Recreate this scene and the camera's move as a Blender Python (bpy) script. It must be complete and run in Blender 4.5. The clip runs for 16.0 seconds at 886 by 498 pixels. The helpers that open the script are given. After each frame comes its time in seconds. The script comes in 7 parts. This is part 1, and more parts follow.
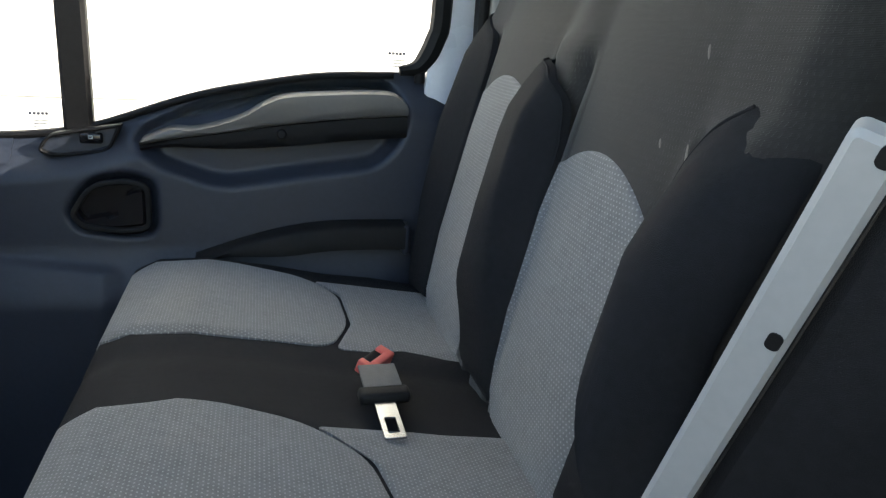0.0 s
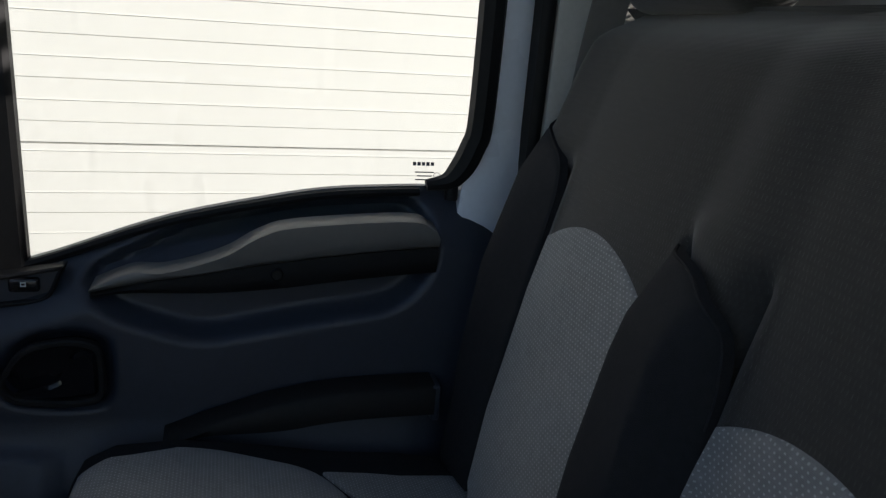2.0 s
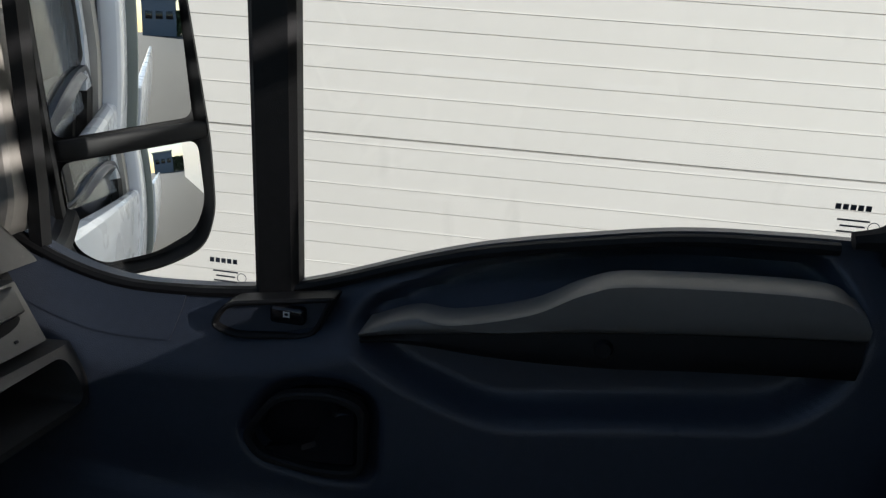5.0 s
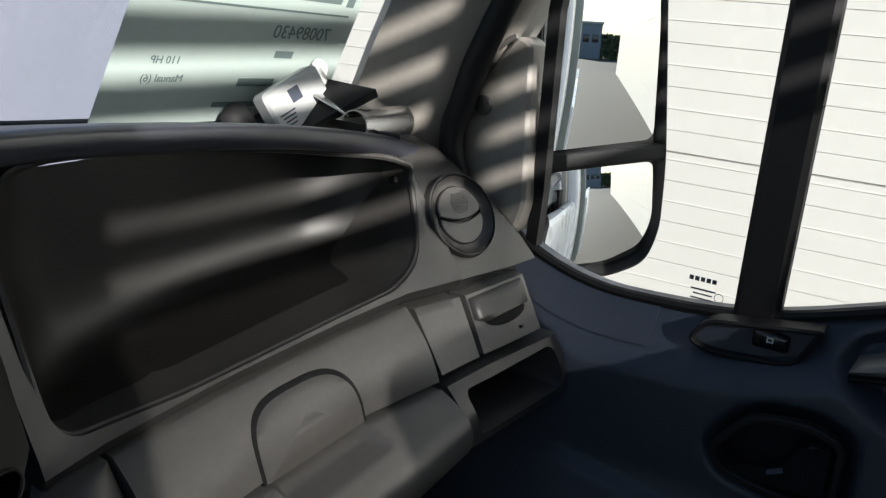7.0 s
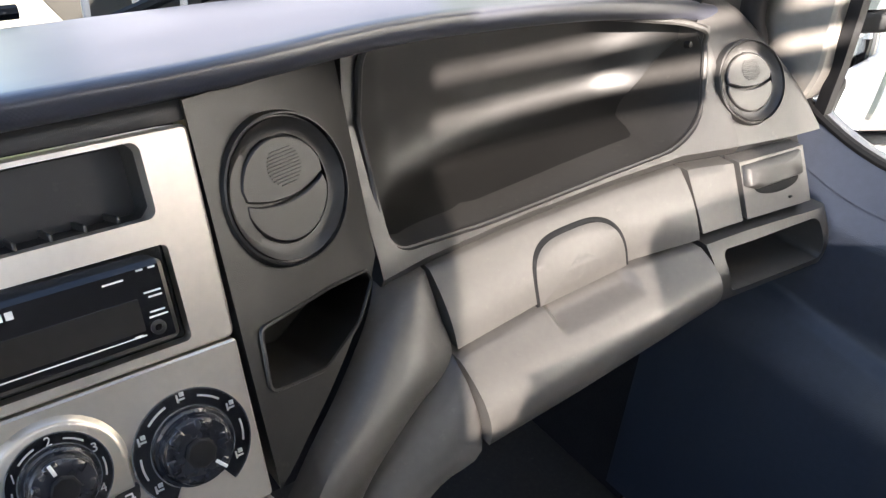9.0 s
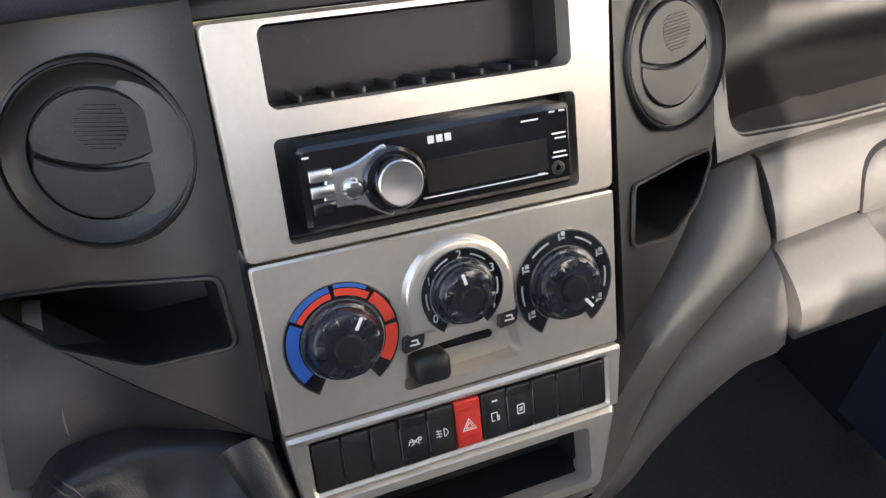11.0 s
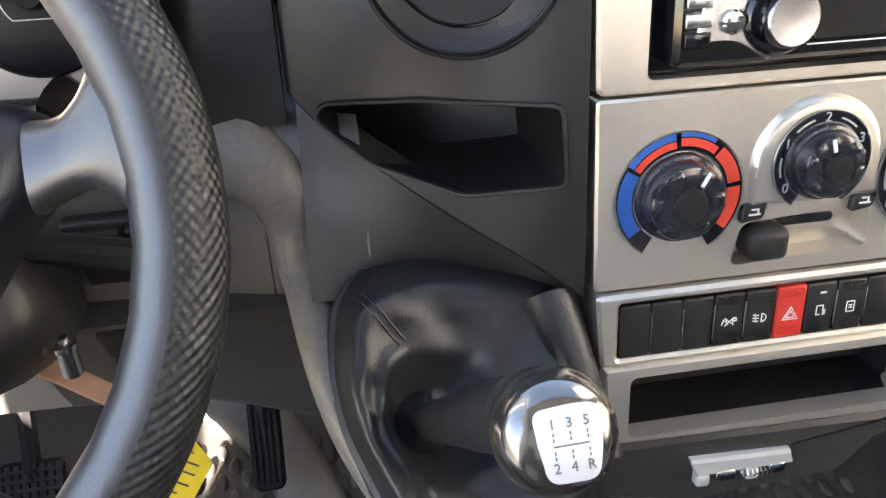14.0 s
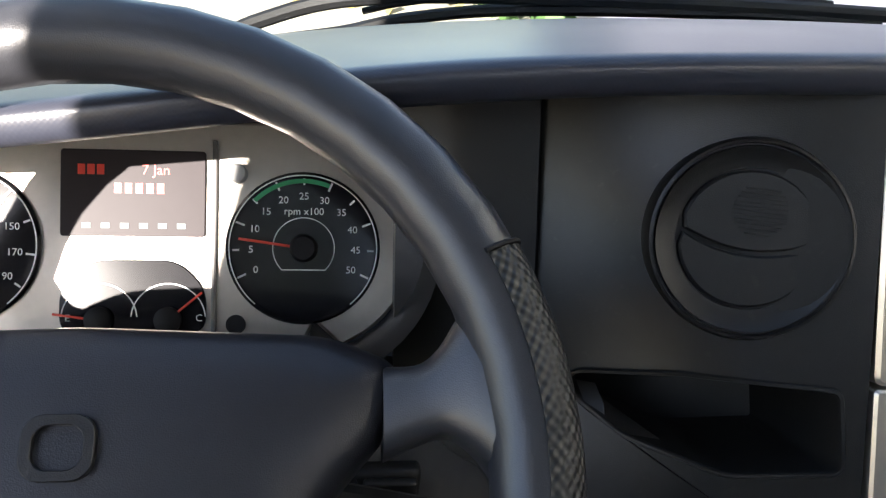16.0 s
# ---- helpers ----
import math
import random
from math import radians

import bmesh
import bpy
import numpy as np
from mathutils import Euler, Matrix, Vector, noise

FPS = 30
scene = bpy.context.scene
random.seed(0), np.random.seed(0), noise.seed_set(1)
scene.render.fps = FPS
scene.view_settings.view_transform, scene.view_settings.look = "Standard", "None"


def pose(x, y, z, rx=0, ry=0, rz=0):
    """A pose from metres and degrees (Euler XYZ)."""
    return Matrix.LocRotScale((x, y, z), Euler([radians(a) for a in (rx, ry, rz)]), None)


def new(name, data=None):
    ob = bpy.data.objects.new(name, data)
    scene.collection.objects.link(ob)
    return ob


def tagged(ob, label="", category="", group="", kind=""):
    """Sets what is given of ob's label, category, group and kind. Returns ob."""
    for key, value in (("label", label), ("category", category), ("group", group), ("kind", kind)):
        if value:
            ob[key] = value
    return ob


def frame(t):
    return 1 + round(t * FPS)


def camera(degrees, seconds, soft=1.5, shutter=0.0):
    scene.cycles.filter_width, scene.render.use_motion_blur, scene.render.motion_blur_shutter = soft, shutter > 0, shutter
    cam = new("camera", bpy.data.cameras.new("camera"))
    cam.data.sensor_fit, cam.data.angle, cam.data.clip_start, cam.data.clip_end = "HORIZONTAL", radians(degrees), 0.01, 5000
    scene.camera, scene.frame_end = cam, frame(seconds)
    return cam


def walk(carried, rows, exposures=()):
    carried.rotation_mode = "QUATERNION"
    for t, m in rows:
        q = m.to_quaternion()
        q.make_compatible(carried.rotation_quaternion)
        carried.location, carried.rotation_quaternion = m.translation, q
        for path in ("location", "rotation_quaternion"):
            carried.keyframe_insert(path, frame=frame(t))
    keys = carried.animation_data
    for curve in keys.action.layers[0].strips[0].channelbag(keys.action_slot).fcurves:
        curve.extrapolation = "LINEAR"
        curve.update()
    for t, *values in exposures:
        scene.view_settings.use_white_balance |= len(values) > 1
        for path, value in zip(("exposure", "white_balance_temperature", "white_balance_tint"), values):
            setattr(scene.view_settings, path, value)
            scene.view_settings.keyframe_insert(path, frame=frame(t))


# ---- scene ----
cam = camera(57.3, 16.0, soft=1.3)
walk(cam, [
    (0.0, pose(-0.5170, -0.4981, 0.8540, 74.89, -3.10, -102.45)),
    (0.5, pose(-0.4178, -0.4889, 0.9084, 74.34, -3.18, -102.70)),
    (1.0, pose(-0.3402, -0.4848, 0.8858, 75.29, -3.27, -102.71)),
    (1.5, pose(-0.2577, -0.4989, 0.9221, 74.94, -3.26, -103.39)),
    (2.0, pose(-0.1671, -0.4755, 0.9818, 74.93, -3.74, -104.47)),
    (2.5, pose(-0.0418, -0.4892, 0.9126, 74.68, -3.34, -103.29)),
    (3.0, pose(0.1050, -0.5241, 0.9281, 74.21, -3.47, -99.82)),
    (3.5, pose(0.1439, -0.4924, 0.9472, 73.32, -3.45, -91.14)),
    (3.7, pose(0.1376, -0.5036, 0.9456, 73.10, -3.39, -88.32)),
    (5.8, pose(0.1546, -0.4587, 0.9411, 74.46, -4.56, -74.38)),
    (6.0, pose(0.1357, -0.4296, 0.9484, 74.39, -4.64, -71.91)),
    (6.5, pose(0.0654, -0.3711, 0.9440, 74.01, -4.98, -64.54)),
    (7.0, pose(0.0383, -0.3589, 0.9446, 73.27, -4.82, -56.62)),
    (7.5, pose(-0.0135, -0.3445, 0.9397, 72.12, -4.65, -49.46)),
    (8.0, pose(-0.0098, -0.3525, 0.9820, 65.96, -4.63, -43.42)),
    (8.5, pose(0.0029, -0.4071, 1.0438, 61.04, -4.08, -39.41)),
    (9.0, pose(-0.0311, -0.3858, 1.0378, 56.81, -4.10, -36.88)),
    (9.5, pose(-0.0736, -0.3671, 1.0382, 54.79, -3.85, -33.58)),
    (9.7, pose(-0.0998, -0.3613, 1.0358, 54.86, -3.57, -32.16)),
    (11.8, pose(-0.1959, -0.3542, 0.9956, 44.45, -3.24, -17.76)),
    (12.0, pose(-0.2081, -0.3595, 0.9880, 43.13, -3.03, -16.59)),
    (12.5, pose(-0.2445, -0.3739, 0.9627, 39.38, -1.94, -13.74)),
    (13.0, pose(-0.2648, -0.3562, 0.9580, 37.15, -1.33, -11.40)),
    (13.5, pose(-0.2577, -0.3395, 0.9513, 37.33, -1.30, -9.96)),
    (14.0, pose(-0.2636, -0.3137, 0.9571, 41.76, -1.39, -9.73)),
    (14.5, pose(-0.2782, -0.3065, 0.9587, 52.56, -2.13, -9.30)),
    (15.0, pose(-0.2977, -0.3067, 0.9574, 59.49, -2.51, -7.53)),
    (15.5, pose(-0.3519, -0.2976, 0.9618, 60.03, -3.26, -7.05)),
    (16.0, pose(-0.3958, -0.3000, 0.9526, 60.35, -3.97, -5.81)),
], exposures=[(0.0, 2.9, 6950, 10), (1.0, 2.4, 6600, 12), (1.6, 2.2, 6500, 12), (2.1, 0.9, 6450, 12), (2.6, 0.6, 6500, 14), (3.2, 0.55, 6300, 14), (3.7, 0.7, 6300, 14),
              (5.8, 0.72, 6250, 11), (6.5, 0.95, 6300, 12), (7.0, 1.1, 6300, 11), (7.5, 1.45, 6450, 11), (8.5, 2.55, 7050, 15), (9.0, 3.4, 6800, 17), (9.7, 3.55, 6850, 18),
              (11.8, 3.75, 7100, 18), (13.5, 4.3, 7450, 19), (14.5, 3.6, 6950, 15), (15.3, 2.8, 6700, 15), (16.0, 2.5, 6600, 14)])

# ---------- light ----------
SUN_TO = Vector((-0.40, -0.82, 0.41)).normalized()
sun_el = math.asin(SUN_TO.z)
world = bpy.data.worlds.new("sky")
scene.world = world
world.use_nodes = True
wn = world.node_tree.nodes
wn.clear()
sky = wn.new("ShaderNodeTexSky")
sky.sky_type = "NISHITA"
sky.sun_disc = False
sky.dust_density = 0.4
sky.sun_elevation = sun_el
sky.sun_rotation = math.atan2(SUN_TO.x, SUN_TO.y)
bgn = wn.new("ShaderNodeBackground")
bgn.inputs["Strength"].default_value = 0.075
wout = wn.new("ShaderNodeOutputWorld")
world.node_tree.links.new(sky.outputs[0], bgn.inputs[0])
world.node_tree.links.new(bgn.outputs[0], wout.inputs[0])
sun_data = bpy.data.lights.new("sun", "SUN")
sun_data.energy = 5.0
sun_data.angle = radians(0.5)
sun_data.color = (1.0, 0.94, 0.85)
sun = new("sun", sun_data)
sun.rotation_euler = SUN_TO.to_track_quat("Z", "Y").to_euler()
sun.location = SUN_TO * 8


# ---------- materials ----------
def material(name, color, rough=0.5, metal=0.0, vary=0.12, scale=6.0, bump=0.0, grain=900.0, spec=0.5, dirt=0.0, coat=0.0):
    """Coated surface: colour drift at two scales, worn gloss, fine pressed grain."""
    m = bpy.data.materials.new(name)
    m.use_nodes = True
    n, l = m.node_tree.nodes, m.node_tree.links
    b = n["Principled BSDF"]
    co = n.new("ShaderNodeTexCoord")
    big, small = n.new("ShaderNodeTexNoise"), n.new("ShaderNodeTexNoise")
    big.inputs["Scale"].default_value, big.inputs["Detail"].default_value = scale, 4
    small.inputs["Scale"].default_value, small.inputs["Detail"].default_value = scale * 22, 3
    mixn = n.new("ShaderNodeMath")
    mixn.operation = "ADD"
    for t in (big, small):
        l.new(co.outputs["Object"], t.inputs["Vector"])
    l.new(big.outputs["Fac"], mixn.inputs[0])
    l.new(small.outputs["Fac"], mixn.inputs[1])
    ramp = n.new("ShaderNodeMapRange")
    ramp.inputs["From Min"].default_value, ramp.inputs["From Max"].default_value = 0.6, 1.4
    ramp.inputs["To Min"].default_value, ramp.inputs["To Max"].default_value = 1 - vary, 1 + vary
    l.new(mixn.outputs[0], ramp.inputs["Value"])
    tint = n.new("ShaderNodeVectorMath")
    tint.operation = "SCALE"
    tint.inputs[0].default_value = color
    l.new(ramp.outputs[0], tint.inputs["Scale"])
    last = tint.outputs[0]
    if dirt:
        sp = n.new("ShaderNodeTexNoise")
        sp.inputs["Scale"].default_value, sp.inputs["Detail"].default_value = 140, 2
        l.new(co.outputs["Object"], sp.inputs["Vector"])
        th = n.new("ShaderNodeMapRange")
        th.inputs["From Min"].default_value, th.inputs["From Max"].default_value = 0.66, 0.74
        th.inputs["To Max"].default_value = dirt
        l.new(sp.outputs["Fac"], th.inputs["Value"])
        mx = n.new("ShaderNodeMix")
        mx.data_type = "RGBA"
        l.new(th.outputs[0], mx.inputs[0])
        l.new(last, mx.inputs[6])
        mx.inputs[7].default_value = (0.32, 0.29, 0.25, 1)
        last = mx.outputs[2]
    l.new(last, b.inputs["Base Color"])
    rr = n.new("ShaderNodeMapRange")
    drift = min(0.1, rough * 0.5)
    rr.inputs["To Min"].default_value, rr.inputs["To Max"].default_value = rough - drift, min(1, rough + drift)
    l.new(big.outputs["Fac"], rr.inputs["Value"])
    l.new(rr.outputs[0], b.inputs["Roughness"])
    b.inputs["Metallic"].default_value = metal
    b.inputs["Specular IOR Level"].default_value = spec
    b.inputs["Coat Weight"].default_value = coat
    if bump:
        v = n.new("ShaderNodeTexVoronoi")
        v.inputs["Scale"].default_value = grain
        l.new(co.outputs["Object"], v.inputs["Vector"])
        bp = n.new("ShaderNodeBump")
        bp.inputs["Strength"].default_value, bp.inputs["Distance"].default_value = bump, 0.0006
        l.new(v.outputs["Distance"], bp.inputs["Height"])
        l.new(bp.outputs[0], b.inputs["Normal"])
    return m


def woven(name, base, dot, pitch=0.0055, step=0.0088, size=(0.17, 0.30), amount=1.0, rough=0.9):
    """Knitted seat cloth: staggered short light stitches on a darker ground."""
    m = material(name, base, rough=rough, vary=0.22, scale=5, spec=0.2)
    n, l = m.node_tree.nodes, m.node_tree.links
    b = n["Principled BSDF"]
    co = n.new("ShaderNodeUVMap")
    sep = n.new("ShaderNodeSeparateXYZ")
    l.new(co.outputs[0], sep.inputs[0])

    def mth(op, a, bb=None):
        q = n.new("ShaderNodeMath")
        q.operation = op
        for i, s in enumerate((a, bb)):
            if s is None:
                continue
            if isinstance(s, (int, float)):
                q.inputs[i].default_value = s
            else:
                l.new(s, q.inputs[i])
        return q.outputs[0]
    row = mth("DIVIDE", sep.outputs[1], step)
    odd = mth("MULTIPLY", mth("MODULO", mth("FLOOR", row), 2.0), 0.5)
    col = mth("ADD", mth("DIVIDE", sep.outputs[0], pitch), odd)
    fu, fv = mth("FRACT", col), mth("FRACT", row)
    du = mth("ABSOLUTE", mth("SUBTRACT", fu, 0.5))
    dv = mth("ABSOLUTE", mth("SUBTRACT", fv, 0.5))
    inside = mth("MULTIPLY", mth("LESS_THAN", du, size[0]), mth("LESS_THAN", dv, size[1]))
    mx = n.new("ShaderNodeMix")
    mx.data_type = "RGBA"
    l.new(mth("MULTIPLY", inside, amount), mx.inputs[0])
    old = b.inputs["Base Color"].links[0].from_socket
    l.new(old, mx.inputs[6])
    mx.inputs[7].default_value = (*dot, 1)
    l.new(mx.outputs[2], b.inputs["Base Color"])
    bp = n.new("ShaderNodeBump")
    bp.inputs["Strength"].default_value, bp.inputs["Distance"].default_value = 0.6, 0.0008
    wv = mth("ADD", mth("MULTIPLY", inside, 0.7), mth("MULTIPLY", mth("SINE", mth("MULTIPLY", sep.outputs[1], 6000.0)), 0.15))
    l.new(wv, bp.inputs["Height"])
    l.new(bp.outputs[0], b.inputs["Normal"])
    b.inputs["Sheen Weight"].default_value = 0.25
    return m


def dimpled(name, color, pitch=0.0056):
    """Leather pressed with fine crossing diamonds."""
    m = material(name, color, rough=0.36, vary=0.15, scale=8, spec=0.45)
    n, l = m.node_tree.nodes, m.node_tree.links
    b = n["Principled BSDF"]
    co, sep = n.new("ShaderNodeUVMap"), n.new("ShaderNodeSeparateXYZ")
    l.new(co.outputs[0], sep.inputs[0])
    waves = []
    for way, step in ((0, pitch * 1.2), (1, pitch)):
        k, s = n.new("ShaderNodeMath"), n.new("ShaderNodeMath")
        k.operation, s.operation = "MULTIPLY", "SINE"
        k.inputs[1].default_value = math.pi * 2 / step
        l.new(sep.outputs[way], k.inputs[0])
        l.new(k.outputs[0], s.inputs[0])
        waves.append(s.outputs[0])
    both = n.new("ShaderNodeMath")
    both.operation = "MULTIPLY"
    l.new(waves[0], both.inputs[0])
    l.new(waves[1], both.inputs[1])
    bp = n.new("ShaderNodeBump")
    bp.inputs["Strength"].default_value, bp.inputs["Distance"].default_value = 0.6, 0.0006
    l.new(both.outputs[0], bp.inputs["Height"])
    l.new(bp.outputs[0], b.inputs["Normal"])
    return m


def clear_glass(name, color=(0.97, 0.99, 0.98), rough=0.0):
    m = bpy.data.materials.new(name)
    m.use_nodes = True
    n, l = m.node_tree.nodes, m.node_tree.links
    n.remove(n["Principled BSDF"])
    tr, gl, lw, mix = n.new("ShaderNodeBsdfTransparent"), n.new("ShaderNodeBsdfGlossy"), n.new("ShaderNodeLayerWeight"), n.new("ShaderNodeMixShader")
    pw, sc = n.new("ShaderNodeMath"), n.new("ShaderNodeMath")
    tr.inputs[0].default_value = (*color, 1)
    gl.inputs["Roughness"].default_value = rough
    # gloss of about 2 % a face, rising steeply at grazing angles
    lw.inputs[0].default_value = 0.5
    pw.operation, sc.operation = "POWER", "MULTIPLY_ADD"
    pw.inputs[1].default_value = 5.0
    sc.inputs[1].default_value, sc.inputs[2].default_value = 0.55, 0.022
    l.new(lw.outputs["Facing"], pw.inputs[0])
    l.new(pw.outputs[0], sc.inputs[0])
    l.new(sc.outputs[0], mix.inputs[0])
    l.new(tr.outputs[0], mix.inputs[1])
    l.new(gl.outputs[0], mix.inputs[2])
    l.new(mix.outputs[0], n["Material Output"].inputs[0])
    return m


M_BLACK = material("black_grained_plastic", (0.017, 0.0165, 0.016), 0.38, bump=0.12, grain=1500, vary=0.15, dirt=0.03, spec=0.5)
M_DASH = material("dark_grey_grained_plastic", (0.040, 0.0385, 0.037), 0.36, bump=0.10, grain=1500, vary=0.14, dirt=0.05, spec=0.55)
M_GREY = material("grey_grained_plastic", (0.098, 0.093, 0.087), 0.41, bump=0.12, grain=1500, vary=0.12, dirt=0.07, spec=0.65)
M_TOP = material("dash_top_plastic", (0.034, 0.037, 0.052), 0.35, vary=0.06, spec=0.85)


def knit_relief(m, pitch, depth):
    """Fine square knit pressed into a plastic skin."""
    n, l = m.node_tree.nodes, m.node_tree.links
    co, sep = n.new("ShaderNodeTexCoord"), n.new("ShaderNodeSeparateXYZ")
    l.new(co.outputs["Object"], sep.inputs[0])
    waves = []
    run = n.new("ShaderNodeMath")
    run.operation = "ADD"
    l.new(sep.outputs[1], run.inputs[0])
    l.new(sep.outputs[2], run.inputs[1])
    for way in (sep.outputs[0], run.outputs[0]):
        k, q = n.new("ShaderNodeMath"), n.new("ShaderNodeMath")
        k.operation, q.operation = "MULTIPLY", "SINE"
        k.inputs[1].default_value = math.pi * 2 / pitch
        l.new(way, k.inputs[0])
        l.new(k.outputs[0], q.inputs[0])
        waves.append(q.outputs[0])
    both, bp = n.new("ShaderNodeMath"), n.new("ShaderNodeBump")
    both.operation = "MULTIPLY"
    l.new(waves[0], both.inputs[0])
    l.new(waves[1], both.inputs[1])
    bp.inputs["Strength"].default_value, bp.inputs["Distance"].default_value = depth, 0.0005
    l.new(both.outputs[0], bp.inputs["Height"])
    l.new(bp.outputs[0], n["Principled BSDF"].inputs["Normal"])


knit_relief(M_TOP, 0.0028, 0.05)
M_NAVY = material("blue_black_door_plastic", (0.033, 0.041, 0.060), 0.42, bump=0.3, vary=0.12)
M_SILVER = material("champagne_silver_paint", (0.68, 0.625, 0.55), 0.31, metal=0.75, vary=0.05, scale=9, bump=0.05, grain=1500)
M_LINERP = material("smooth_black_plastic", (0.014, 0.0135, 0.013), 0.46, vary=0.08, scale=6, bump=0.06, grain=1500, spec=0.5)
M_TRIM = material("pewter_trim_paint", (0.150, 0.145, 0.138), 0.40, metal=0.2, vary=0.06)
M_LIGHTGREY = material("light_grey_plastic", (0.17, 0.158, 0.142), 0.42, bump=0.15, grain=1300, vary=0.22, scale=11, dirt=0.15, spec=0.4)
M_GLOSS = material("gloss_black_plastic", (0.010, 0.010, 0.012), 0.12, vary=0.1)
M_KNOB = material("smoky_knob_plastic", (0.018, 0.019, 0.024), 0.16, vary=0.2, coat=0.4)
M_RUBBER = material("black_rubber", (0.011, 0.011, 0.012), 0.60, vary=0.2, bump=0.2, spec=0.25)
M_MAT = material("grey_rubber_floor_mat", (0.108, 0.101, 0.096), 0.48, vary=0.2, bump=0.2, dirt=0.25)
M_CARPET = material("charcoal_carpet", (0.034, 0.033, 0.036), 0.95, vary=0.25, scale=12, bump=0.6, grain=700, spec=0.1)
M_LEATHER = material("black_leatherette", (0.020, 0.021, 0.023), 0.32, vary=0.2, bump=0.22, grain=900)
M_WHEEL = material("wheel_grey_plastic", (0.028, 0.029, 0.034), 0.34, vary=0.10, bump=0.12, grain=1600, spec=0.8)
M_HUB = material("airbag_hub_plastic", (0.019, 0.020, 0.026), 0.38, vary=0.10, bump=0.14, grain=1600, spec=0.6)
M_PILLAR = material("pale_grey_pillar_plastic", (0.24, 0.225, 0.205), 0.42, bump=0.15, grain=1300, vary=0.10, dirt=0.05)
M_PAINT = material("pale_blue_white_body_paint", (0.74, 0.79, 0.88), 0.28, vary=0.04, coat=0.4)
M_WALL = material("white_sectional_wall_paint", (0.562, 0.547, 0.522), 0.45, vary=0.04, scale=1.5)
M_CHROME = material("chrome", (0.82, 0.82, 0.84), 0.10, metal=1.0, vary=0.03)
M_STEEL = material("brushed_steel", (0.55, 0.55, 0.55), 0.26, metal=1.0, vary=0.06)
M_WHITE = material("white_print", (0.80, 0.80, 0.78), 0.5, vary=0.02)
M_DIM = material("dull_white_print", (0.42, 0.42, 0.41), 0.5, vary=0.05)
M_RED = material("red_plastic", (0.62, 0.045, 0.035), 0.35, vary=0.06)
M_BLUE = material("blue_print", (0.02, 0.11, 0.42), 0.4, vary=0.05)
M_HOT = material("red_print", (0.72, 0.06, 0.035), 0.4, vary=0.05)
M_YELLOW = material("yellow_card", (0.85, 0.60, 0.02), 0.5, vary=0.06)
M_PAPER = material("pale_green_paper", (0.46, 0.55, 0.52), 0.6, vary=0.03)
M_FAINT = material("faint_print", (0.14, 0.19, 0.19), 0.6, vary=0.05)
M_INK = material("dark_ink", (0.03, 0.04, 0.06), 0.6, vary=0.05)
M_BEIGE = material("pale_grey_plastic", (0.42, 0.43, 0.43), 0.45, vary=0.06)
M_LINER = material("headliner_felt", (0.42, 0.41, 0.39), 0.9, vary=0.08, bump=0.4, grain=600)
M_CLOTH = woven("black_seat_cloth", (0.031, 0.029, 0.027), (0.10, 0.095, 0.09), pitch=0.0042, step=0.0067, amount=0.06)
M_SIDE = material("navy_black_bolster_cloth", (0.018, 0.0185, 0.021), 0.85, vary=0.2, bump=0.5, grain=1400, spec=0.2)
M_SEAT = woven("grey_dotted_seat_cloth", (0.205, 0.202, 0.202), (0.62, 0.62, 0.60), pitch=0.0056, step=0.0040, size=(0.17, 0.17), amount=0.40)
M_BELT = material("grey_belt_webbing", (0.17, 0.16, 0.15), 0.7, vary=0.1, bump=0.5, grain=700)
M_GLASS = clear_glass("window_glass")


def smudged(m):
    """A few wiped streaks and water spots left on a pane."""
    n, l = m.node_tree.nodes, m.node_tree.links
    co, mp, nz, mk, th, mu = (n.new("ShaderNode" + k) for k in ("TexCoord", "Mapping", "TexNoise", "TexNoise", "MapRange", "Math"))
    mp.inputs["Rotation"].default_value = (radians(28), 0, 0)
    mp.inputs["Scale"].default_value = (1, 34, 9)
    l.new(co.outputs["Object"], mp.inputs["Vector"])
    l.new(mp.outputs[0], nz.inputs["Vector"])
    l.new(co.outputs["Object"], mk.inputs["Vector"])
    nz.inputs["Scale"].default_value, nz.inputs["Detail"].default_value = 1.0, 3
    mk.inputs["Scale"].default_value, mk.inputs["Detail"].default_value = 5.5, 1
    mu.operation = "MULTIPLY"
    l.new(nz.outputs["Fac"], mu.inputs[0])
    l.new(mk.outputs["Fac"], mu.inputs[1])
    th.inputs["From Min"].default_value, th.inputs["From Max"].default_value, th.inputs["To Max"].default_value = 0.36, 0.52, 0.08
    l.new(mu.outputs[0], th.inputs["Value"])
    df, mx, out = n.new("ShaderNodeBsdfTranslucent"), n.new("ShaderNodeMixShader"), n["Material Output"]
    df.inputs[0].default_value = (0.95, 0.93, 0.90, 1)
    old = out.inputs[0].links[0].from_socket
    l.new(th.outputs[0], mx.inputs[0])
    l.new(old, mx.inputs[1])
    l.new(df.outputs[0], mx.inputs[2])
    l.new(mx.outputs[0], out.inputs[0])
    return m


M_SIDEGLASS = smudged(clear_glass("smudged_side_glass"))
M_MIRROR = material("mirror_silver", (0.9, 0.92, 0.92), 0.002, metal=1.0, vary=0.0)
M_BED = material("grey_green_bed_paint", (0.30, 0.345, 0.335), 0.4, vary=0.08)
M_HALL = material("blue_grey_sheet_cladding", (0.15, 0.18, 0.23), 0.5, vary=0.1)
M_ASPHALT = material("asphalt", (0.052, 0.047, 0.041), 0.85, vary=0.25, scale=3, bump=0.5, grain=120)


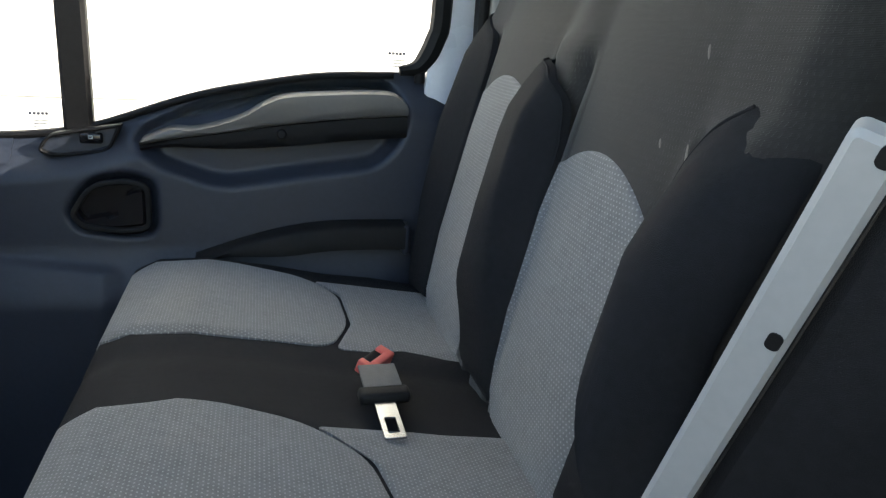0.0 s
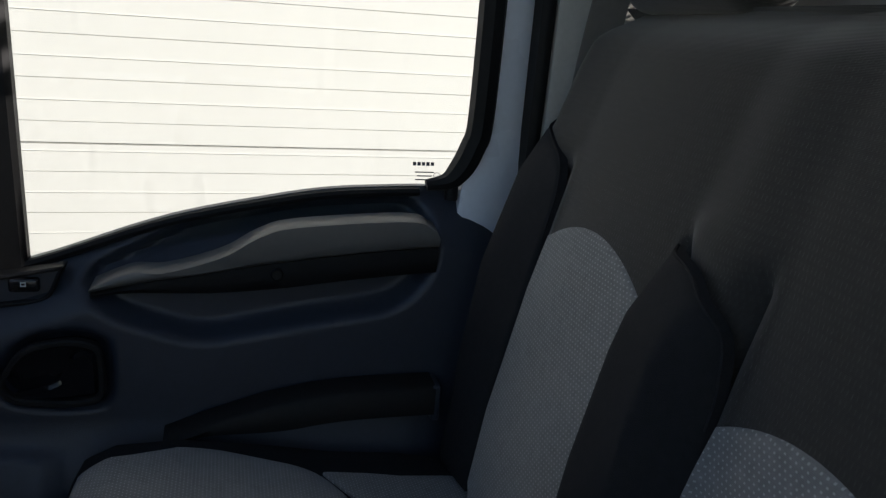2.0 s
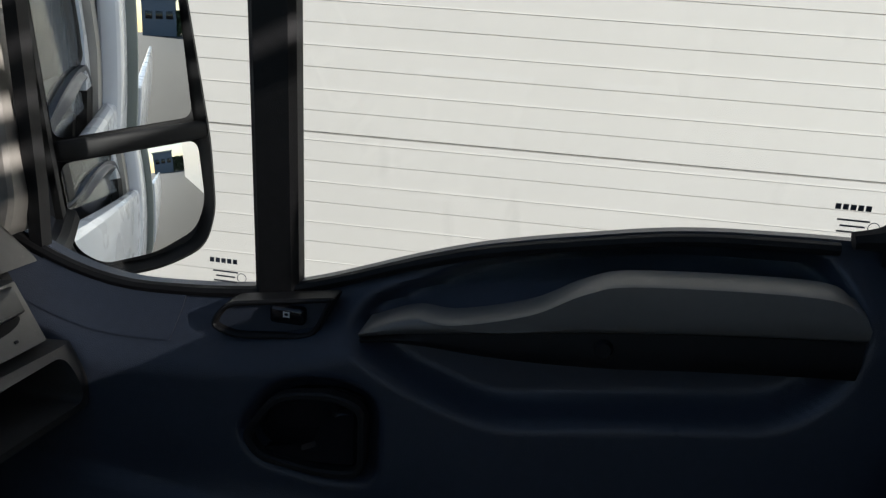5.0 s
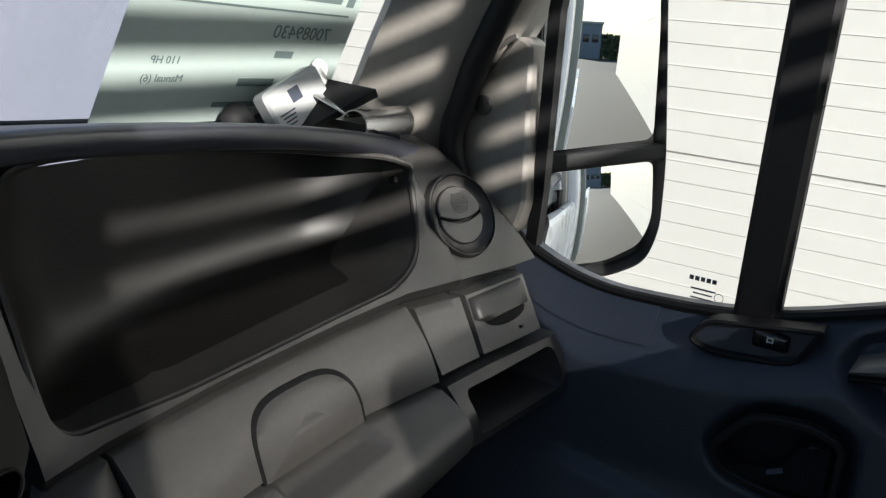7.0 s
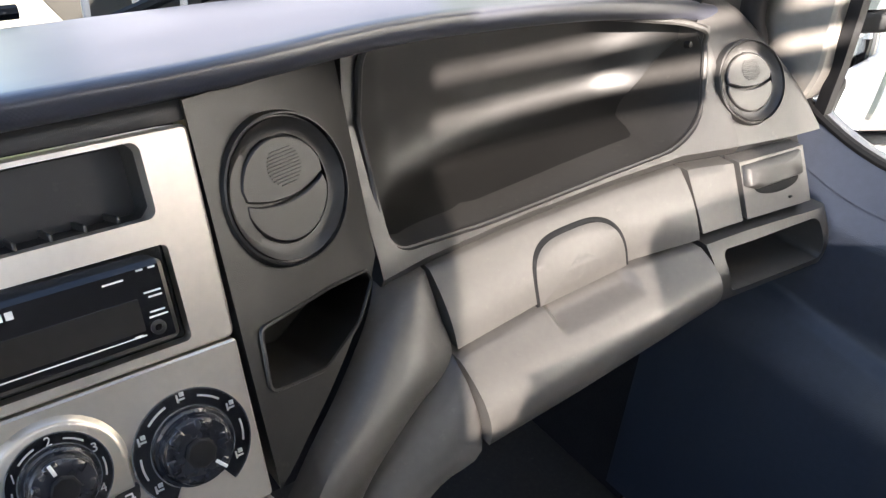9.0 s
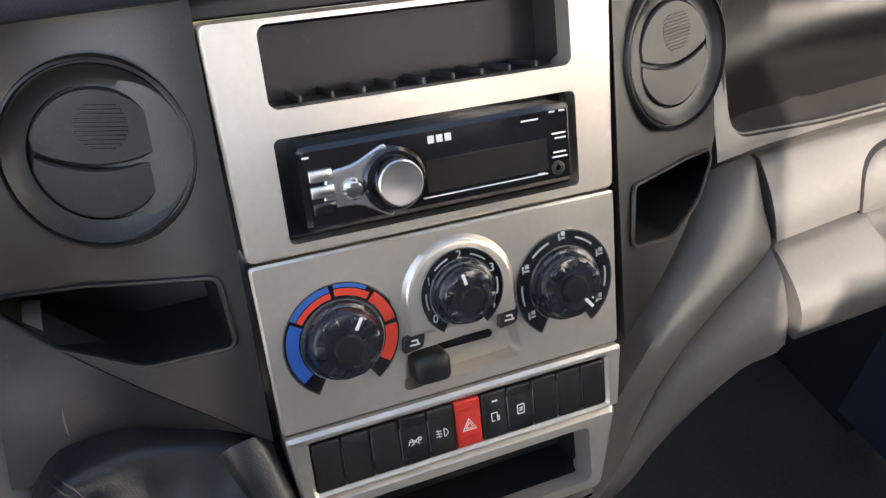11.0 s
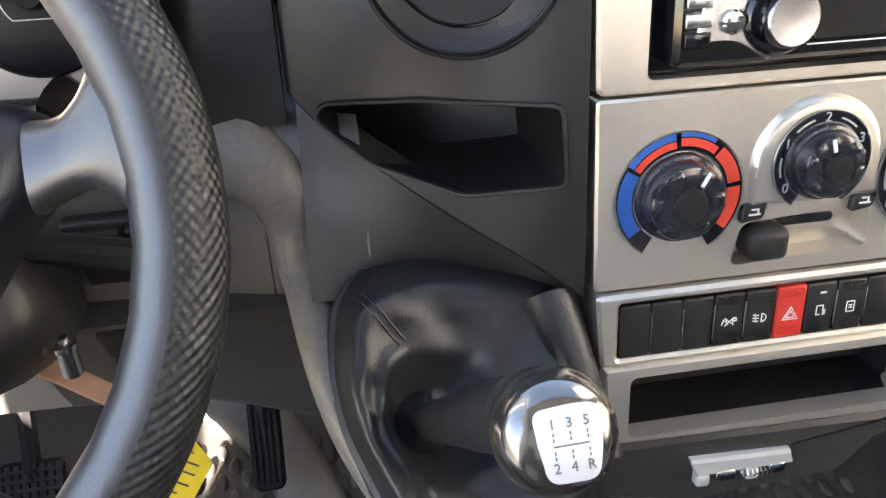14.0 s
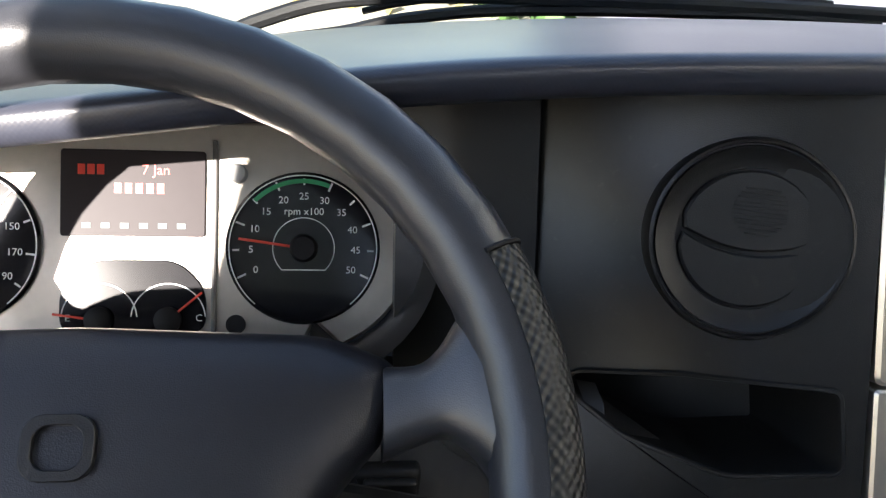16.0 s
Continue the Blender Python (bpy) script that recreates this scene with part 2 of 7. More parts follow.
# ---------- mesh tools ----------
def finish(name, me, mat_, parent=None, label="", smooth=35):
    me.materials.append(mat_)
    if smooth:
        me.shade_smooth()
        me.set_sharp_from_angle(angle=radians(smooth))
    ob = new(name, me)
    if parent is not None:
        ob.parent = parent
    if label:
        ob["label"] = label
    return ob


def part(name, bm, mat_, parent=None, label="", smooth=35, m=None):
    """Link a bmesh as one mesh object, under a thing or a part."""
    if m is not None:
        bm.transform(m)
    bmesh.ops.recalc_face_normals(bm, faces=bm.faces)
    me = bpy.data.meshes.new(name)
    bm.to_mesh(me)
    bm.free()
    return finish(name, me, mat_, parent, label, smooth)


def thing(name, label, category, group="", kind="", at=(0, 0, 0)):
    ob = new(name)
    ob.empty_display_size = 0.05
    return tagged(ob, label, category, group, kind)


def rbox(w, d, h, r=0.004, seg=3, at=(0, 0, 0)):
    bm = bmesh.new()
    bmesh.ops.create_cube(bm, size=1)
    bmesh.ops.scale(bm, vec=(w, d, h), verts=bm.verts)
    r = min(r, 0.49 * min(w, d, h))
    if r > 0:
        bmesh.ops.bevel(bm, geom=bm.edges[:], offset=r, segments=seg, profile=0.5, affect="EDGES")
    bmesh.ops.translate(bm, vec=at, verts=bm.verts)
    return bm


def merge(*bms):
    out = bmesh.new()
    for b in bms:
        me = bpy.data.meshes.new("tmp")
        b.to_mesh(me)
        b.free()
        out.from_mesh(me)
        bpy.data.meshes.remove(me)
    return out


def loft(rows, closed=True, caps=True, loop=False):
    """Skin rows of points; closed: each row is a ring; loop: the last row joins the first."""
    bm = bmesh.new()
    vs = [[bm.verts.new(p) for p in r] for r in rows]
    n = len(rows[0])
    pairs = list(zip(vs[:-1], vs[1:])) + ([(vs[-1], vs[0])] if loop else [])
    for a, b in pairs:
        for i in range(n if closed else n - 1):
            j = (i + 1) % n
            bm.faces.new((a[i], a[j], b[j], b[i]))
    if closed and caps and not loop:
        bm.faces.new(vs[0][::-1])
        bm.faces.new(vs[-1])
    return bm


def lathe(profile, n=48):
    """Profile of (radius, height) turned about z."""
    rows = []
    for r, z in profile:
        rows.append([(max(r, 1e-5) * math.cos(a), max(r, 1e-5) * math.sin(a), z) for a in np.linspace(0, 2 * math.pi, n, endpoint=False)])
    bm = loft(rows)
    bmesh.ops.remove_doubles(bm, verts=bm.verts, dist=5e-5)
    return bm


def smooth_path(pts, n=40):
    """Catmull-Rom through the points."""
    p = [Vector(q) for q in pts]
    p = [2 * p[0] - p[1]] + p + [2 * p[-1] - p[-2]]
    out = []
    seg = len(p) - 3
    for k in range(n + 1):
        t = k / n * seg
        i = min(int(t), seg - 1)
        t -= i
        a, b, c, d = p[i:i + 4]
        out.append(0.5 * (2 * b + (c - a) * t + (2 * a - 5 * b + 4 * c - d) * t * t + (3 * b - a - 3 * c + d) * t ** 3))
    return out


def tube(pts, radius, n=12, flat=1.0, loop=False):
    """Round bar along points; radius: a number or one for each point."""
    p = [Vector(q) for q in pts]
    rows = []
    ref = Vector((0, 0, 1))
    for i, q in enumerate(p):
        a, b = (p[(i - 1) % len(p)], p[(i + 1) % len(p)]) if loop else (p[max(i - 1, 0)], p[min(i + 1, len(p) - 1)])
        d = (b - a).normalized()
        if abs(d.dot(ref)) > 0.95:
            ref = Vector((1, 0, 0)) if abs(d.x) < 0.9 else Vector((0, 1, 0))
        s = d.cross(ref).normalized()
        u = s.cross(d)
        ref = u
        r = radius[i] if isinstance(radius, (list, tuple)) else radius
        rows.append([q + s * (r * math.cos(t)) + u * (r * flat * math.sin(t)) for t in np.linspace(0, 2 * math.pi, n, endpoint=False)])
    return loft(rows, loop=loop)


def rrect(w, h, r, n=6, cx=0, cy=0):
    r = min(r, w / 2 - 1e-5, h / 2 - 1e-5)
    pts = []
    for sx, sy, a0 in ((1, 1, 0), (-1, 1, 90), (-1, -1, 180), (1, -1, 270)):
        for k in range(n + 1):
            a = radians(a0 + 90 * k / n)
            pts.append((cx + sx * (w / 2 - r) + r * math.cos(a), cy + sy * (h / 2 - r) + r * math.sin(a)))
    return pts


def round_poly(pts, r, n=5):
    """Polygon with rounded corners."""
    out = []
    for i, q in enumerate(pts):
        a, b, c = Vector(pts[i - 1]), Vector(q), Vector(pts[(i + 1) % len(pts)])
        ra = min(r, 0.45 * (a - b).length, 0.45 * (c - b).length)
        p1, p2 = b + (a - b).normalized() * ra, b + (c - b).normalized() * ra
        for k in range(n + 1):
            t = k / n
            out.append(tuple((1 - t) ** 2 * p1 + 2 * t * (1 - t) * b + t * t * p2))
    return out


def inset(pts, d):
    n = len(pts)
    c = Vector((sum(p[0] for p in pts) / n, sum(p[1] for p in pts) / n))
    out = []
    for i in range(n):
        a, b = Vector(pts[i - 1][:2]), Vector(pts[(i + 1) % n][:2])
        t = (b - a)
        if t.length < 1e-9:
            out.append(pts[i])
            continue
        nn = Vector((-t.y, t.x)).normalized()
        if (c - Vector(pts[i][:2])).dot(nn) < 0:
            nn = -nn
        out.append((pts[i][0] + nn.x * d, pts[i][1] + nn.y * d))
    return out


def slab(outline, z0, z1, bev=0.001):
    """Flat plate from an outline, its front edge eased."""
    rows = [[(*p, z0) for p in outline], [(*p, z1 - bev) for p in outline], [(*p, z1) for p in inset(outline, bev)]]
    return loft(rows)


def frame_slab(outer, inner, z0, z1, bev=0.001):
    """Plate with a hole: outlines with as many points each."""
    o, i = outer, inner
    rows = [[(*p, z0) for p in o], [(*p, z1 - bev) for p in o], [(*p, z1) for p in inset(o, bev)],
            [(*p, z1) for p in inset(i, -bev)], [(*p, z1 - bev) for p in i], [(*p, z0) for p in i]]
    return loft(rows, loop=True)


def dish(outline, depth, shrink=0.006, steps=3, z=0.0):
    """Hollow with a floor, open towards +z."""
    rows = []
    for k in range(steps + 1):
        t = k / steps
        rows.append([(*p, z - depth * t) for p in inset(outline, shrink * t)])
    bm = loft(rows, caps=False)
    bm.faces.new([v for v in bm.verts][-len(outline):])
    return bm


def cut(ob, *cutters):
    """Carve solid shapes out of a mesh."""
    for bm in cutters:
        bmesh.ops.recalc_face_normals(bm, faces=bm.faces)
        me = bpy.data.meshes.new("cutter")
        bm.to_mesh(me)
        bm.free()
        c = new("cutter", me)
        mod = ob.modifiers.new("carve", "BOOLEAN")
        mod.operation, mod.object, mod.solver = "DIFFERENCE", c, "EXACT"
        bpy.context.view_layer.update()
        res = bpy.data.meshes.new_from_object(ob.evaluated_get(bpy.context.evaluated_depsgraph_get()))
        ob.modifiers.clear()
        old, ob.data = ob.data, res
        bpy.data.meshes.remove(old)
        bpy.data.objects.remove(c)
        bpy.data.meshes.remove(me)
    ob.data.shade_smooth()
    ob.data.set_sharp_from_angle(angle=radians(35))
    return ob


def lettering(name, body, size, m, mat_, parent, depth=0.0002, align="CENTER"):
    cu = bpy.data.curves.new("letters", "FONT")
    cu.body, cu.size, cu.extrude, cu.align_x, cu.align_y = body, size, depth, align, "CENTER"
    cu.resolution_u = 3
    t = new("letters", cu)
    bpy.context.view_layer.update()
    me = bpy.data.meshes.new_from_object(t.evaluated_get(bpy.context.evaluated_depsgraph_get()))
    bpy.data.objects.remove(t)
    bpy.data.curves.remove(cu)
    me.transform(m)
    me.name = name
    me.materials.clear()
    return finish(name, me, mat_, parent, smooth=0)


def basis(o, x, y):
    """Frame at o with the given x and y ways (made square)."""
    x = Vector(x).normalized()
    z = x.cross(Vector(y)).normalized()
    y = z.cross(x)
    return Matrix(((x.x, y.x, z.x, o[0]), (x.y, y.y, z.y, o[1]), (x.z, y.z, z.z, o[2]), (0, 0, 0, 1)))


def lerp(t, xs, ys):
    return float(np.interp(t, xs, ys))


def uv_flat(ob, ax, ay):
    """Cloth map in metres along two ways."""
    me = ob.data
    layer = me.uv_layers.new(name="cloth")
    ax, ay = Vector(ax), Vector(ay)
    for lp in me.loops:
        c = me.vertices[lp.vertex_index].co
        layer.data[lp.index].uv = (c.dot(ax), c.dot(ay))
    return ob

# ---------- cab shell ----------
def grid_solid(f, us, vs, thick):
    """Sheet f(u, v) with thickness along the vector or function thick."""
    bm = bmesh.new()
    front = [[bm.verts.new(f(u, v)) for v in vs] for u in us]
    back = [[bm.verts.new(Vector(f(u, v)) + Vector(thick)) for v in vs] for u in us]
    nu, nv = len(us), len(vs)
    for i in range(nu - 1):
        for j in range(nv - 1):
            bm.faces.new((front[i][j], front[i + 1][j], front[i + 1][j + 1], front[i][j + 1]))
            bm.faces.new((back[i][j], back[i][j + 1], back[i + 1][j + 1], back[i + 1][j]))
    for i in range(nu - 1):
        bm.faces.new((front[i][0], back[i][0], back[i + 1][0], front[i + 1][0]))
        bm.faces.new((front[i][-1], front[i + 1][-1], back[i + 1][-1], back[i][-1]))
    for j in range(nv - 1):
        bm.faces.new((front[0][j], front[0][j + 1], back[0][j + 1], back[0][j]))
        bm.faces.new((front[-1][j], back[-1][j], back[-1][j + 1], front[-1][j + 1]))
    return bm


def ease(t):
    t = max(0.0, min(1.0, t))
    return t * t * (3 - 2 * t)


floor = part("floor", rbox(1.74, 1.62, 0.05, 0.004, at=(0, -0.30, -0.026)), M_MAT)
tagged(floor, "grey rubber mat with pressed oval studs", "floor", kind="structure")
firewall = part("wall_front", grid_solid(lambda u, v: (u, 0.50 - 0.16 * max(0, 0.25 - v) * 4 * 0.5, v), np.linspace(-0.86, 0.86, 5), np.linspace(0, 0.70, 8), (0, 0.04, 0)), M_CARPET)
tagged(firewall, "dark carpeted bulkhead behind the pedals", "wall", kind="structure")
rear = part("wall_rear", rbox(1.74, 0.05, 1.80, 0.004, at=(0, -1.13, 0.90)), M_LINER)
cut(rear, loft([[(p[0], y, p[1]) for p in round_poly([(-0.62, 1.065), (0.79, 1.065), (0.79, 1.70), (-0.62, 1.70)], 0.03, 4)] for y in (-1.3, -1.0)]))
tagged(rear, "pale felt rear wall with a window", "wall", kind="structure")
roof = part("ceiling", grid_solid(lambda u, v: (u, v, 1.80 - 0.05 * (u / 0.8) ** 2), np.linspace(-0.87, 0.84, 9), np.linspace(-1.13, -0.24, 5), (0, 0, 0.05)), M_LINER)
tagged(roof, "pale felt headliner", "ceiling", kind="structure")
left_wall = part("wall_left", rbox(0.06, 1.66, 1.84, 0.01, at=(-0.90, -0.32, 0.88)), M_PAINT)
cut(left_wall, rbox(0.4, 0.99, 1.12, 0.05, at=(-0.9, -0.305, 0.98)))
tagged(left_wall, "white cab side with an open doorway above the sill", "wall", kind="structure")

kick = part("wall_right", grid_solid(lambda y, z: (0.835 - 0.05 * ease((0.55 - z) / 0.2), y, z), np.linspace(0.10, 0.54, 6), np.linspace(0.0, 0.79, 10), (0.07, 0, 0)), M_CARPET)
tagged(kick, "dark carpeted side panel in the footwell", "wall", kind="structure")

# windscreen and its frame
WS = basis((0, 0.335, 0.775), (1, 0, 0), (0, -0.50, 0.84))
ws = part("window_front", rbox(1.66, 1.22, 0.005, 0.001, at=(0, 0.61, 0)), M_GLASS, m=WS)
ws.visible_shadow = False
tagged(ws, "clear raked windscreen", "window", kind="structure")
rail_r = part("trim", rbox(0.10, 1.0, 0.34, 0.02, at=(0.83, -0.63, 1.66)), M_LINER)
tagged(rail_r, "pale felt roof rail above the door", "trim", kind="structure")
cowl = part("trim", rbox(1.72, 0.10, 0.03, 0.01, at=(0, 0.415, 0.712)), M_RUBBER)
tagged(cowl, "black cowl below the windscreen", "trim", kind="structure")


# passenger side: sill line, door skin, glass
SILL_Y = [-0.92, -0.87, -0.83, -0.79, -0.734, -0.594, -0.526, -0.45, -0.383, -0.31, -0.24, -0.195, -0.12, -0.037, 0.06, 0.12]
SILL_Z = [0.66, 0.715, 0.752, 0.780, 0.782, 0.776, 0.763, 0.749, 0.732, 0.705, 0.680, 0.671, 0.664, 0.662, 0.70, 0.74]


def sill(y):
    return sum(lerp(y + d, SILL_Y, SILL_Z) for d in (-0.04, -0.02, 0, 0.02, 0.04)) / 5


def in_poly(p, poly):
    c, j = False, len(poly) - 1
    for i in range(len(poly)):
        if (poly[i][1] > p[1]) != (poly[j][1] > p[1]) and p[0] < (poly[j][0] - poly[i][0]) * (p[1] - poly[i][1]) / (poly[j][1] - poly[i][1]) + poly[i][0]:
            c = not c
        j = i
    return c


def poly_dist(p, poly):
    """Distance to the outline, positive inside."""
    best = 9.0
    q = Vector(p)
    for i in range(len(poly)):
        a, b = Vector(poly[i - 1]), Vector(poly[i])
        t = max(0, min(1, (q - a).dot(b - a) / max((b - a).length_squared, 1e-9)))
        best = min(best, (a + (b - a) * t - q).length)
    return best if in_poly(p, poly) else -best


RECESS = round_poly([(-0.300, 0.655), (-0.343, 0.622), (-0.44, 0.588), (-0.56, 0.608), (-0.69, 0.626), (-0.735, 0.669), (-0.745, 0.735), (-0.715, 0.768), (-0.57, 0.762), (-0.43, 0.735), (-0.315, 0.682)], 0.03, 3)
HANDLE = round_poly([(-0.205, 0.55), (-0.24, 0.604), (-0.30, 0.613), (-0.34, 0.60), (-0.342, 0.515), (-0.29, 0.510), (-0.225, 0.520)], 0.03, 3)


def door_x(y, z):
    s = sill(y)
    d = s - z
    x = 0.868 - 0.062 * ease(d / 0.075)
    x -= 0.030 * ease((0.50 - z) / 0.10) * ease((y + 0.80) / 0.1)
    x += 0.036 * ease((poly_dist((y, z), RECESS) + 0.004) / 0.022)
    x += 0.030 * ease((poly_dist((y, z), HANDLE) + 0.006) / 0.018)
    x -= 0.012 * ease((0.468 - z + 0.10 * (y + 0.25)) / 0.012) * ease((y + 0.30) / 0.05)
    return x


door = thing("door_1", "blue-black moulded passenger door with silver grip trim", "door", kind="structure")
ys, ts = np.linspace(0.12, -0.865, 236), np.linspace(0, 1, 140)
part("door_panel", grid_solid(lambda y, t: (door_x(y, sill(y) - t * (sill(y) - 0.04)), y, sill(y) - t * (sill(y) - 0.04)), ys, ts, (0.014, 0, 0)), M_NAVY, door, smooth=50)

# pewter armrest bar and the dark grip below it
bar_top = smooth_path([(-0.322, 0.664), (-0.366, 0.682), (-0.405, 0.684), (-0.47, 0.704), (-0.515, 0.730), (-0.56, 0.742), (-0.697, 0.750), (-0.733, 0.738)], 40)
bar_bot = smooth_path([(-0.318, 0.656), (-0.37, 0.667), (-0.44, 0.678), (-0.52, 0.692), (-0.60, 0.703), (-0.66, 0.709), (-0.71, 0.713), (-0.738, 0.715)], 40)
rows = []
for i, (a, b) in enumerate(zip([Vector((p[0], p[1], 0)) if len(p) == 2 else p for p in bar_top], bar_bot)):
    t = i / 40
    xo = 0.811 - 0.015 * ease(t * 1.6)
    rows.append([(xo + 0.034, a.x, a.y + 0.003), (xo + 0.005, a.x, a.y), (xo + 0.001, a.x, a.y - 0.002), (xo - 0.001, b.x, 0.5 * (a.y + b.y)), (xo, b.x, b.y + 0.004), (xo + 0.004, b.x, b.y), (xo + 0.034, b.x, b.y - 0.004)])
part("armrest_trim", loft(rows), M_TRIM, door, "pewter painted armrest trim", smooth=50)
rows = []
for i, b in enumerate(bar_bot):
    t = i / 40
    xo = 0.817 - 0.016 * ease(t * 1.6)
    h = 0.010 + 0.030 * ease(t * 2)
    rows.append([(xo + 0.030, b.x, b.y - 0.003), (xo + 0.003, b.x, b.y - 0.002), (xo, b.x, b.y - h * 0.5), (xo + 0.006, b.x, b.y - h * 0.9), (xo + 0.030, b.x, b.y - h)])
part("grip", loft(rows), M_RUBBER, door, "black soft grip below the trim", smooth=60)
MD = basis((0.80, 0, 0), (0, -1, 0), (0, 0, 1))   # local x: to the rear, y: up, z: into the cab


hs = [(-p[0], p[1]) for p in round_poly([(-0.212, 0.548), (-0.243, 0.598), (-0.30, 0.606), (-0.333, 0.596), (-0.335, 0.522), (-0.29, 0.517), (-0.228, 0.526)], 0.024, 4)]
part("handle_recess", slab(inset(hs, 0.006), -0.026, -0.021, 0.001), M_GLOSS, door, "gloss black handle recess", m=MD)
part("handle_bezel", frame_slab(hs, inset(hs, 0.008), -0.006, 0.006, 0.002), M_RUBBER, door, m=MD)
lever = [(-p[0], p[1]) for p in round_poly([(-0.230, 0.533), (-0.262, 0.539), (-0.287, 0.551), (-0.300, 0.584), (-0.324, 0.589), (-0.325, 0.529), (-0.28, 0.525), (-0.24, 0.526)], 0.008, 4)]
part("handle_lever", slab(lever, -0.018, -0.002, 0.004), M_GLOSS, door, "black pull lever", m=MD)

# window switch pod
pod = round_poly([(-0.165, 0.641), (-0.182, 0.668), (-0.292, 0.686), (-0.286, 0.674), (-0.272, 0.641), (-0.19, 0.632)], 0.018, 5)
podl = [(-p[0], p[1]) for p in pod]
MPOD = Matrix.Translation((0.048, 0, 0)) @ MD
pod_ob = part("switch_pod", frame_slab(podl, inset(podl, 0.005), -0.004, 0.022, 0.002), M_RUBBER, door, m=MPOD)
part("pod_floor", slab(inset(podl, 0.004), -0.004, 0.013, 0.001), M_NAVY, pod_ob, m=MPOD)
rock = part("window_switch", rbox(0.034, 0.017, 0.012, 0.004, at=(0.246, 0.663, 0.019)), M_GLOSS, pod_ob, "gloss black rocker switch", m=MPOD)
part("switch_mark", merge(rbox(0.006, 0.0012, 0.0004, 0, at=(0.246, 0.667, 0.0254)), rbox(0.006, 0.0012, 0.0004, 0, at=(0.246, 0.663, 0.0254)), rbox(0.0012, 0.006, 0.0004, 0, at=(0.2435, 0.665, 0.0254)), rbox(0.0012, 0.006, 0.0004, 0, at=(0.2485, 0.665, 0.0254))), M_WHITE, rock, m=MPOD)
# low map pocket lip
lip = smooth_path([(-0.40, 0.484), (-0.47, 0.508), (-0.54, 0.527), (-0.62, 0.538), (-0.735, 0.540)], 24)
rows = []
for i, p in enumerate(lip):
    h = 0.006 + 0.034 * ease(i / 24 * 1.7)
    rows.append([(0.800, p.x, p.y + 0.002), (0.764, p.x, p.y), (0.758, p.x, p.y - 0.006), (0.760, p.x, p.y - h), (0.80, p.x, p.y - h - 0.004)])
part("map_pocket", loft(rows), M_RUBBER, door, "black map pocket lip", smooth=60)
part("pocket_end", rbox(0.04, 0.012, 0.05, 0.004, at=(0.78, -0.737, 0.515)), M_NAVY, door)
part("grip_screw", lathe([(0, 0.003), (0.006, 0.003), (0.008, 0), (0.008, -0.004), (0, -0.004)], 16), M_RUBBER, door, m=basis((0.801, -0.535, 0.680), (0, -1, 0), (0, 0, 1)))
# lock button and panel joint
part("lock_button", lathe([(0.009, -0.01), (0.009, 0.012), (0.0075, 0.03), (0.005, 0.034), (0, 0.035)], 20), M_RUBBER, door, m=pose(0.857, -0.765, 0.775))
part("corner_cover", grid_solid(lambda y, t: (door_x(y, sill(y) - t * 0.04 - 0.004) - 0.003, y, sill(y) - 0.004 - t * 0.04), np.linspace(-0.126, 0.10, 14), np.linspace(0, 1, 6), (0.006, 0, 0)), M_NAVY, door)

# side glass, divider, seals


def gx(z):
    return 0.872 - 0.10 * (z - 0.68)


gl = part("window_1", grid_solid(lambda y, z: (gx(z), y, z), [0.16, -0.80], [0.655, 1.50], (0.004, 0, 0)), M_SIDEGLASS)
gl.visible_shadow = False
tagged(gl, "clear passenger side window glass", "window", kind="structure")
bar_rows = []
for k in range(9):
    z = 0.660 + k * 0.105
    c = Vector((gx(z), -0.222, z)) + Vector((0, -0.005 * (z - 0.66), 0))
    w = 0.022
    bar_rows.append([(c.x + 0.006, c.y + w, z), (c.x - 0.010, c.y + w, z), (c.x - 0.016, c.y + w - 0.006, z), (c.x - 0.016, c.y - w + 0.006, z), (c.x - 0.010, c.y - w, z), (c.x + 0.006, c.y - w, z)])
div = tagged(part("window_divider", loft(bar_rows), M_RUBBER, smooth=30), "black upright bar dividing the side window", "window bar", kind="structure")
sealp = [(gx(sill(y)) - 0.008, y, sill(y) - 0.005) for y in np.linspace(0.10, -0.72, 40)]
corner = smooth_path([(gx(0.782) - 0.006, -0.73, 0.784), (gx(0.79) - 0.006, -0.765, 0.794), (gx(0.83) - 0.008, -0.788, 0.835), (gx(0.9) - 0.008, -0.796, 0.90), (gx(1.2) - 0.008, -0.79, 1.2), (gx(1.5) - 0.008, -0.77, 1.5)], 30)
part("seal", tube(sealp, 0.006, 8), M_RUBBER, div)
part("seal", tube(corner, [0.008 + 0.010 * ease(i / 10) for i in range(31)], 8), M_RUBBER, div)


def strip_up(name, pts, mat_, label, thick=0.03):
    """Upright moulding from (x, y front, y rear, z) rows."""
    rows_ = [[(x, a, z), (x - 0.004, a - 0.006, z), (x - 0.004, b + 0.006, z), (x, b, z), (x + thick, b, z), (x + thick, a, z)] for x, a, b, z in pts]
    return tagged(part(name, loft(rows_), mat_), label, name.replace("_", " "), kind="structure")


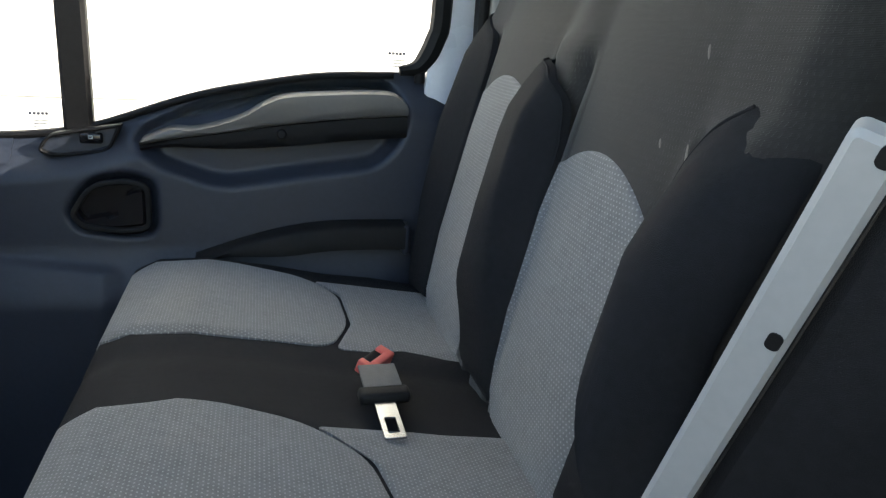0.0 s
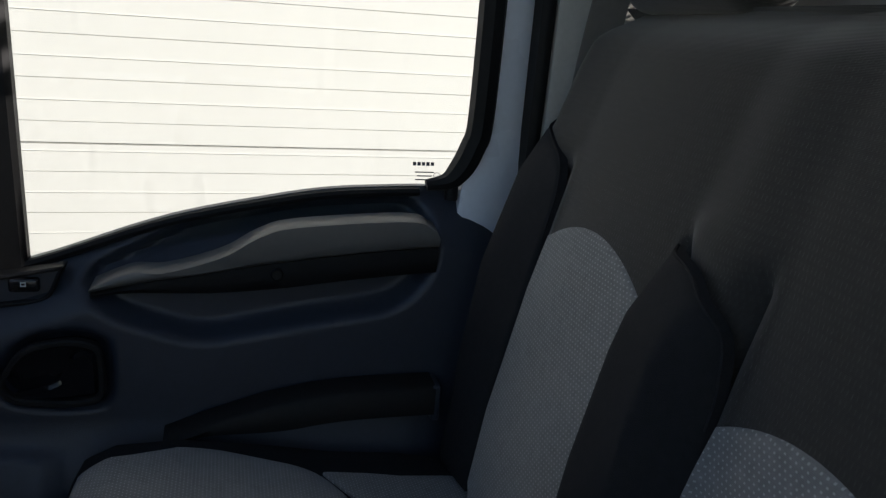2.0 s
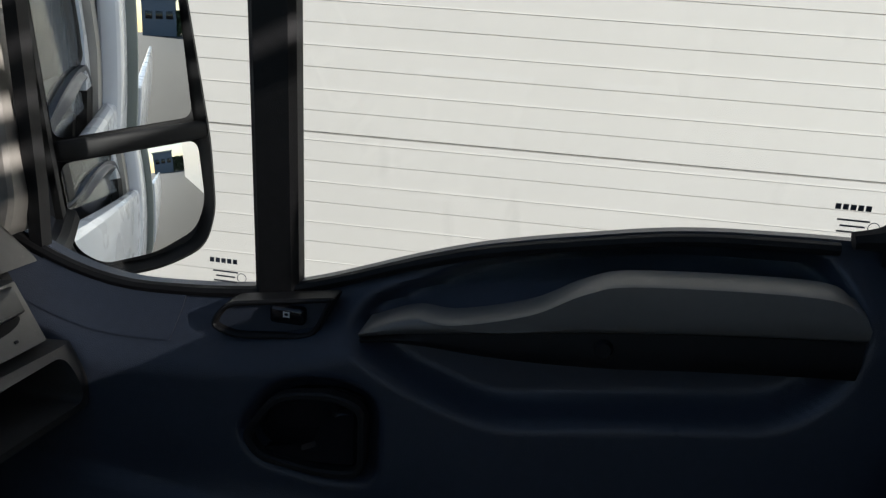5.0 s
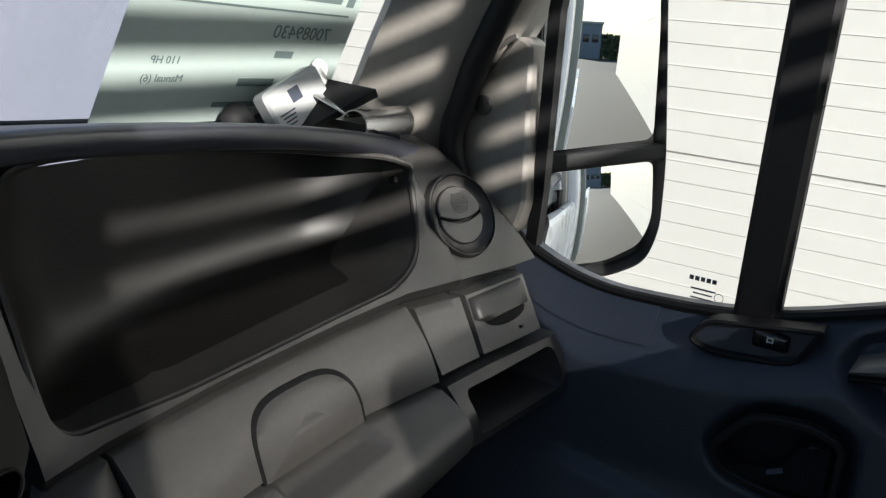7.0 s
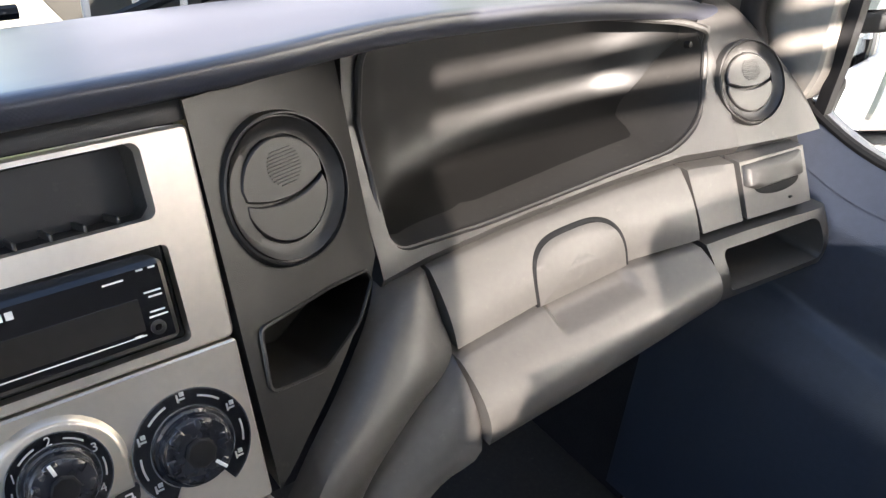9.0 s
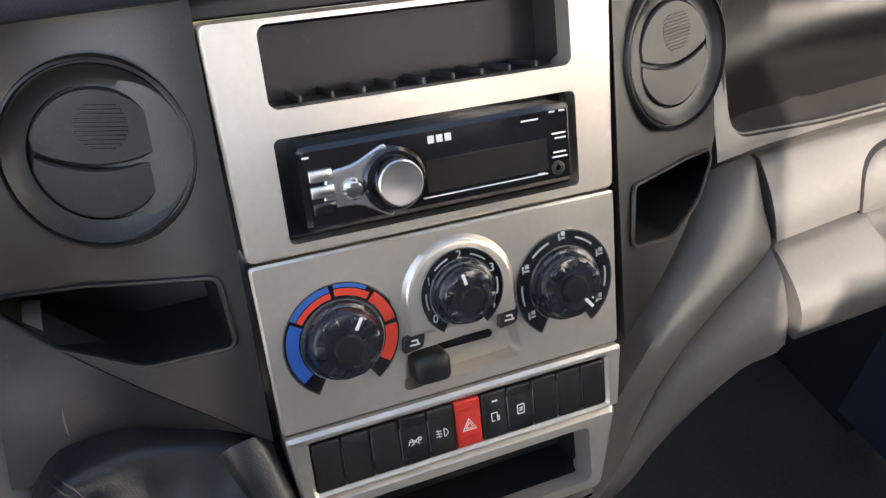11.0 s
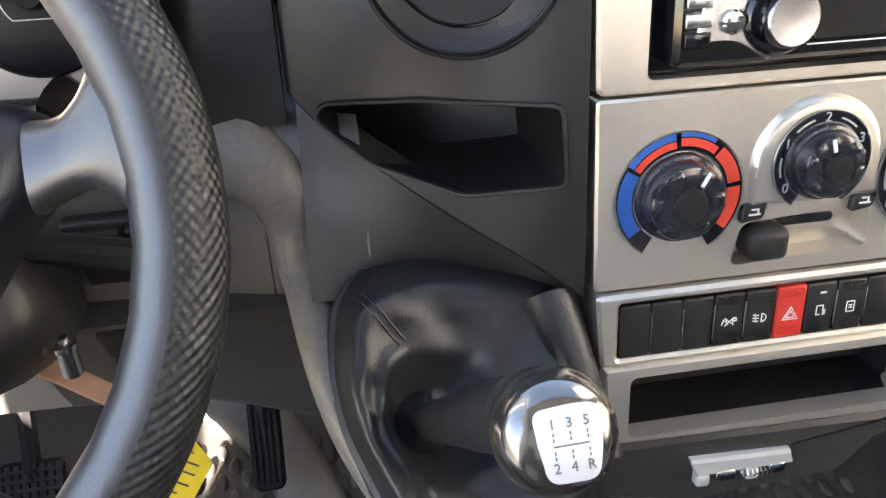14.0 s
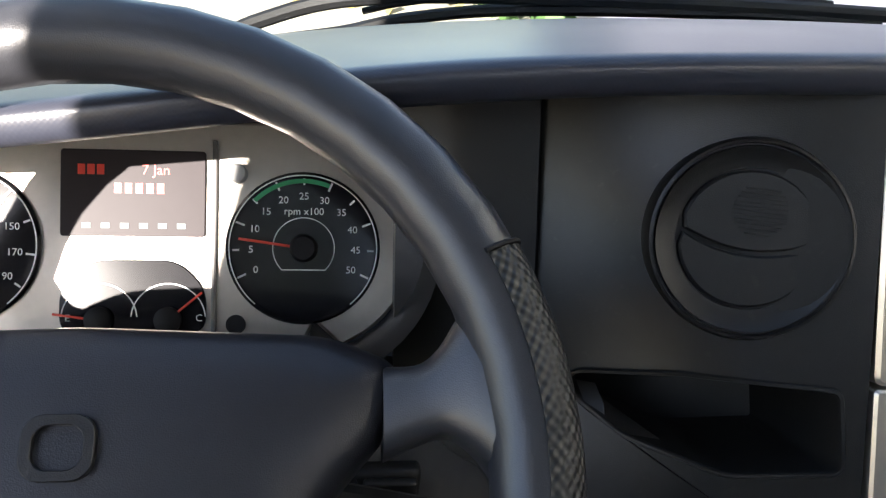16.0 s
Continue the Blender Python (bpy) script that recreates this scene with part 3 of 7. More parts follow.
strip_up("door_frame", [(0.850, -0.768, -0.868, 0.70), (0.846, -0.778, -0.860, 0.80), (0.842, -0.796, -0.852, 0.86), (0.83, -0.806, -0.850, 1.0), (0.79, -0.80, -0.845, 1.5)], M_PAINT, "pale blue-white painted door frame upright")
strip_up("door_seal", [(0.822, -0.870, -0.880, 0.60), (0.815, -0.85, -0.866, 0.82), (0.80, -0.848, -0.866, 1.0), (0.77, -0.84, -0.858, 1.5)], M_RUBBER, "black rubber door seal", 0.05)
strip_up("pillar_trim", [(0.815, -0.870, -1.12, 0.30), (0.81, -0.868, -1.12, 0.82), (0.795, -0.868, -1.12, 1.0), (0.765, -0.86, -1.12, 1.6)], M_LINER, "pale grey pillar trim behind the door", 0.09)
strip_up("door_jamb", [(0.853, -0.72, -0.90, 0.25), (0.853, -0.764, -0.90, 0.705)], M_RUBBER, "black lower door jamb behind the seat")
belt_pts = smooth_path([(0.765, -0.955, 1.35), (0.762, -0.93, 1.10), (0.765, -0.905, 0.92), (0.78, -0.90, 0.72), (0.79, -0.90, 0.50)], 20)
belt = thing("seat_belt", "grey woven seat belt hanging by the door pillar", "seat belt")
part("webbing", loft([[p + Vector((-0.001, 0.024, 0)), p + Vector((-0.001, -0.024, 0)), p + Vector((0.001, -0.024, 0)), p + Vector((0.001, 0.024, 0))] for p in belt_pts]), M_BELT, belt)

# front pillar and mirror corner
ap = [(0.806, 0.235, 0.150, 0.72), (0.800, 0.215, 0.135, 0.785), (0.795, 0.165, 0.085, 0.90), (0.775, 0.06, -0.03, 1.10), (0.74, -0.15, -0.25, 1.45)]
rows = []
for x, a, b, z in ap:
    rows.append([(x + 0.10, a + 0.02, z), (x - 0.03, a + 0.05, z), (x - 0.045, a + 0.03, z), (x - 0.02, (a + b) / 2, z), (x + 0.012, b + 0.004, z), (x + 0.05, b - 0.002, z), (x + 0.10, b, z)])
tagged(part("pillar_front", loft(rows), M_PILLAR, smooth=60), "grey plastic windscreen pillar trim", "pillar trim", kind="structure")
tri_pts = [(0.150, 0.700), (0.135, 0.80), (0.118, 0.855), (0.064, 0.922), (0.046, 0.914), (0.034, 0.74), (0.045, 0.70)]
MT = basis((0.836, 0, 0), (0, -1, 0), (0, 0, 1))
tri_ob = part("mirror_corner", slab([(-p[0], p[1]) for p in round_poly(tri_pts, 0.012, 4)], -0.03, 0.006, 0.004), M_PILLAR, smooth=20, m=MT)
tagged(tri_ob, "grey triangular cover inside the mirror mount", "trim", kind="structure")
part("screw_cap", lathe([(0, 0.0095), (0.010, 0.0095), (0.0115, 0.008), (0.0115, 0.005), (0, 0.005)], 24), M_GREY, tri_ob, m=basis((0.836, 0.098, 0.842), (0, -1, 0), (0, 0, 1)))
post = [[(gx(z) - 0.012, yy + 0.007, z), (gx(z) - 0.012, yy - 0.007, z), (gx(z) + 0.004, yy - 0.007, z), (gx(z) + 0.004, yy + 0.007, z)] for yy, z in ((0.036, 0.665), (0.030, 0.75), (0.026, 0.95), (-0.012, 1.2), (-0.152, 1.5))]
part("window_post", loft(post), M_RUBBER, tri_ob)

part("door_seal", tube(smooth_path([(0.806, 0.105, 0.755), (0.802, 0.116, 0.785), (0.802, 0.118, 0.817), (0.802, 0.109, 0.844), (0.800, 0.097, 0.883), (0.798, 0.080, 0.921), (0.794, 0.062, 0.955), (0.780, 0.0, 1.07), (0.745, -0.17, 1.42)], 40), 0.0145, 12), M_RUBBER, tri_ob, "black hollow door seal")
# bead laid along the chamfer in place of its highlight
part("cover_edge", tube(smooth_path([(0.829, 0.134, 0.760), (0.829, 0.131, 0.800), (0.829, 0.118, 0.846), (0.829, 0.102, 0.887), (0.829, 0.078, 0.912), (0.829, 0.064, 0.920)], 24), 0.0035, 8), M_TRIM, tri_ob, "pewter bead standing in for the highlight on the cover's chamfer")

# ---------- dashboard ----------
dash = thing("dashboard", "charcoal plastic dashboard with silver centre stack", "dashboard")
LX = [-0.86, -0.65, -0.546, -0.436, -0.37, -0.24, -0.10, 0.15, 0.29, 0.45, 0.54, 0.66, 0.72, 0.76]
LZ = [0.765, 0.785, 0.801, 0.817, 0.826, 0.836, 0.841, 0.842, 0.842, 0.833, 0.824, 0.805, 0.792, 0.776]
LYX, LYY = [-0.86, -0.65, -0.5, -0.3, -0.15, 0.15, 0.3, 0.5, 0.62, 0.68, 0.72, 0.76], [0.12, 0.06, 0.05, 0.055, 0.052, 0.055, 0.080, 0.088, 0.097, 0.106, 0.115, 0.128]


def soft(x, xs, ys, w=0.05):
    """Interpolated value with its kinks rounded off."""
    return sum(lerp(x + w * k / 4, xs, ys) for k in range(-4, 5)) / 9


def top_z(x, y):
    """Dash top: nearly flat behind the front edge, falling gently to the foot of the windscreen."""
    ly = soft(x, LYX, LYY)
    q = (y - ly) / (0.30 - ly)
    return soft(x, LX, LZ) + 0.0178 - 0.045 * (0.50 * q + 0.50 * q * q)


rows = []
for x in np.linspace(-0.84, 0.735, 80):
    lo, ly = soft(x, LX, LZ), soft(x, LYX, LYY)
    under = [(x, y, top_z(x, y) - 0.010) for y in (0.308, 0.24, 0.5 * (ly + 0.24), ly + 0.06)]
    lip = [(x, ly + 0.05, lo - 0.004), (x, ly + 0.012, lo - 0.004), (x, ly + 0.003, lo - 0.002), (x, ly, lo + 0.001), (x, ly - 0.002, lo + 0.006), (x, ly - 0.002, lo + 0.0125), (x, ly - 0.0005, lo + 0.0153), (x, ly + 0.004, lo + 0.0170)]
    rows.append(lip + [(x, y, top_z(x, y)) for y in np.linspace(ly + 0.012, 0.308, 14)] + under)
part("dash_top", loft(rows), M_TOP, dash, "grained dash top with a rolled front lip", smooth=60)

# centre stack plane: u across, v up the face, n out to the cab
A_ST = radians(24.3)
MC = basis((0, 0, 0.70), (1, 0, 0), (0, math.sin(A_ST), math.cos(A_ST)))


def K(u, v, n=0.0):
    return MC @ Vector((u, v, n))


def half(v):
    return lerp(v, [-0.275, -0.222, -0.16, -0.112, 0.0, 0.137], [0.06, 0.100, 0.1175, 0.1215, 0.1235, 0.127])


def stack_outline(v0, v1, r, n=6):
    return round_poly([(half(v1), v1), (-half(v1), v1), (-half(v0), v0), (half(v0), v0)], r, n)


part("stack_core", slab([(0.120, 0.13), (-0.120, 0.13), (-0.114, -0.21), (0.114, -0.21)], -0.16, -0.045), M_BLACK, dash, m=MC)
upper = part("stack_upper_panel", slab(stack_outline(0.0012, 0.137, 0.006), -0.045, 0.0, 0.002), M_SILVER, dash, "champagne silver panel round radio and storage slot", m=MC)


def moved(bm, m):
    bm.transform(m)
    return bm


cut(upper, moved(slab(rrect(0.192, 0.046, 0.006, cx=0, cy=0.109), -0.2, 0.1), MC), moved(slab(rrect(0.194, 0.062, 0.004, cx=0, cy=0.039), -0.2, 0.1), MC))
bin_ob = part("storage_slot", dish(rrect(0.1925, 0.0465, 0.006, cx=0, cy=0.109), 0.11, 0.002, z=-0.003), M_DASH, dash, "open dark storage slot with a ribbed floor", m=MC)
for k in range(9):
    part("slot_rib", rbox(0.0022, 0.0045, 0.095, 0.001, at=(-0.076 + k * 0.019, 0.0890, -0.056)), M_DASH, bin_ob, m=MC)
climate = part("climate_panel", slab(stack_outline(-0.1118, -0.0006, 0.003), -0.045, 0.0, 0.0015), M_SILVER, dash, "champagne silver heater control panel", m=MC)
cut(climate, moved(slab(round_poly([(-0.036, -0.078), (0.042, -0.074), (0.045, -0.101), (-0.041, -0.104)], 0.006), -0.016, 0.1), MC))
part("slider_slot", slab(rrect(0.046, 0.006, 0.0028, cx=0.008, cy=-0.0865), -0.0165, -0.0148, 0.0005), M_GLOSS, climate, m=MC)
part("slider_knob", rbox(0.024, 0.020, 0.022, 0.005, at=(-0.021, -0.0905, -0.002)), M_BLACK, climate, "black recirculation slider", m=MC)


def ring_sector(r0, r1, a0, a1, z0, z1, n=24, cx=0, cy=0):
    """Piece of a flat ring, angles in degrees from +x."""
    rows_ = []
    for a in np.linspace(radians(a0), radians(a1), n):
        c, s_ = math.cos(a), math.sin(a)
        rows_.append([(cx + r0 * c, cy + r0 * s_, z0), (cx + r1 * c, cy + r1 * s_, z0), (cx + r1 * c, cy + r1 * s_, z1), (cx + r0 * c, cy + r0 * s_, z1)])
    return loft(rows_)


def dial(cx, cy, r_ring, r_knob, kind, point):
    m = MC @ Matrix.Translation((cx, cy, 0))
    bez_ = part("dial_ring", ring_sector(r_knob * 0.9, r_ring, -58, 238, -0.002, 0.0016, 60), M_GLOSS, climate, "black printed dial ring", m=m)
    part("ring_edge", ring_sector(r_knob * 1.01, r_knob * 1.045, -58, 238, 0.0014, 0.0022, 48), M_STEEL, bez_, "thin bright inner edge", m=m)
    part("ring_edge", ring_sector(r_ring * 0.985, r_ring * 1.01, -58, 238, 0.0008, 0.0020, 48), M_STEEL, bez_, "thin bright outer edge", m=m)
    if kind == "heat":
        for a0, a1, mt, q0, q1 in ((150, 218, M_BLUE, 0.74, 0.95), (97, 146, M_BLUE, 0.88, 0.98), (97, 146, M_HOT, 0.76, 0.86), (52, 92, M_HOT, 0.78, 0.90), (58, 92, M_BLUE, 0.92, 0.98), (10, 48, M_HOT, 0.76, 0.95), (-38, 5, M_HOT, 0.74, 0.95)):
            part("dial_print", ring_sector(r_ring * q0, r_ring * q1, a0, a1, 0.0012, 0.002, 16), mt, bez_, m=m)
    else:
        n = 5
        for i in range(n - 1):
            a = 215 - (i + 0.5) * 250 / (n - 1)
            part("dial_print", ring_sector(r_ring * 0.85, r_ring * 0.885, a - 13, a + 13, 0.0012, 0.002, 8), M_DIM, bez_, m=m)
        for i in range(n):
            a = radians(215 - i * 250 / (n - 1))
            p = Matrix.Translation((r_ring * 0.86 * math.cos(a), r_ring * 0.86 * math.sin(a), 0.0018))
            if kind == "fan":
                lettering("dial_number", str(i), 0.0078, m @ p, M_DIM, bez_)
            else:
                part("dial_mark", merge(rbox(0.005, 0.0012, 0.0004, 0), rbox(0.0012, 0.005, 0.0004, 0, at=(-0.002, 0.001, 0)), rbox(0.003, 0.003, 0.0004, 0.001, at=(0.001, 0.003, 0))), M_DIM, bez_, m=m @ p)
    k = part("dial_knob", lathe([(r_knob, -0.002), (r_knob, 0.004), (r_knob * 0.97, 0.0055), (r_knob * 0.90, 0.006), (r_knob * 0.86, 0.010), (r_knob * 0.80, 0.014), (r_knob * 0.55, 0.0155), (r_knob * 0.30, 0.0150), (0, 0.0150)], 40), M_KNOB, climate, "smoky dark turning knob", m=m)
    lobes = [rbox(r_knob * 0.50, r_knob * 0.40, 0.008, 0.0035, at=(0, r_knob * 0.64, 0.0115)) for _ in range(6)]
    part("knob_cap", lathe([(r_knob * 0.40, 0.010), (r_knob * 0.38, 0.0175), (r_knob * 0.33, 0.0185), (0, 0.0185)], 8), M_RUBBER, k, m=m)
    for i, b in enumerate(lobes):
        part("knob_grip", b, M_KNOB, k, m=m @ pose(0, 0, 0, 0, 0, 60 * i + point))
    part("knob_pointer", rbox(0.0022, r_knob * 0.34, 0.0008, 0.0003, at=(0, r_knob * 0.62, 0.0158)), M_WHITE, k, m=m @ pose(0, 0, 0, 0, 0, point))


dial(-0.0755, -0.057, 0.0370, 0.0255, "heat", -30)
arch = [(-0.033, -0.066), (-0.033, -0.044)] + [(0.004 + 0.037 * math.cos(a), -0.044 + 0.035 * math.sin(a)) for a in np.linspace(math.pi, 0, 20)] + [(0.041, -0.044), (0.041, -0.066)]
part("dial_arch", loft([[(*p, z_) for p in inset(arch, d_)] for d_, z_ in ((-0.003, -0.001), (-0.0015, 0.0008), (0.0, 0.0032), (0.0012, 0.0042), (0.0030, 0.0045))]), M_SILVER, climate, m=MC)
MC_keep = MC
MC = MC_keep @ Matrix.Translation((0, 0, 0.0046))
dial(0.004, -0.043, 0.0285, 0.0215, "fan", 15)
MC = MC_keep
dial(0.0800, -0.057, 0.0370, 0.0255, "air", -140)
for cx in (-0.031, 0.036):
    part("vent_button", slab(round_poly([(cx - 0.007, -0.066), (cx + 0.008, -0.064), (cx + 0.006, -0.075), (cx - 0.008, -0.077)], 0.003), -0.001, 0.004), M_BLACK, climate, "black button with an air symbol", m=MC)
    part("button_mark", merge(rbox(0.007, 0.001, 0.0004, 0, at=(cx, -0.0715, 0.0042)), rbox(0.0045, 0.001, 0.0004, 0, at=(cx, -0.0685, 0.0042)), rbox(0.001, 0.003, 0.0004, 0, at=(cx + 0.002, -0.070, 0.0042))), M_WHITE, climate, m=MC)

# switch row
swf = part("switch_frame", frame_slab(stack_outline(-0.1598, -0.1128, 0.003), rrect(0.2150, 0.0365, 0.002, cx=0, cy=-0.1375), -0.04, 0.0045, 0.0022), M_SILVER, dash, "silver frame of the switch row", m=MC)
part("switch_well", slab(rrect(0.2170, 0.0385, 0.002, cx=0, cy=-0.1375), -0.041, -0.006, 0.0005), M_GLOSS, swf, m=MC)
for i in range(11):
    u = -0.107 + 19.45e-3 * (i + 0.5)
    lit = i == 5
    s_ = part("rocker_switch", rbox(0.0186, 0.0345, 0.016, 0.0016, at=(u, -0.138, -0.0045)), M_RED if lit else M_BLACK, swf, "red hazard warning switch" if lit else "black rocker switch", m=MC)
    if 0 < i < 11 and i not in (5, 6):
        part("edge_strip", rbox(0.0007, 0.024, 0.0010, 0.0002, at=(u - 0.00972, -0.139, 0.0032)), M_STEEL, s_, "thin pale edge", m=MC)
    if i in (3, 4, 5, 7):
        dots = [rbox(0.0013, 0.0013, 0.0008, 0, at=(u - 0.0066 + 0.0022 * a + 0.0011 * (b % 2), yy + 0.0022 * b, 0.0037)) for a in range(7) for b in range(3) for yy in (-0.1275, -0.1525)]
        part("grip_dots", merge(*dots), M_RED if lit else M_BLACK, s_, m=MC)
    zs_ = 0.0038

    def bar(w, h, x_, y_, turn=0.0):
        return moved(rbox(w, h, 0.0004, 0), Matrix.Translation((u + x_, -0.1390 + y_, zs_)) @ pose(0, 0, 0, 0, 0, turn))
    if i == 3:
        part("switch_sign", merge(bar(0.0080, 0.0006, 0, 0, 42), bar(0.0080, 0.0006, 0, 0, -42), bar(0.0030, 0.0006, -0.0030, 0.0004), bar(0.0006, 0.0042, -0.0042, 0, -18), bar(0.0006, 0.0042, -0.0018, 0, 18), bar(0.0006, 0.0042, 0.0022, 0), bar(0.0024, 0.0006, 0.0033, 0.0020), bar(0.0024, 0.0006, 0.0033, 0.0002), bar(0.0006, 0.0022, 0.0043, 0.0011)), M_WHITE, s_, "pale slip control sign", m=MC)
    elif i == 4:
        part("switch_sign", merge(*[bar(0.0038, 0.0006, -0.0028, 0.0020 - 0.0020 * k, -8) for k in range(3)], bar(0.0005, 0.0060, -0.0030, 0, 10), ring_sector(0.0024, 0.0030, -90, 90, zs_, zs_ + 0.0004, 12, u + 0.0010, -0.1390), bar(0.0006, 0.0058, 0.0010, 0)), M_WHITE, s_, "pale fog lamp sign", m=MC)
    elif lit:
        for q0, q1 in ((0.0060, 0.0050), (0.0034, 0.0026)):
            tri3 = [(u + q0 * math.sin(a), -0.1400 + q0 * math.cos(a)) for a in (0, 2.094, 4.189)]
            part("hazard_sign", frame_slab(tri3, [(u + (p[0] - u) * q1 / q0, -0.1400 + (p[1] + 0.1400) * q1 / q0) for p in tri3], 0.0034, 0.0040, 0.0001), M_WHITE, s_, m=MC)
    elif i == 6:
        part("switch_sign", merge(bar(0.0042, 0.0006, -0.0006, 0.0030), bar(0.0006, 0.0064, -0.0027, 0), bar(0.0006, 0.0036, 0.0015, 0.0012), bar(0.0022, 0.0006, -0.0015, -0.0030), *[bar(0.0022, 0.0006, 0.0022, -0.0004 - 0.0013 * k, 25) for k in range(3)], bar(0.0040, 0.0012, 0.0004, 0.0118)), M_WHITE, s_, "pale heated screen sign", m=MC)
    elif i == 7:
        part("switch_sign", merge(bar(0.0052, 0.0006, 0, 0.0034), bar(0.0052, 0.0006, 0, -0.0034), bar(0.0006, 0.0068, -0.0025, 0), bar(0.0006, 0.0068, 0.0025, 0), bar(0.0026, 0.0006, 0, 0.0010), bar(0.0026, 0.0006, 0, -0.0008), bar(0.0006, 0.0026, 0.0002, 0)), M_WHITE, s_, "pale framed sign", m=MC)
# tray
tray = part("tray_frame", slab(round_poly([(0.1175, -0.1605), (-0.1175, -0.1605), (-0.112, -0.2205), (0.101, -0.2255)], 0.008), -0.05, 0.003, 0.004), M_SILVER, dash, "silver frame of the lower tray", m=MC)
cut(tray, moved(slab(rrect(0.190, 0.044, 0.005, cx=-0.003, cy=-0.1925), -0.2, 0.1), MC))
part("tray_hollow", dish(rrect(0.191, 0.0445, 0.005, cx=-0.003, cy=-0.1925), 0.10, 0.003, z=-0.003), M_RUBBER, tray, "empty black tray", m=MC)
ashp = part("ashtray_panel", slab(round_poly([(0.100, -0.2270), (-0.118, -0.2215), (-0.118, -0.262), (-0.05, -0.278), (0.055, -0.272)], 0.008), -0.05, 0.0, 0.004), M_DASH, dash, "dark grey lower panel with a broken ashtray latch", m=MC)
latch = part("latch_plate", slab([(-0.055, -0.238), (0.014, -0.241), (0.016, -0.252), (-0.050, -0.252)], -0.001, 0.006, 0.002), M_BEIGE, ashp, "exposed pale grey latch", m=MC)
for k, (u, w) in enumerate(((-0.046, 0.010), (-0.030, 0.014), (-0.012, 0.010), (0.006, 0.012))):
    part("latch_claw", rbox(w, 0.010, 0.010, 0.003, at=(u, -0.255 + 0.002 * (k % 2), 0.002)), M_BEIGE if k % 2 == 0 else M_STEEL, latch, m=MC)
part("latch_spring", tube([(-0.020 + 0.0008 * k, -0.2535 + 0.0028 * math.sin(k * 1.6), 0.006 + 0.0028 * math.cos(k * 1.6)) for k in range(26)], 0.0006, 5), M_STEEL, latch, m=MC)


# black header between the dash lip and the stack
def header(x, t):
    a_ = Vector((x, lerp(x, LYX, LYY) + 0.008, lerp(x, LX, LZ) + 0.002))
    q_ = K(x, 0.1385, -0.004)
    b_ = Vector((x, q_.y + 0.08 * max(0.0, (abs(x) - 0.125) / 0.135) ** 1.35, q_.z))
    return a_.lerp(b_, t) + Vector((0, 0.004 * math.sin(math.pi * t), 0))


part("header", grid_solid(header, np.linspace(-0.285, 0.285, 40), np.linspace(0, 1, 6), (0, 0.02, 0)), M_BLACK, dash, "black header below the dash lip", smooth=60)

# vent panels on both sides of the stack
def gap(a):
    return 0.08 * max(0.0, (a - 0.125) / 0.135) ** 1.35


def S(x, v, n=0.0):
    p = K(x, v, n)
    return Vector((p.x, p.y + gap(abs(x)), p.z))


for sg in (-1, 1):
    xs = np.linspace(0.1275, 0.282, 18)

    def panel(a, t, sg=sg):
        lo = lerp(a, [0.127, 0.16, 0.26, 0.285], [-0.112, -0.094, -0.058, -0.040])
        return S(sg * a, lo + (lerp(a, [0.127, 0.20, 0.285], [0.150, 0.147, 0.1405]) - lo) * t)
    p_ob = part("vent_panel", grid_solid(panel, xs, np.linspace(0, 1, 16), (0, 0.03, 0)), M_BLACK, dash, "black panel with a round air vent and pocket", smooth=50)
    pock = round_poly([(sg * 0.141, -0.003), (sg * 0.1375, -0.046), (sg * 0.19, -0.066), (sg * 0.238, -0.066), (sg * 0.268, -0.052), (sg * 0.262, -0.040), (sg * 0.21, -0.018)], 0.006, 5)
    rowsp = [[S(p[0], p[1], 0.02) for p in pock], [S(p[0], p[1], -0.06) for p in pock]]
    cut(p_ob, loft(rowsp))
    rowsq = [[S(p[0], p[1], -0.001) for p in pock], [S(p[0], p[1], -0.045) for p in inset(pock, 0.002)], [S(p[0], p[1], -0.085) for p in inset(pock, 0.005)]]
    hb = loft(rowsq, caps=False)
    hb.verts.ensure_lookup_table()
    hb.faces.new([hb.verts[i] for i in range(2 * len(pock), 3 * len(pock))])
    part("pocket", hb, M_LINERP, p_ob, "small open pocket")
    lipo = [S(p[0], p[1], 0.0015) for p in pock]
    part("pocket_rim", tube(lipo, 0.0016, 6, loop=True), M_BLACK, p_ob)


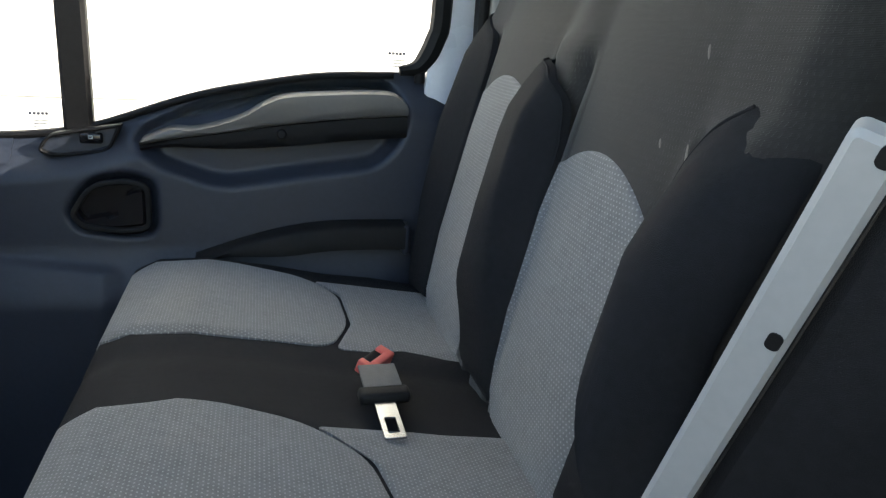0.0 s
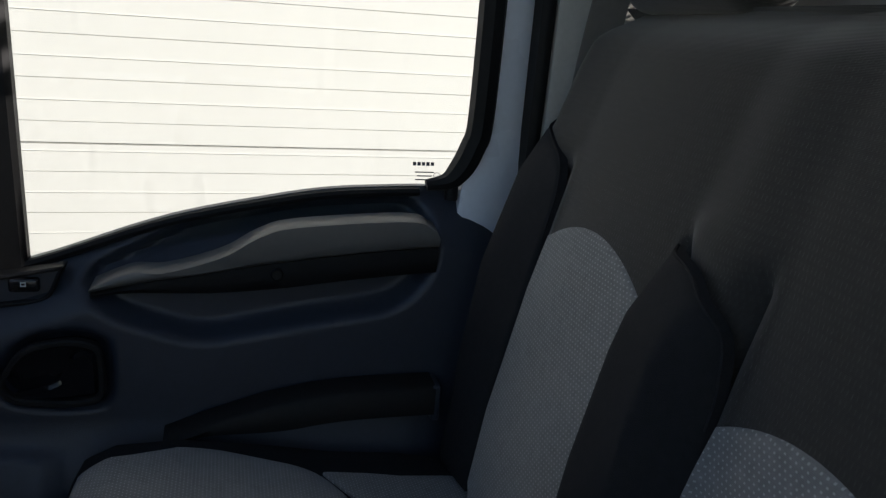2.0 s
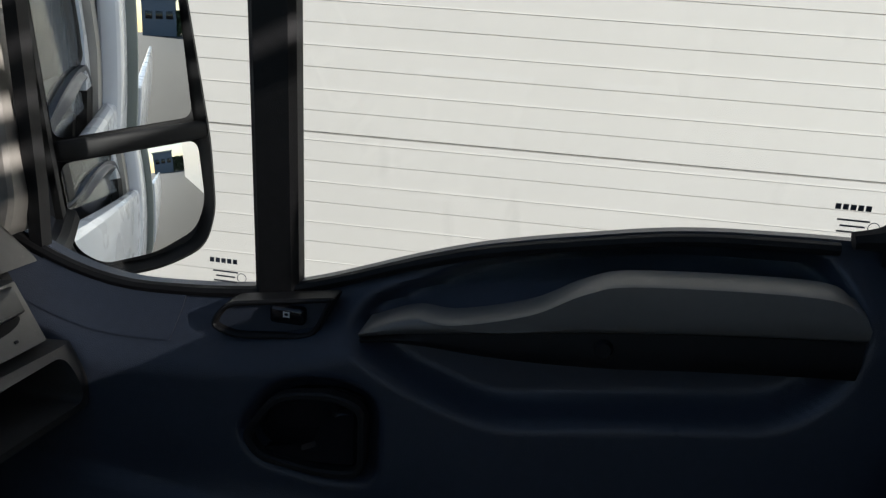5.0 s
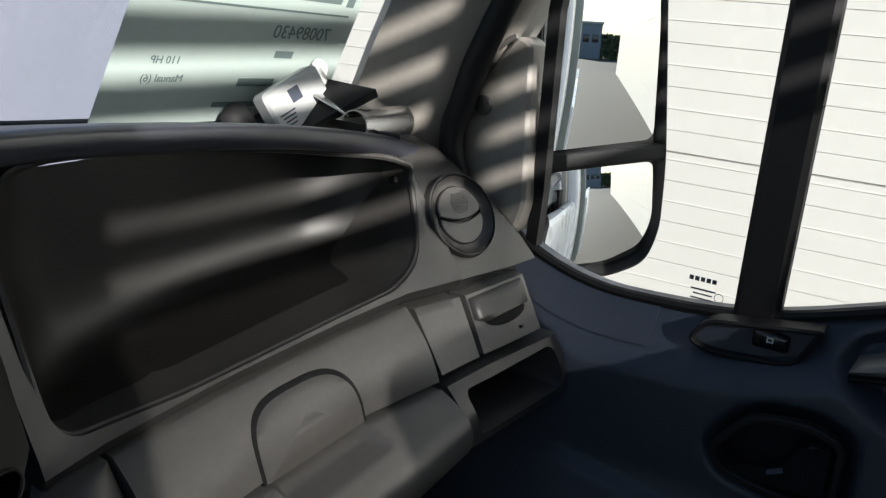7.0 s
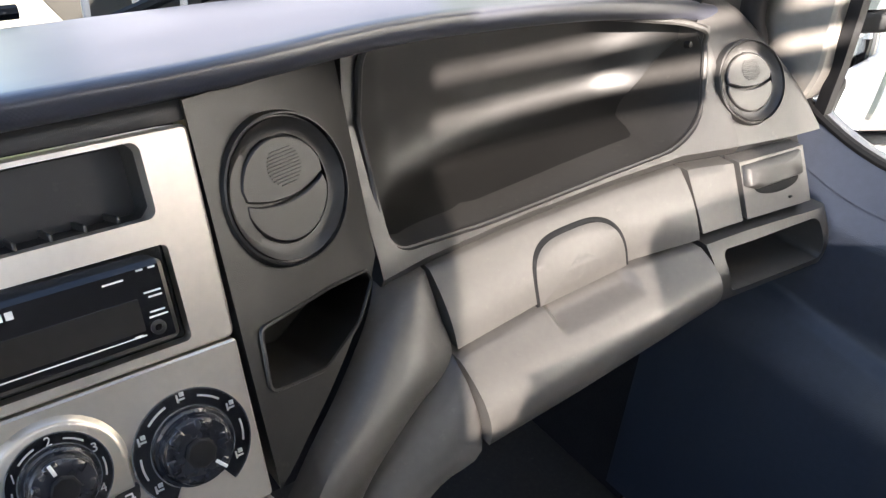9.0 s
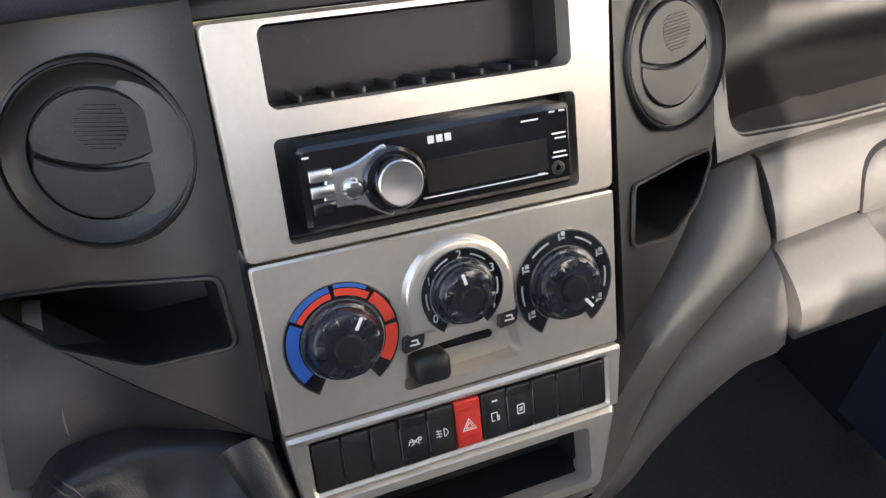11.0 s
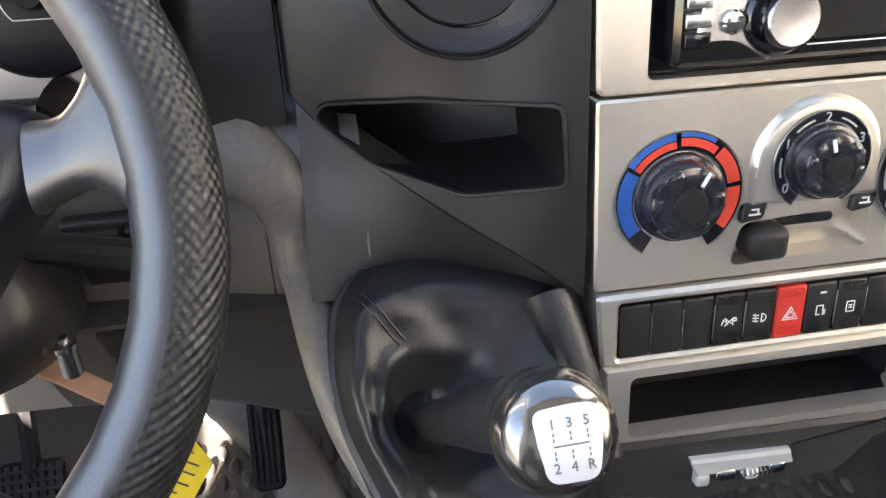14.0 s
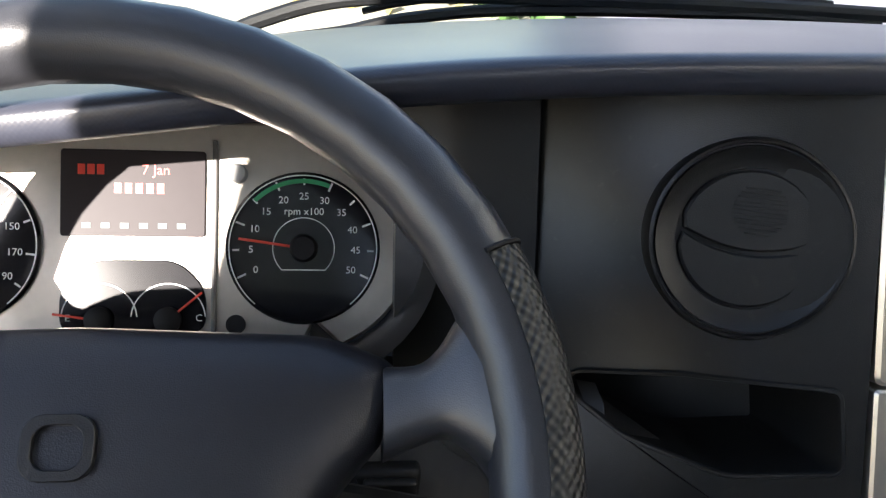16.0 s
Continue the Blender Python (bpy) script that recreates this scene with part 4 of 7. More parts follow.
def vent(m, r, parent, mat_, label):
    """Round air outlet: flange, bowl, split flap with fine louvres."""
    v_ = part("air_vent", lathe([(r * 1.02, -0.022), (r * 1.03, -0.004), (r, 0.001), (r * 0.970, 0.0015), (r * 0.960, -0.0025), (r * 0.945, -0.0025), (r * 0.932, 0.0), (r * 0.88, -0.0022), (r * 0.80, -0.0050), (r * 0.722, -0.0056), (r * 0.715, -0.010), (0, -0.010)], 64), mat_, parent, label, m=m)
    q = r * 0.675
    hw = q * 0.96
    # flap outline with flat sides, divided by a smile-shaped joint
    def arc(rad, a0, a1, n, c=(0, 0)):
        return [(c[0] + rad * math.cos(radians(a)), c[1] + rad * math.sin(radians(a))) for a in np.linspace(a0, a1, n)]
    smile = [(x, -0.08 * r - 0.16 * r * (1 - (x / hw) ** 2) + 0.10 * r) for x in np.linspace(-hw, hw, 13)]
    up = arc(q * 1.03, 16, 164, 19) + [(x, y + 0.0010) for x, y in smile]
    low = arc(q * 1.03, 192, 348, 19) + [(x, y - 0.0012) for x, y in smile[::-1]]
    f1 = part("vent_flap", slab(up, -0.014, -0.0028, 0.0012), mat_, v_, m=m)
    part("vent_flap", slab(low, -0.014, -0.0034, 0.0012), mat_, v_, m=m)
    sl = []
    for k in range(11):
        yy = 0.06 * r + k * 0.045 * r
        ww = math.sqrt(max(1e-6, (0.27 * r) ** 2 - (yy - 0.30 * r) ** 2))
        if ww > 0.002:
            sl.append(rbox(2 * ww, 0.0008, 0.0012, 0.0002, at=(0.06 * r, yy, -0.0026)))
    part("vent_louvre", merge(*sl), M_BLACK, f1, m=m)


for sg in (-1, 1):
    yaw = radians(14.5)
    m_ = basis((sg * 0.188, 0.045, 0.765 + 0.003 * sg), (math.cos(yaw), sg * math.sin(yaw), 0), (0, math.sin(A_ST), math.cos(A_ST)))
    vent(m_, 0.0515, dash, M_BLACK, "round black air vent")

# ---------- passenger half of the dash ----------
DX, DYv, DZ = [0.285, 0.33, 0.43, 0.55, 0.635, 0.70], [0.072, 0.074, 0.070, 0.060, 0.050, 0.030], [0.630, 0.637, 0.650, 0.663, 0.671, 0.675]
EX, EY, EZ = [0.30, 0.326, 0.43, 0.546, 0.627, 0.70], [0.022, 0.020, 0.024, 0.020, 0.003, -0.012], [0.571, 0.576, 0.586, 0.596, 0.602, 0.608]
FX, FY, FZ = [0.30, 0.326, 0.43, 0.546, 0.627, 0.70], [-0.030, -0.034, -0.036, -0.036, -0.034, -0.036], [0.505, 0.511, 0.522, 0.535, 0.543, 0.545]
CX, CY, CZ = [0.285, 0.345, 0.50, 0.677, 0.70], [0.140, 0.150, 0.130, 0.100, 0.095], [0.75, 0.755, 0.768, 0.776, 0.776]


def Dp(x):
    return Vector((x, lerp(x, DX, DYv), lerp(x, DX, DZ)))


def Ep(x):
    return Vector((x, lerp(x, EX, EY), lerp(x, EX, EZ)))


def Fp(x):
    return Vector((x, lerp(x, FX, FY), lerp(x, FX, FZ)))


def Cp(x):
    return Vector((x, lerp(x, CX, CY), lerp(x, CX, CZ)))


rows = []
for x in np.linspace(0.285, 0.701, 20):
    d, c = Dp(x), Cp(x)
    top = lerp(x, LX, LZ) - 0.004
    rows.append([(x, d.y + 0.002, d.z + 0.0015), (x, d.y - 0.001, d.z + 0.010), (x, d.y + 0.004, d.z + 0.020), c, (x, c.y + 0.004, top), (x, 0.20, top - 0.004), (x, 0.30, top - 0.055), (x, 0.30, d.z - 0.02), (x, d.y + 0.03, d.z - 0.01)])
shelf = part("shelf_surround", loft(rows), M_DASH, dash, "dark grey surround of the open dash shelf", smooth=50)
hole = round_poly([(0.300, 0.655), (0.40, 0.659), (0.52, 0.673), (0.632, 0.687), (0.668, 0.712), (0.690, 0.770), (0.693, 0.788), (0.66, 0.799), (0.54, 0.815), (0.45, 0.822), (0.36, 0.824), (0.304, 0.818), (0.303, 0.74)], 0.022, 6)


def prism_y(poly, y0, y1, poly2=None):
    return loft([[(p[0], y0, p[1]) for p in poly], [(p[0], y1, p[1]) for p in (poly2 or poly)]])


cut(shelf, prism_y(hole, -0.1, 0.284))


def shelf_face(x, z):
    d, c = Dp(x), Cp(x)
    return d.y + (c.y - d.y) * max(0.0, min(1.0, (z - d.z) / (c.z - d.z)))


part("shelf_rim", tube([(p[0], shelf_face(p[0], p[1]) - 0.0005, p[1]) for p in inset(hole, -0.002)], 0.0035, 8, loop=True), M_DASH, shelf, "rounded rim of the shelf")


def shelf_hollow(x, t):
    """Floor, fillet and leaning back wall of the shelf; the ends close in plan."""
    zb = lerp(x, [0.30, 0.40, 0.52, 0.632, 0.692], [0.654, 0.658, 0.672, 0.686, 0.702])
    e = max(0.0, 1 - abs((x - 0.4975) / 0.1955) ** 5) ** 0.5
    depth = lerp(x, [0.30, 0.36, 0.50, 0.69], [0.085, 0.105, 0.128, 0.135])
    g = soft(t, [-1, 0, 0.34, 0.44, 0.52, 0.60, 1, 2], [0, 0, 0.70, 0.86, 0.94, 0.97, 1.0, 1.0], 0.06 * min(1, 8 * t))
    z = zb + soft(t, [-1, 0, 0.34, 0.44, 0.52, 0.60, 1], [0, 0, 0.006, 0.018, 0.036, 0.058, 0.150], 0.06 * min(1, 8 * t, 8 * (1 - t))) * lerp(x, [0.30, 0.50, 0.692], [1.04, 0.98, 0.78])
    y0 = shelf_face(x, zb) + 0.004
    return Vector((x, shelf_face(x, z) * (1 - g * e) + (y0 + depth) * g * e + 0.006, z - 0.001))


hx = 0.4975 + 0.1952 * np.sin(np.linspace(-math.pi / 2, math.pi / 2, 91))
part("shelf_liner", grid_solid(shelf_hollow, hx, np.linspace(0, 1, 40), (0, 0.004, -0.003)), M_LINERP, shelf, "smooth black curved shelf hollow", smooth=80)
for px, pz in ((0.672, 0.777), (0.36, 0.838)):
    part("screw", lathe([(0, 0.002), (0.003, 0.002), (0.004, 0), (0.004, -0.004), (0, -0.004)], 14), M_RUBBER, shelf, m=basis((px, Cp(px).y - 0.002, pz), (1, 0, 0), (0, 0.3, 1)))


def lid_surf(x, t):
    d, e = Dp(x), Ep(x)
    p = d.lerp(e, t)
    return p + Vector((0, -0.006 * math.sin(math.pi * t), 0.002 * math.sin(math.pi * t)))


def bin_surf(x, t):
    e, f = Ep(x), Fp(x)
    p = e.lerp(f, t)
    scoop = ease((0.056 - abs(x - 0.488)) / 0.011) * ease((0.30 - t) / 0.13)
    return p + Vector((0, -0.022 * math.sin(math.pi * min(1, t * 1.0)) ** 0.8 + 0.017 * scoop, 0.004 * math.sin(math.pi * t) - 0.003 * scoop))


def panel_strip(name, surf, x0, x1, mat_, label, parent, n=24, m=12, thick=0.02, gapx=0.0026, t0=0.042, t1=0.958):
    us = np.linspace(x0 + gapx, x1 - gapx, n)
    rows_ = []
    for u in us:
        pts = [Vector(surf(u, t)) for t in np.linspace(t0, t1, m)]
        ring = [pts[0] + Vector((0, thick, 0.0))] + [pts[0] + Vector((0, 0.003, 0))] + pts + [pts[-1] + Vector((0, 0.003, 0)), pts[-1] + Vector((0, thick, 0))]
        rows_.append(ring)
    return part(name, loft(rows_), mat_, parent, label, smooth=60)


part("joint_backing", loft([[Dp(x) + Vector((0, 0.020, 0.004)), Ep(x) + Vector((0, 0.020, 0)), Fp(x) + Vector((0, 0.020, 0)), Fp(x) + Vector((0, 0.04, 0)), Dp(x) + Vector((0, 0.04, 0.004))] for x in np.linspace(0.315, 0.66, 12)]), M_RUBBER, dash, "black backing behind the panel joints")
lid = panel_strip("glove_box_lid", lid_surf, 0.330, 0.636, M_GREY, "grey upper glove box lid", dash)
panel_strip("glove_box_bin", bin_surf, 0.326, 0.632, M_GREY, "grey lower glove box front with a scooped finger notch", dash, n=110, m=44, thick=0.05)


def patch_on(surf, outline, lift, mat_, name, parent, label="", rings=5, skirt=0.006, back=(0, 1, 0)):
    """Raised plate that follows a surface inside an outline of (x, t)."""
    n = len(outline)
    c = (sum(p[0] for p in outline) / n, sum(p[1] for p in outline) / n)
    nrm = -Vector(back)
    rows_ = [[Vector(surf(*p)) - nrm * skirt for p in outline]]
    for k in range(rings):
        f = 1 - k / rings
        h = lift * (0.4 if k == 0 else 1)
        rows_.append([Vector(surf(c[0] + (p[0] - c[0]) * f, c[1] + (p[1] - c[1]) * f)) + nrm * h for p in outline])
    bm = loft(rows_, caps=False)
    bm.verts.ensure_lookup_table()
    last = [bm.verts[rings * n + i] for i in range(n)]
    cv_ = bm.verts.new(Vector(surf(*c)) + nrm * lift)
    for i in range(n):
        bm.faces.new((last[i], last[(i + 1) % n], cv_))
    return part(name, bm, mat_, parent, label, smooth=60)


def hatch(cx, hw, t_low, t_top, k, n=28):
    """Arched outline of (x, t): square foot, rounded head."""
    pts = [(cx + hw, t_low)]
    for a in np.linspace(0, math.pi, n):
        c, s_ = math.cos(a), math.sin(a)
        pts.append((cx + hw * math.copysign(abs(c) ** k, c) - 0.05 * hw * s_, t_low + (t_top - t_low) * s_ ** k))
    return pts + [(cx - hw, t_low)]


latch_o = hatch(0.486, 0.0555, 1.0, 0.26, 0.62)
gapo = hatch(0.486, 0.0588, 1.0, 0.20, 0.62)
patch_on(lid_surf, gapo, 0.0012, M_RUBBER, "latch_gap", lid, "dark joint round the latch")
patch_on(lid_surf, latch_o, 0.0030, M_GREY, "latch_paddle", lid, "grey lift-up latch paddle")

# block at the end: small covers, ash drawer, cubby
def end_surf(x, t):
    a = Vector((x, lerp(x, [0.636, 0.70, 0.783, 0.80], [0.046, 0.022, 0.006, 0.004]), lerp(x, [0.636, 0.783, 0.80], [0.668, 0.680, 0.681])))
    b = Vector((x, lerp(x, [0.636, 0.695, 0.77, 0.80], [0.004, -0.008, -0.024, -0.028]), lerp(x, [0.636, 0.695, 0.77, 0.80], [0.606, 0.613, 0.620, 0.622])))
    return a.lerp(b, t)


part("joint_backing", loft([[end_surf(x, -0.04) + Vector((0, 0.018, 0)), end_surf(x, 1.04) + Vector((0, 0.018, 0)), end_surf(x, 1.04) + Vector((0, 0.04, 0)), end_surf(x, -0.04) + Vector((0, 0.04, 0))] for x in np.linspace(0.634, 0.80, 8)]), M_RUBBER, dash)
panel_strip("blank_cover", end_surf, 0.638, 0.694, M_GREY, "plain grey cover plate", dash, n=8, m=8)
ash = panel_strip("ash_drawer", end_surf, 0.695, 0.788, M_GREY, "grey drop-down drawer front", dash, n=12, m=8)
pull_o = round_poly([(0.700, 0.10), (0.699, 0.42), (0.712, 0.50), (0.778, 0.46), (0.779, 0.08)], 0.006, 4)
patch_on(end_surf, [(p[0], p[1]) for p in pull_o], 0.0065, M_DASH, "drawer_pull", ash, "scooped pull of the drawer", rings=4, skirt=0.003)
# finger slot not hollowed out: a black plate gives its shade
slot_o = [(0.742 + 0.030 * math.cos(a), 0.50 + (0.16 if math.sin(a) < 0 else 0.05) * -math.sin(a)) for a in np.linspace(0, 2 * math.pi, 24, endpoint=False)]
patch_on(end_surf, slot_o, 0.0012, M_RUBBER, "slot_shade", ash, "black patch standing in for the shade of the finger slot", rings=3, skirt=0.003)
part("drawer_pip", rbox(0.004, 0.003, 0.005, 0.001), M_BLACK, ash, m=basis(end_surf(0.757, 0.80), (1, -0.3, 0.1), (0, 0.8, 1)))


def cub_surf(x, t):
    a = Vector((x, lerp(x, [0.634, 0.80, 0.825], [0.000, -0.032, -0.020]), lerp(x, [0.634, 0.69, 0.80, 0.825], [0.603, 0.610, 0.617, 0.612])))
    b = Vector((x, lerp(x, [0.634, 0.80, 0.825], [-0.034, -0.052, -0.040]), lerp(x, [0.634, 0.80, 0.825], [0.543, 0.549, 0.552])))
    p = a.lerp(b, t)
    return p + Vector((0, -0.010 * math.sin(math.pi * t), 0))


cub = panel_strip("cubby_frame", cub_surf, 0.635, 0.822, M_DASH, "dark grey open cubby frame", dash, n=24, m=12, thick=0.09)
co_ = round_poly([(0.652, 0.595), (0.79, 0.607), (0.795, 0.560), (0.655, 0.554)], 0.010, 5)
cut(cub, prism_y(co_, -0.2, 0.045))

# end cap round the outer vent
rows = []
for x in np.linspace(0.690, 0.832, 18):
    zt = lerp(x, [0.690, 0.717, 0.745, 0.775, 0.80, 0.82, 0.832], [0.822, 0.818, 0.811, 0.795, 0.768, 0.733, 0.690])
    zb = 0.683 if x > 0.64 else 0.67
    yb = lerp(x, [0.69, 0.783, 0.832], [0.026, 0.010, 0.006])
    pts = []
    for t in np.linspace(0, 1, 10):
        z = zb + (zt - zb) * t
        y = yb + 0.052 * ((z - zb) / 0.07) * 0.95 + 0.008 + 0.02 * ease((t - 0.75) / 0.25)
        pts.append((x, y, z))
    rows.append([(x, 0.24, zb)] + pts + [(x, 0.24, zt)])
part("end_cap", loft(rows), M_DASH, dash, "dark grey rounded dash end", smooth=50)
m_ = basis((0.737, 0.056, 0.741), (0.975, -0.22, 0.03), (0, 0.53, 0.85))
vent(m_, 0.0445, dash, M_DASH, "round dark grey air vent")

# swept grey band from the glove box down to the stack
bandL = smooth_path([(0.292, 0.066, 0.634), (0.262, 0.030, 0.620), (0.215, -0.004, 0.590), (0.165, -0.034, 0.560), (0.130, -0.052, 0.520), (0.112, -0.070, 0.475), (0.095, -0.085, 0.455)], 30)
bandR = smooth_path([(0.329, 0.072, 0.634), (0.328, 0.046, 0.604), (0.322, 0.018, 0.576), (0.272, 0.004, 0.546), (0.222, -0.012, 0.512), (0.186, -0.030, 0.474), (0.155, -0.050, 0.450), (0.12, -0.060, 0.430)], 30)
bandR2 = smooth_path([(0.329, 0.060, 0.604), (0.328, 0.025, 0.570), (0.325, -0.032, 0.514), (0.279, -0.036, 0.496), (0.235, -0.042, 0.470), (0.195, -0.050, 0.440), (0.160, -0.058, 0.410), (0.12, -0.062, 0.395)], 30)
rows = []
for a, b in zip(bandL, bandR):
    w = b - a
    ring = [a + Vector((0, 0.03, 0))]
    for t in np.linspace(0, 1, 8):
        ring.append(a + w * t + Vector((0, -0.012, 0.004)) * math.sin(math.pi * t))
    ring.append(b + Vector((0, 0.03, 0)))
    rows.append(ring)
part("sweep_panel", loft(rows), M_GREY, dash, "grey swept side panel of the centre stack", smooth=60)
rows = []
for a, b in zip(bandR[8:], bandR2[8:]):
    w = b - a
    rows.append([a + Vector((0, 0.04, 0)), a + Vector((0, 0.001, -0.001)), a + w * 0.3 + Vector((0, -0.009, 0)), a + w * 0.7 + Vector((0, -0.009, 0)), b, b + Vector((0, 0.04, 0))])
part("sweep_panel", loft(rows), M_GREY, dash, smooth=60)
# under side closing the dash
rows = []
for x in np.linspace(-0.84, 0.82, 20):
    z = lerp(x, [-0.84, -0.35, -0.1, 0.1, 0.33, 0.82], [0.50, 0.48, 0.46, 0.46, 0.515, 0.54])
    y = lerp(x, [-0.84, -0.3, 0.0, 0.3, 0.62, 0.82], [0.10, 0.06, 0.0, 0.01, 0.0, 0.0])
    y += 0.07
    rows.append([(x, y, z + 0.02), (x, y + 0.02, z + 0.03), (x, 0.40, z + 0.05), (x, 0.40, z), (x, y + 0.10, z - 0.005)])
part("dash_underside", loft(rows), M_BLACK, dash, "black underside of the dash")

# ---------- driver half: fascia, cluster, lower panel ----------
def fascia(x, t):
    lo = lerp(x, [-0.375, -0.33, -0.284], [0.645, 0.640, 0.646])
    z = lo + (0.818 - lo) * t
    y = lerp(x, [-0.375, -0.33, -0.284], [0.125, 0.108, 0.100]) + (z - 0.70) * 0.43 - 0.006
    return (x, y, z)


part("fascia", grid_solid(fascia, np.linspace(-0.365, -0.2840, 10), np.linspace(0, 1, 10), (0, 0.03, 0)), M_BLACK, dash, "black fascia between cluster and vent", smooth=60)
CLU = basis((-0.42, 0.140, 0.70), (1, 0, 0), (0, 0.50, 0.866))
cluster = thing("instrument_cluster", "silver instrument cluster with black round dials", "instrument cluster")


def cluster_outline(g):
    """Cluster edge grown by g: round beside the rev counter, square at the other end."""
    arc_ = [((0.067 + g) * math.cos(a), (0.064 + g) * math.sin(a)) for a in np.linspace(radians(-70), radians(62), 20)]
    return arc_ + round_poly([(0.010, 0.077 + g), (-0.24, 0.075 + g), (-0.275 - g, 0.03), (-0.27 - g, -0.058 - g), (0.005, -0.060 - g)], 0.016, 5)


part("cluster_face", slab(cluster_outline(0.0), -0.02, 0.0, 0.002), M_SILVER, cluster, "champagne silver cluster face", m=CLU)
part("hood_wall", loft([[(*p, z_) for p in cluster_outline(g_)] for g_, z_ in ((0.001, -0.004), (0.002, 0.012), (0.006, 0.034), (0.012, 0.052))], caps=False), M_BLACK, cluster, "black hood wall round the dials", m=CLU)


def gauge(cx, cy, r, marks, a0, a1, needle, name_):
    m = CLU @ Matrix.Translation((cx, cy, 0))
    g = part(name_, lathe([(r * 1.03, -0.002), (r * 1.03, 0.002), (r * 1.0, 0.0035), (r * 0.97, 0.0035), (r * 0.965, 0.001), (0, 0.001)], 56), M_GLOSS, cluster, "black round dial", m=m)
    part("dial_circle", ring_sector(r * 0.975, r * 0.99, -50, 230, 0.003, 0.004, 60), M_WHITE, g, m=m)
    for i, t in enumerate(marks):
        a = a0 + (a1 - a0) * i / (len(marks) - 1)
        c, s_ = math.cos(radians(a)), math.sin(radians(a))
        part("tick", rbox(0.0055 if i % 2 == 0 else 0.004, 0.0012, 0.0004, 0), M_WHITE, g, m=m @ Matrix.Translation((r * 0.90 * c, r * 0.90 * s_, 0.0014)) @ pose(0, 0, 0, 0, 0, a))
        if t:
            lettering("number", t, r * 0.135, m @ Matrix.Translation((r * 0.70 * c, r * 0.70 * s_, 0.0014)), M_WHITE, g)
    part("needle", rbox(r * 0.80, 0.0016, 0.0012, 0.0004, at=(r * 0.46, 0, 0.006)), M_HOT, g, "red needle", m=m @ pose(0, 0, 0, 0, 0, needle))
    part("needle_hub", lathe([(r * 0.19, 0.001), (r * 0.19, 0.006), (r * 0.15, 0.009), (0, 0.0095)], 24), M_RUBBER, g, m=m)
    return g


tach = gauge(0.0, 0.0, 0.0455, ["0", "5", "10", "15", "20", "25", "30", "35", "40", "45", "50"], 205, -25, 172, "rev_counter")
part("green_band", ring_sector(0.0445 * 0.90, 0.0445 * 0.96, 68, 136, 0.0012, 0.002, 20), material("green_print", (0.03, 0.30, 0.12), 0.4), tach, m=CLU)
part("inner_circle", ring_sector(0.0185, 0.0190, -45, 225, 0.0012, 0.0018, 40), M_WHITE, tach, m=CLU)
part("inner_chord", rbox(0.027, 0.0006, 0.0006, 0, at=(0, -0.0134, 0.0015)), M_WHITE, tach, m=CLU)
lettering("unit", "rpm x100", 0.0062, CLU @ Matrix.Translation((0, 0.0225, 0.0014)), M_WHITE, tach)
gauge(-0.200, 0.0, 0.0455, ["10", "30", "50", "70", "90", "110", "130", "150", "170", "190"], 215, -35, 214, "speedometer")
sub = part("twin_gauge", slab(round_poly([(-0.058, -0.052), (-0.058, -0.025), (-0.075, -0.008), (-0.125, -0.008), (-0.143, -0.025), (-0.143, -0.052)], 0.010, 5), 0, 0.002, 0.0005), M_GLOSS, cluster, "black fuel and temperature gauges", m=CLU)
for cx, nd_, tx in ((-0.120, 172, "E"), (-0.080, 40, "C")):
    m = CLU @ Matrix.Translation((cx, -0.044, 0.002))
    part("needle", rbox(0.026, 0.0014, 0.001, 0.0003, at=(0.013, 0, 0.003)), M_HOT, sub, "red needle", m=m @ pose(0, 0, 0, 0, 0, nd_))
    part("needle_hub", lathe([(0.008, 0), (0.008, 0.004), (0.006, 0.0055), (0, 0.006)], 20), M_RUBBER, sub, m=m)
    part("dial_circle", ring_sector(0.0215, 0.0222, 5, 175, 0.0, 0.0006, 20), M_WHITE, sub, m=m)
    lettering("letter", tx, 0.006, m @ Matrix.Translation((-0.018 if tx == "E" else 0.018, 0.001, 0.0005)), M_WHITE, sub)
disp = part("trip_display", slab(rrect(0.084, 0.052, 0.002, cx=-0.101, cy=0.032), 0, 0.002, 0.0005), material("display_grey", (0.036, 0.030, 0.032), 0.4, vary=0.05, spec=0.1), cluster, "unlit grey trip display", m=CLU)
lettering("display_text", "7 Jan", 0.0085, CLU @ Matrix.Translation((-0.088, 0.046, 0.0021)), M_HOT, disp)
part("display_text", merge(*[rbox(0.0042, 0.0062, 0.0003, 0, at=(-0.131 + 0.0055 * k, 0.046, 0.0022)) for k in range(3)]), M_HOT, disp, m=CLU)
part("display_text", merge(*[rbox(0.0042, 0.0062, 0.0003, 0, at=(-0.110 + 0.0062 * k, 0.035, 0.0022)) for k in range(5)]), M_HOT, disp, m=CLU)
part("display_symbols", merge(*[rbox(0.005, 0.0032, 0.0003, 0, at=(-0.128 + 0.011 * k, 0.0125, 0.0022)) for k in range(6)]), M_FAINT, disp, "faint row of symbols", m=CLU)
part("divider", rbox(0.003, 0.12, 0.004, 0.001, at=(-0.0535, 0.005, 0.001)), M_TRIM, cluster, m=CLU)
part("reset_button", lathe([(0.006, 0), (0.006, 0.006), (0.005, 0.008), (0, 0.0085)], 20), M_BEIGE, cluster, "grey reset button", m=CLU @ Matrix.Translation((-0.040, 0.045, 0)))
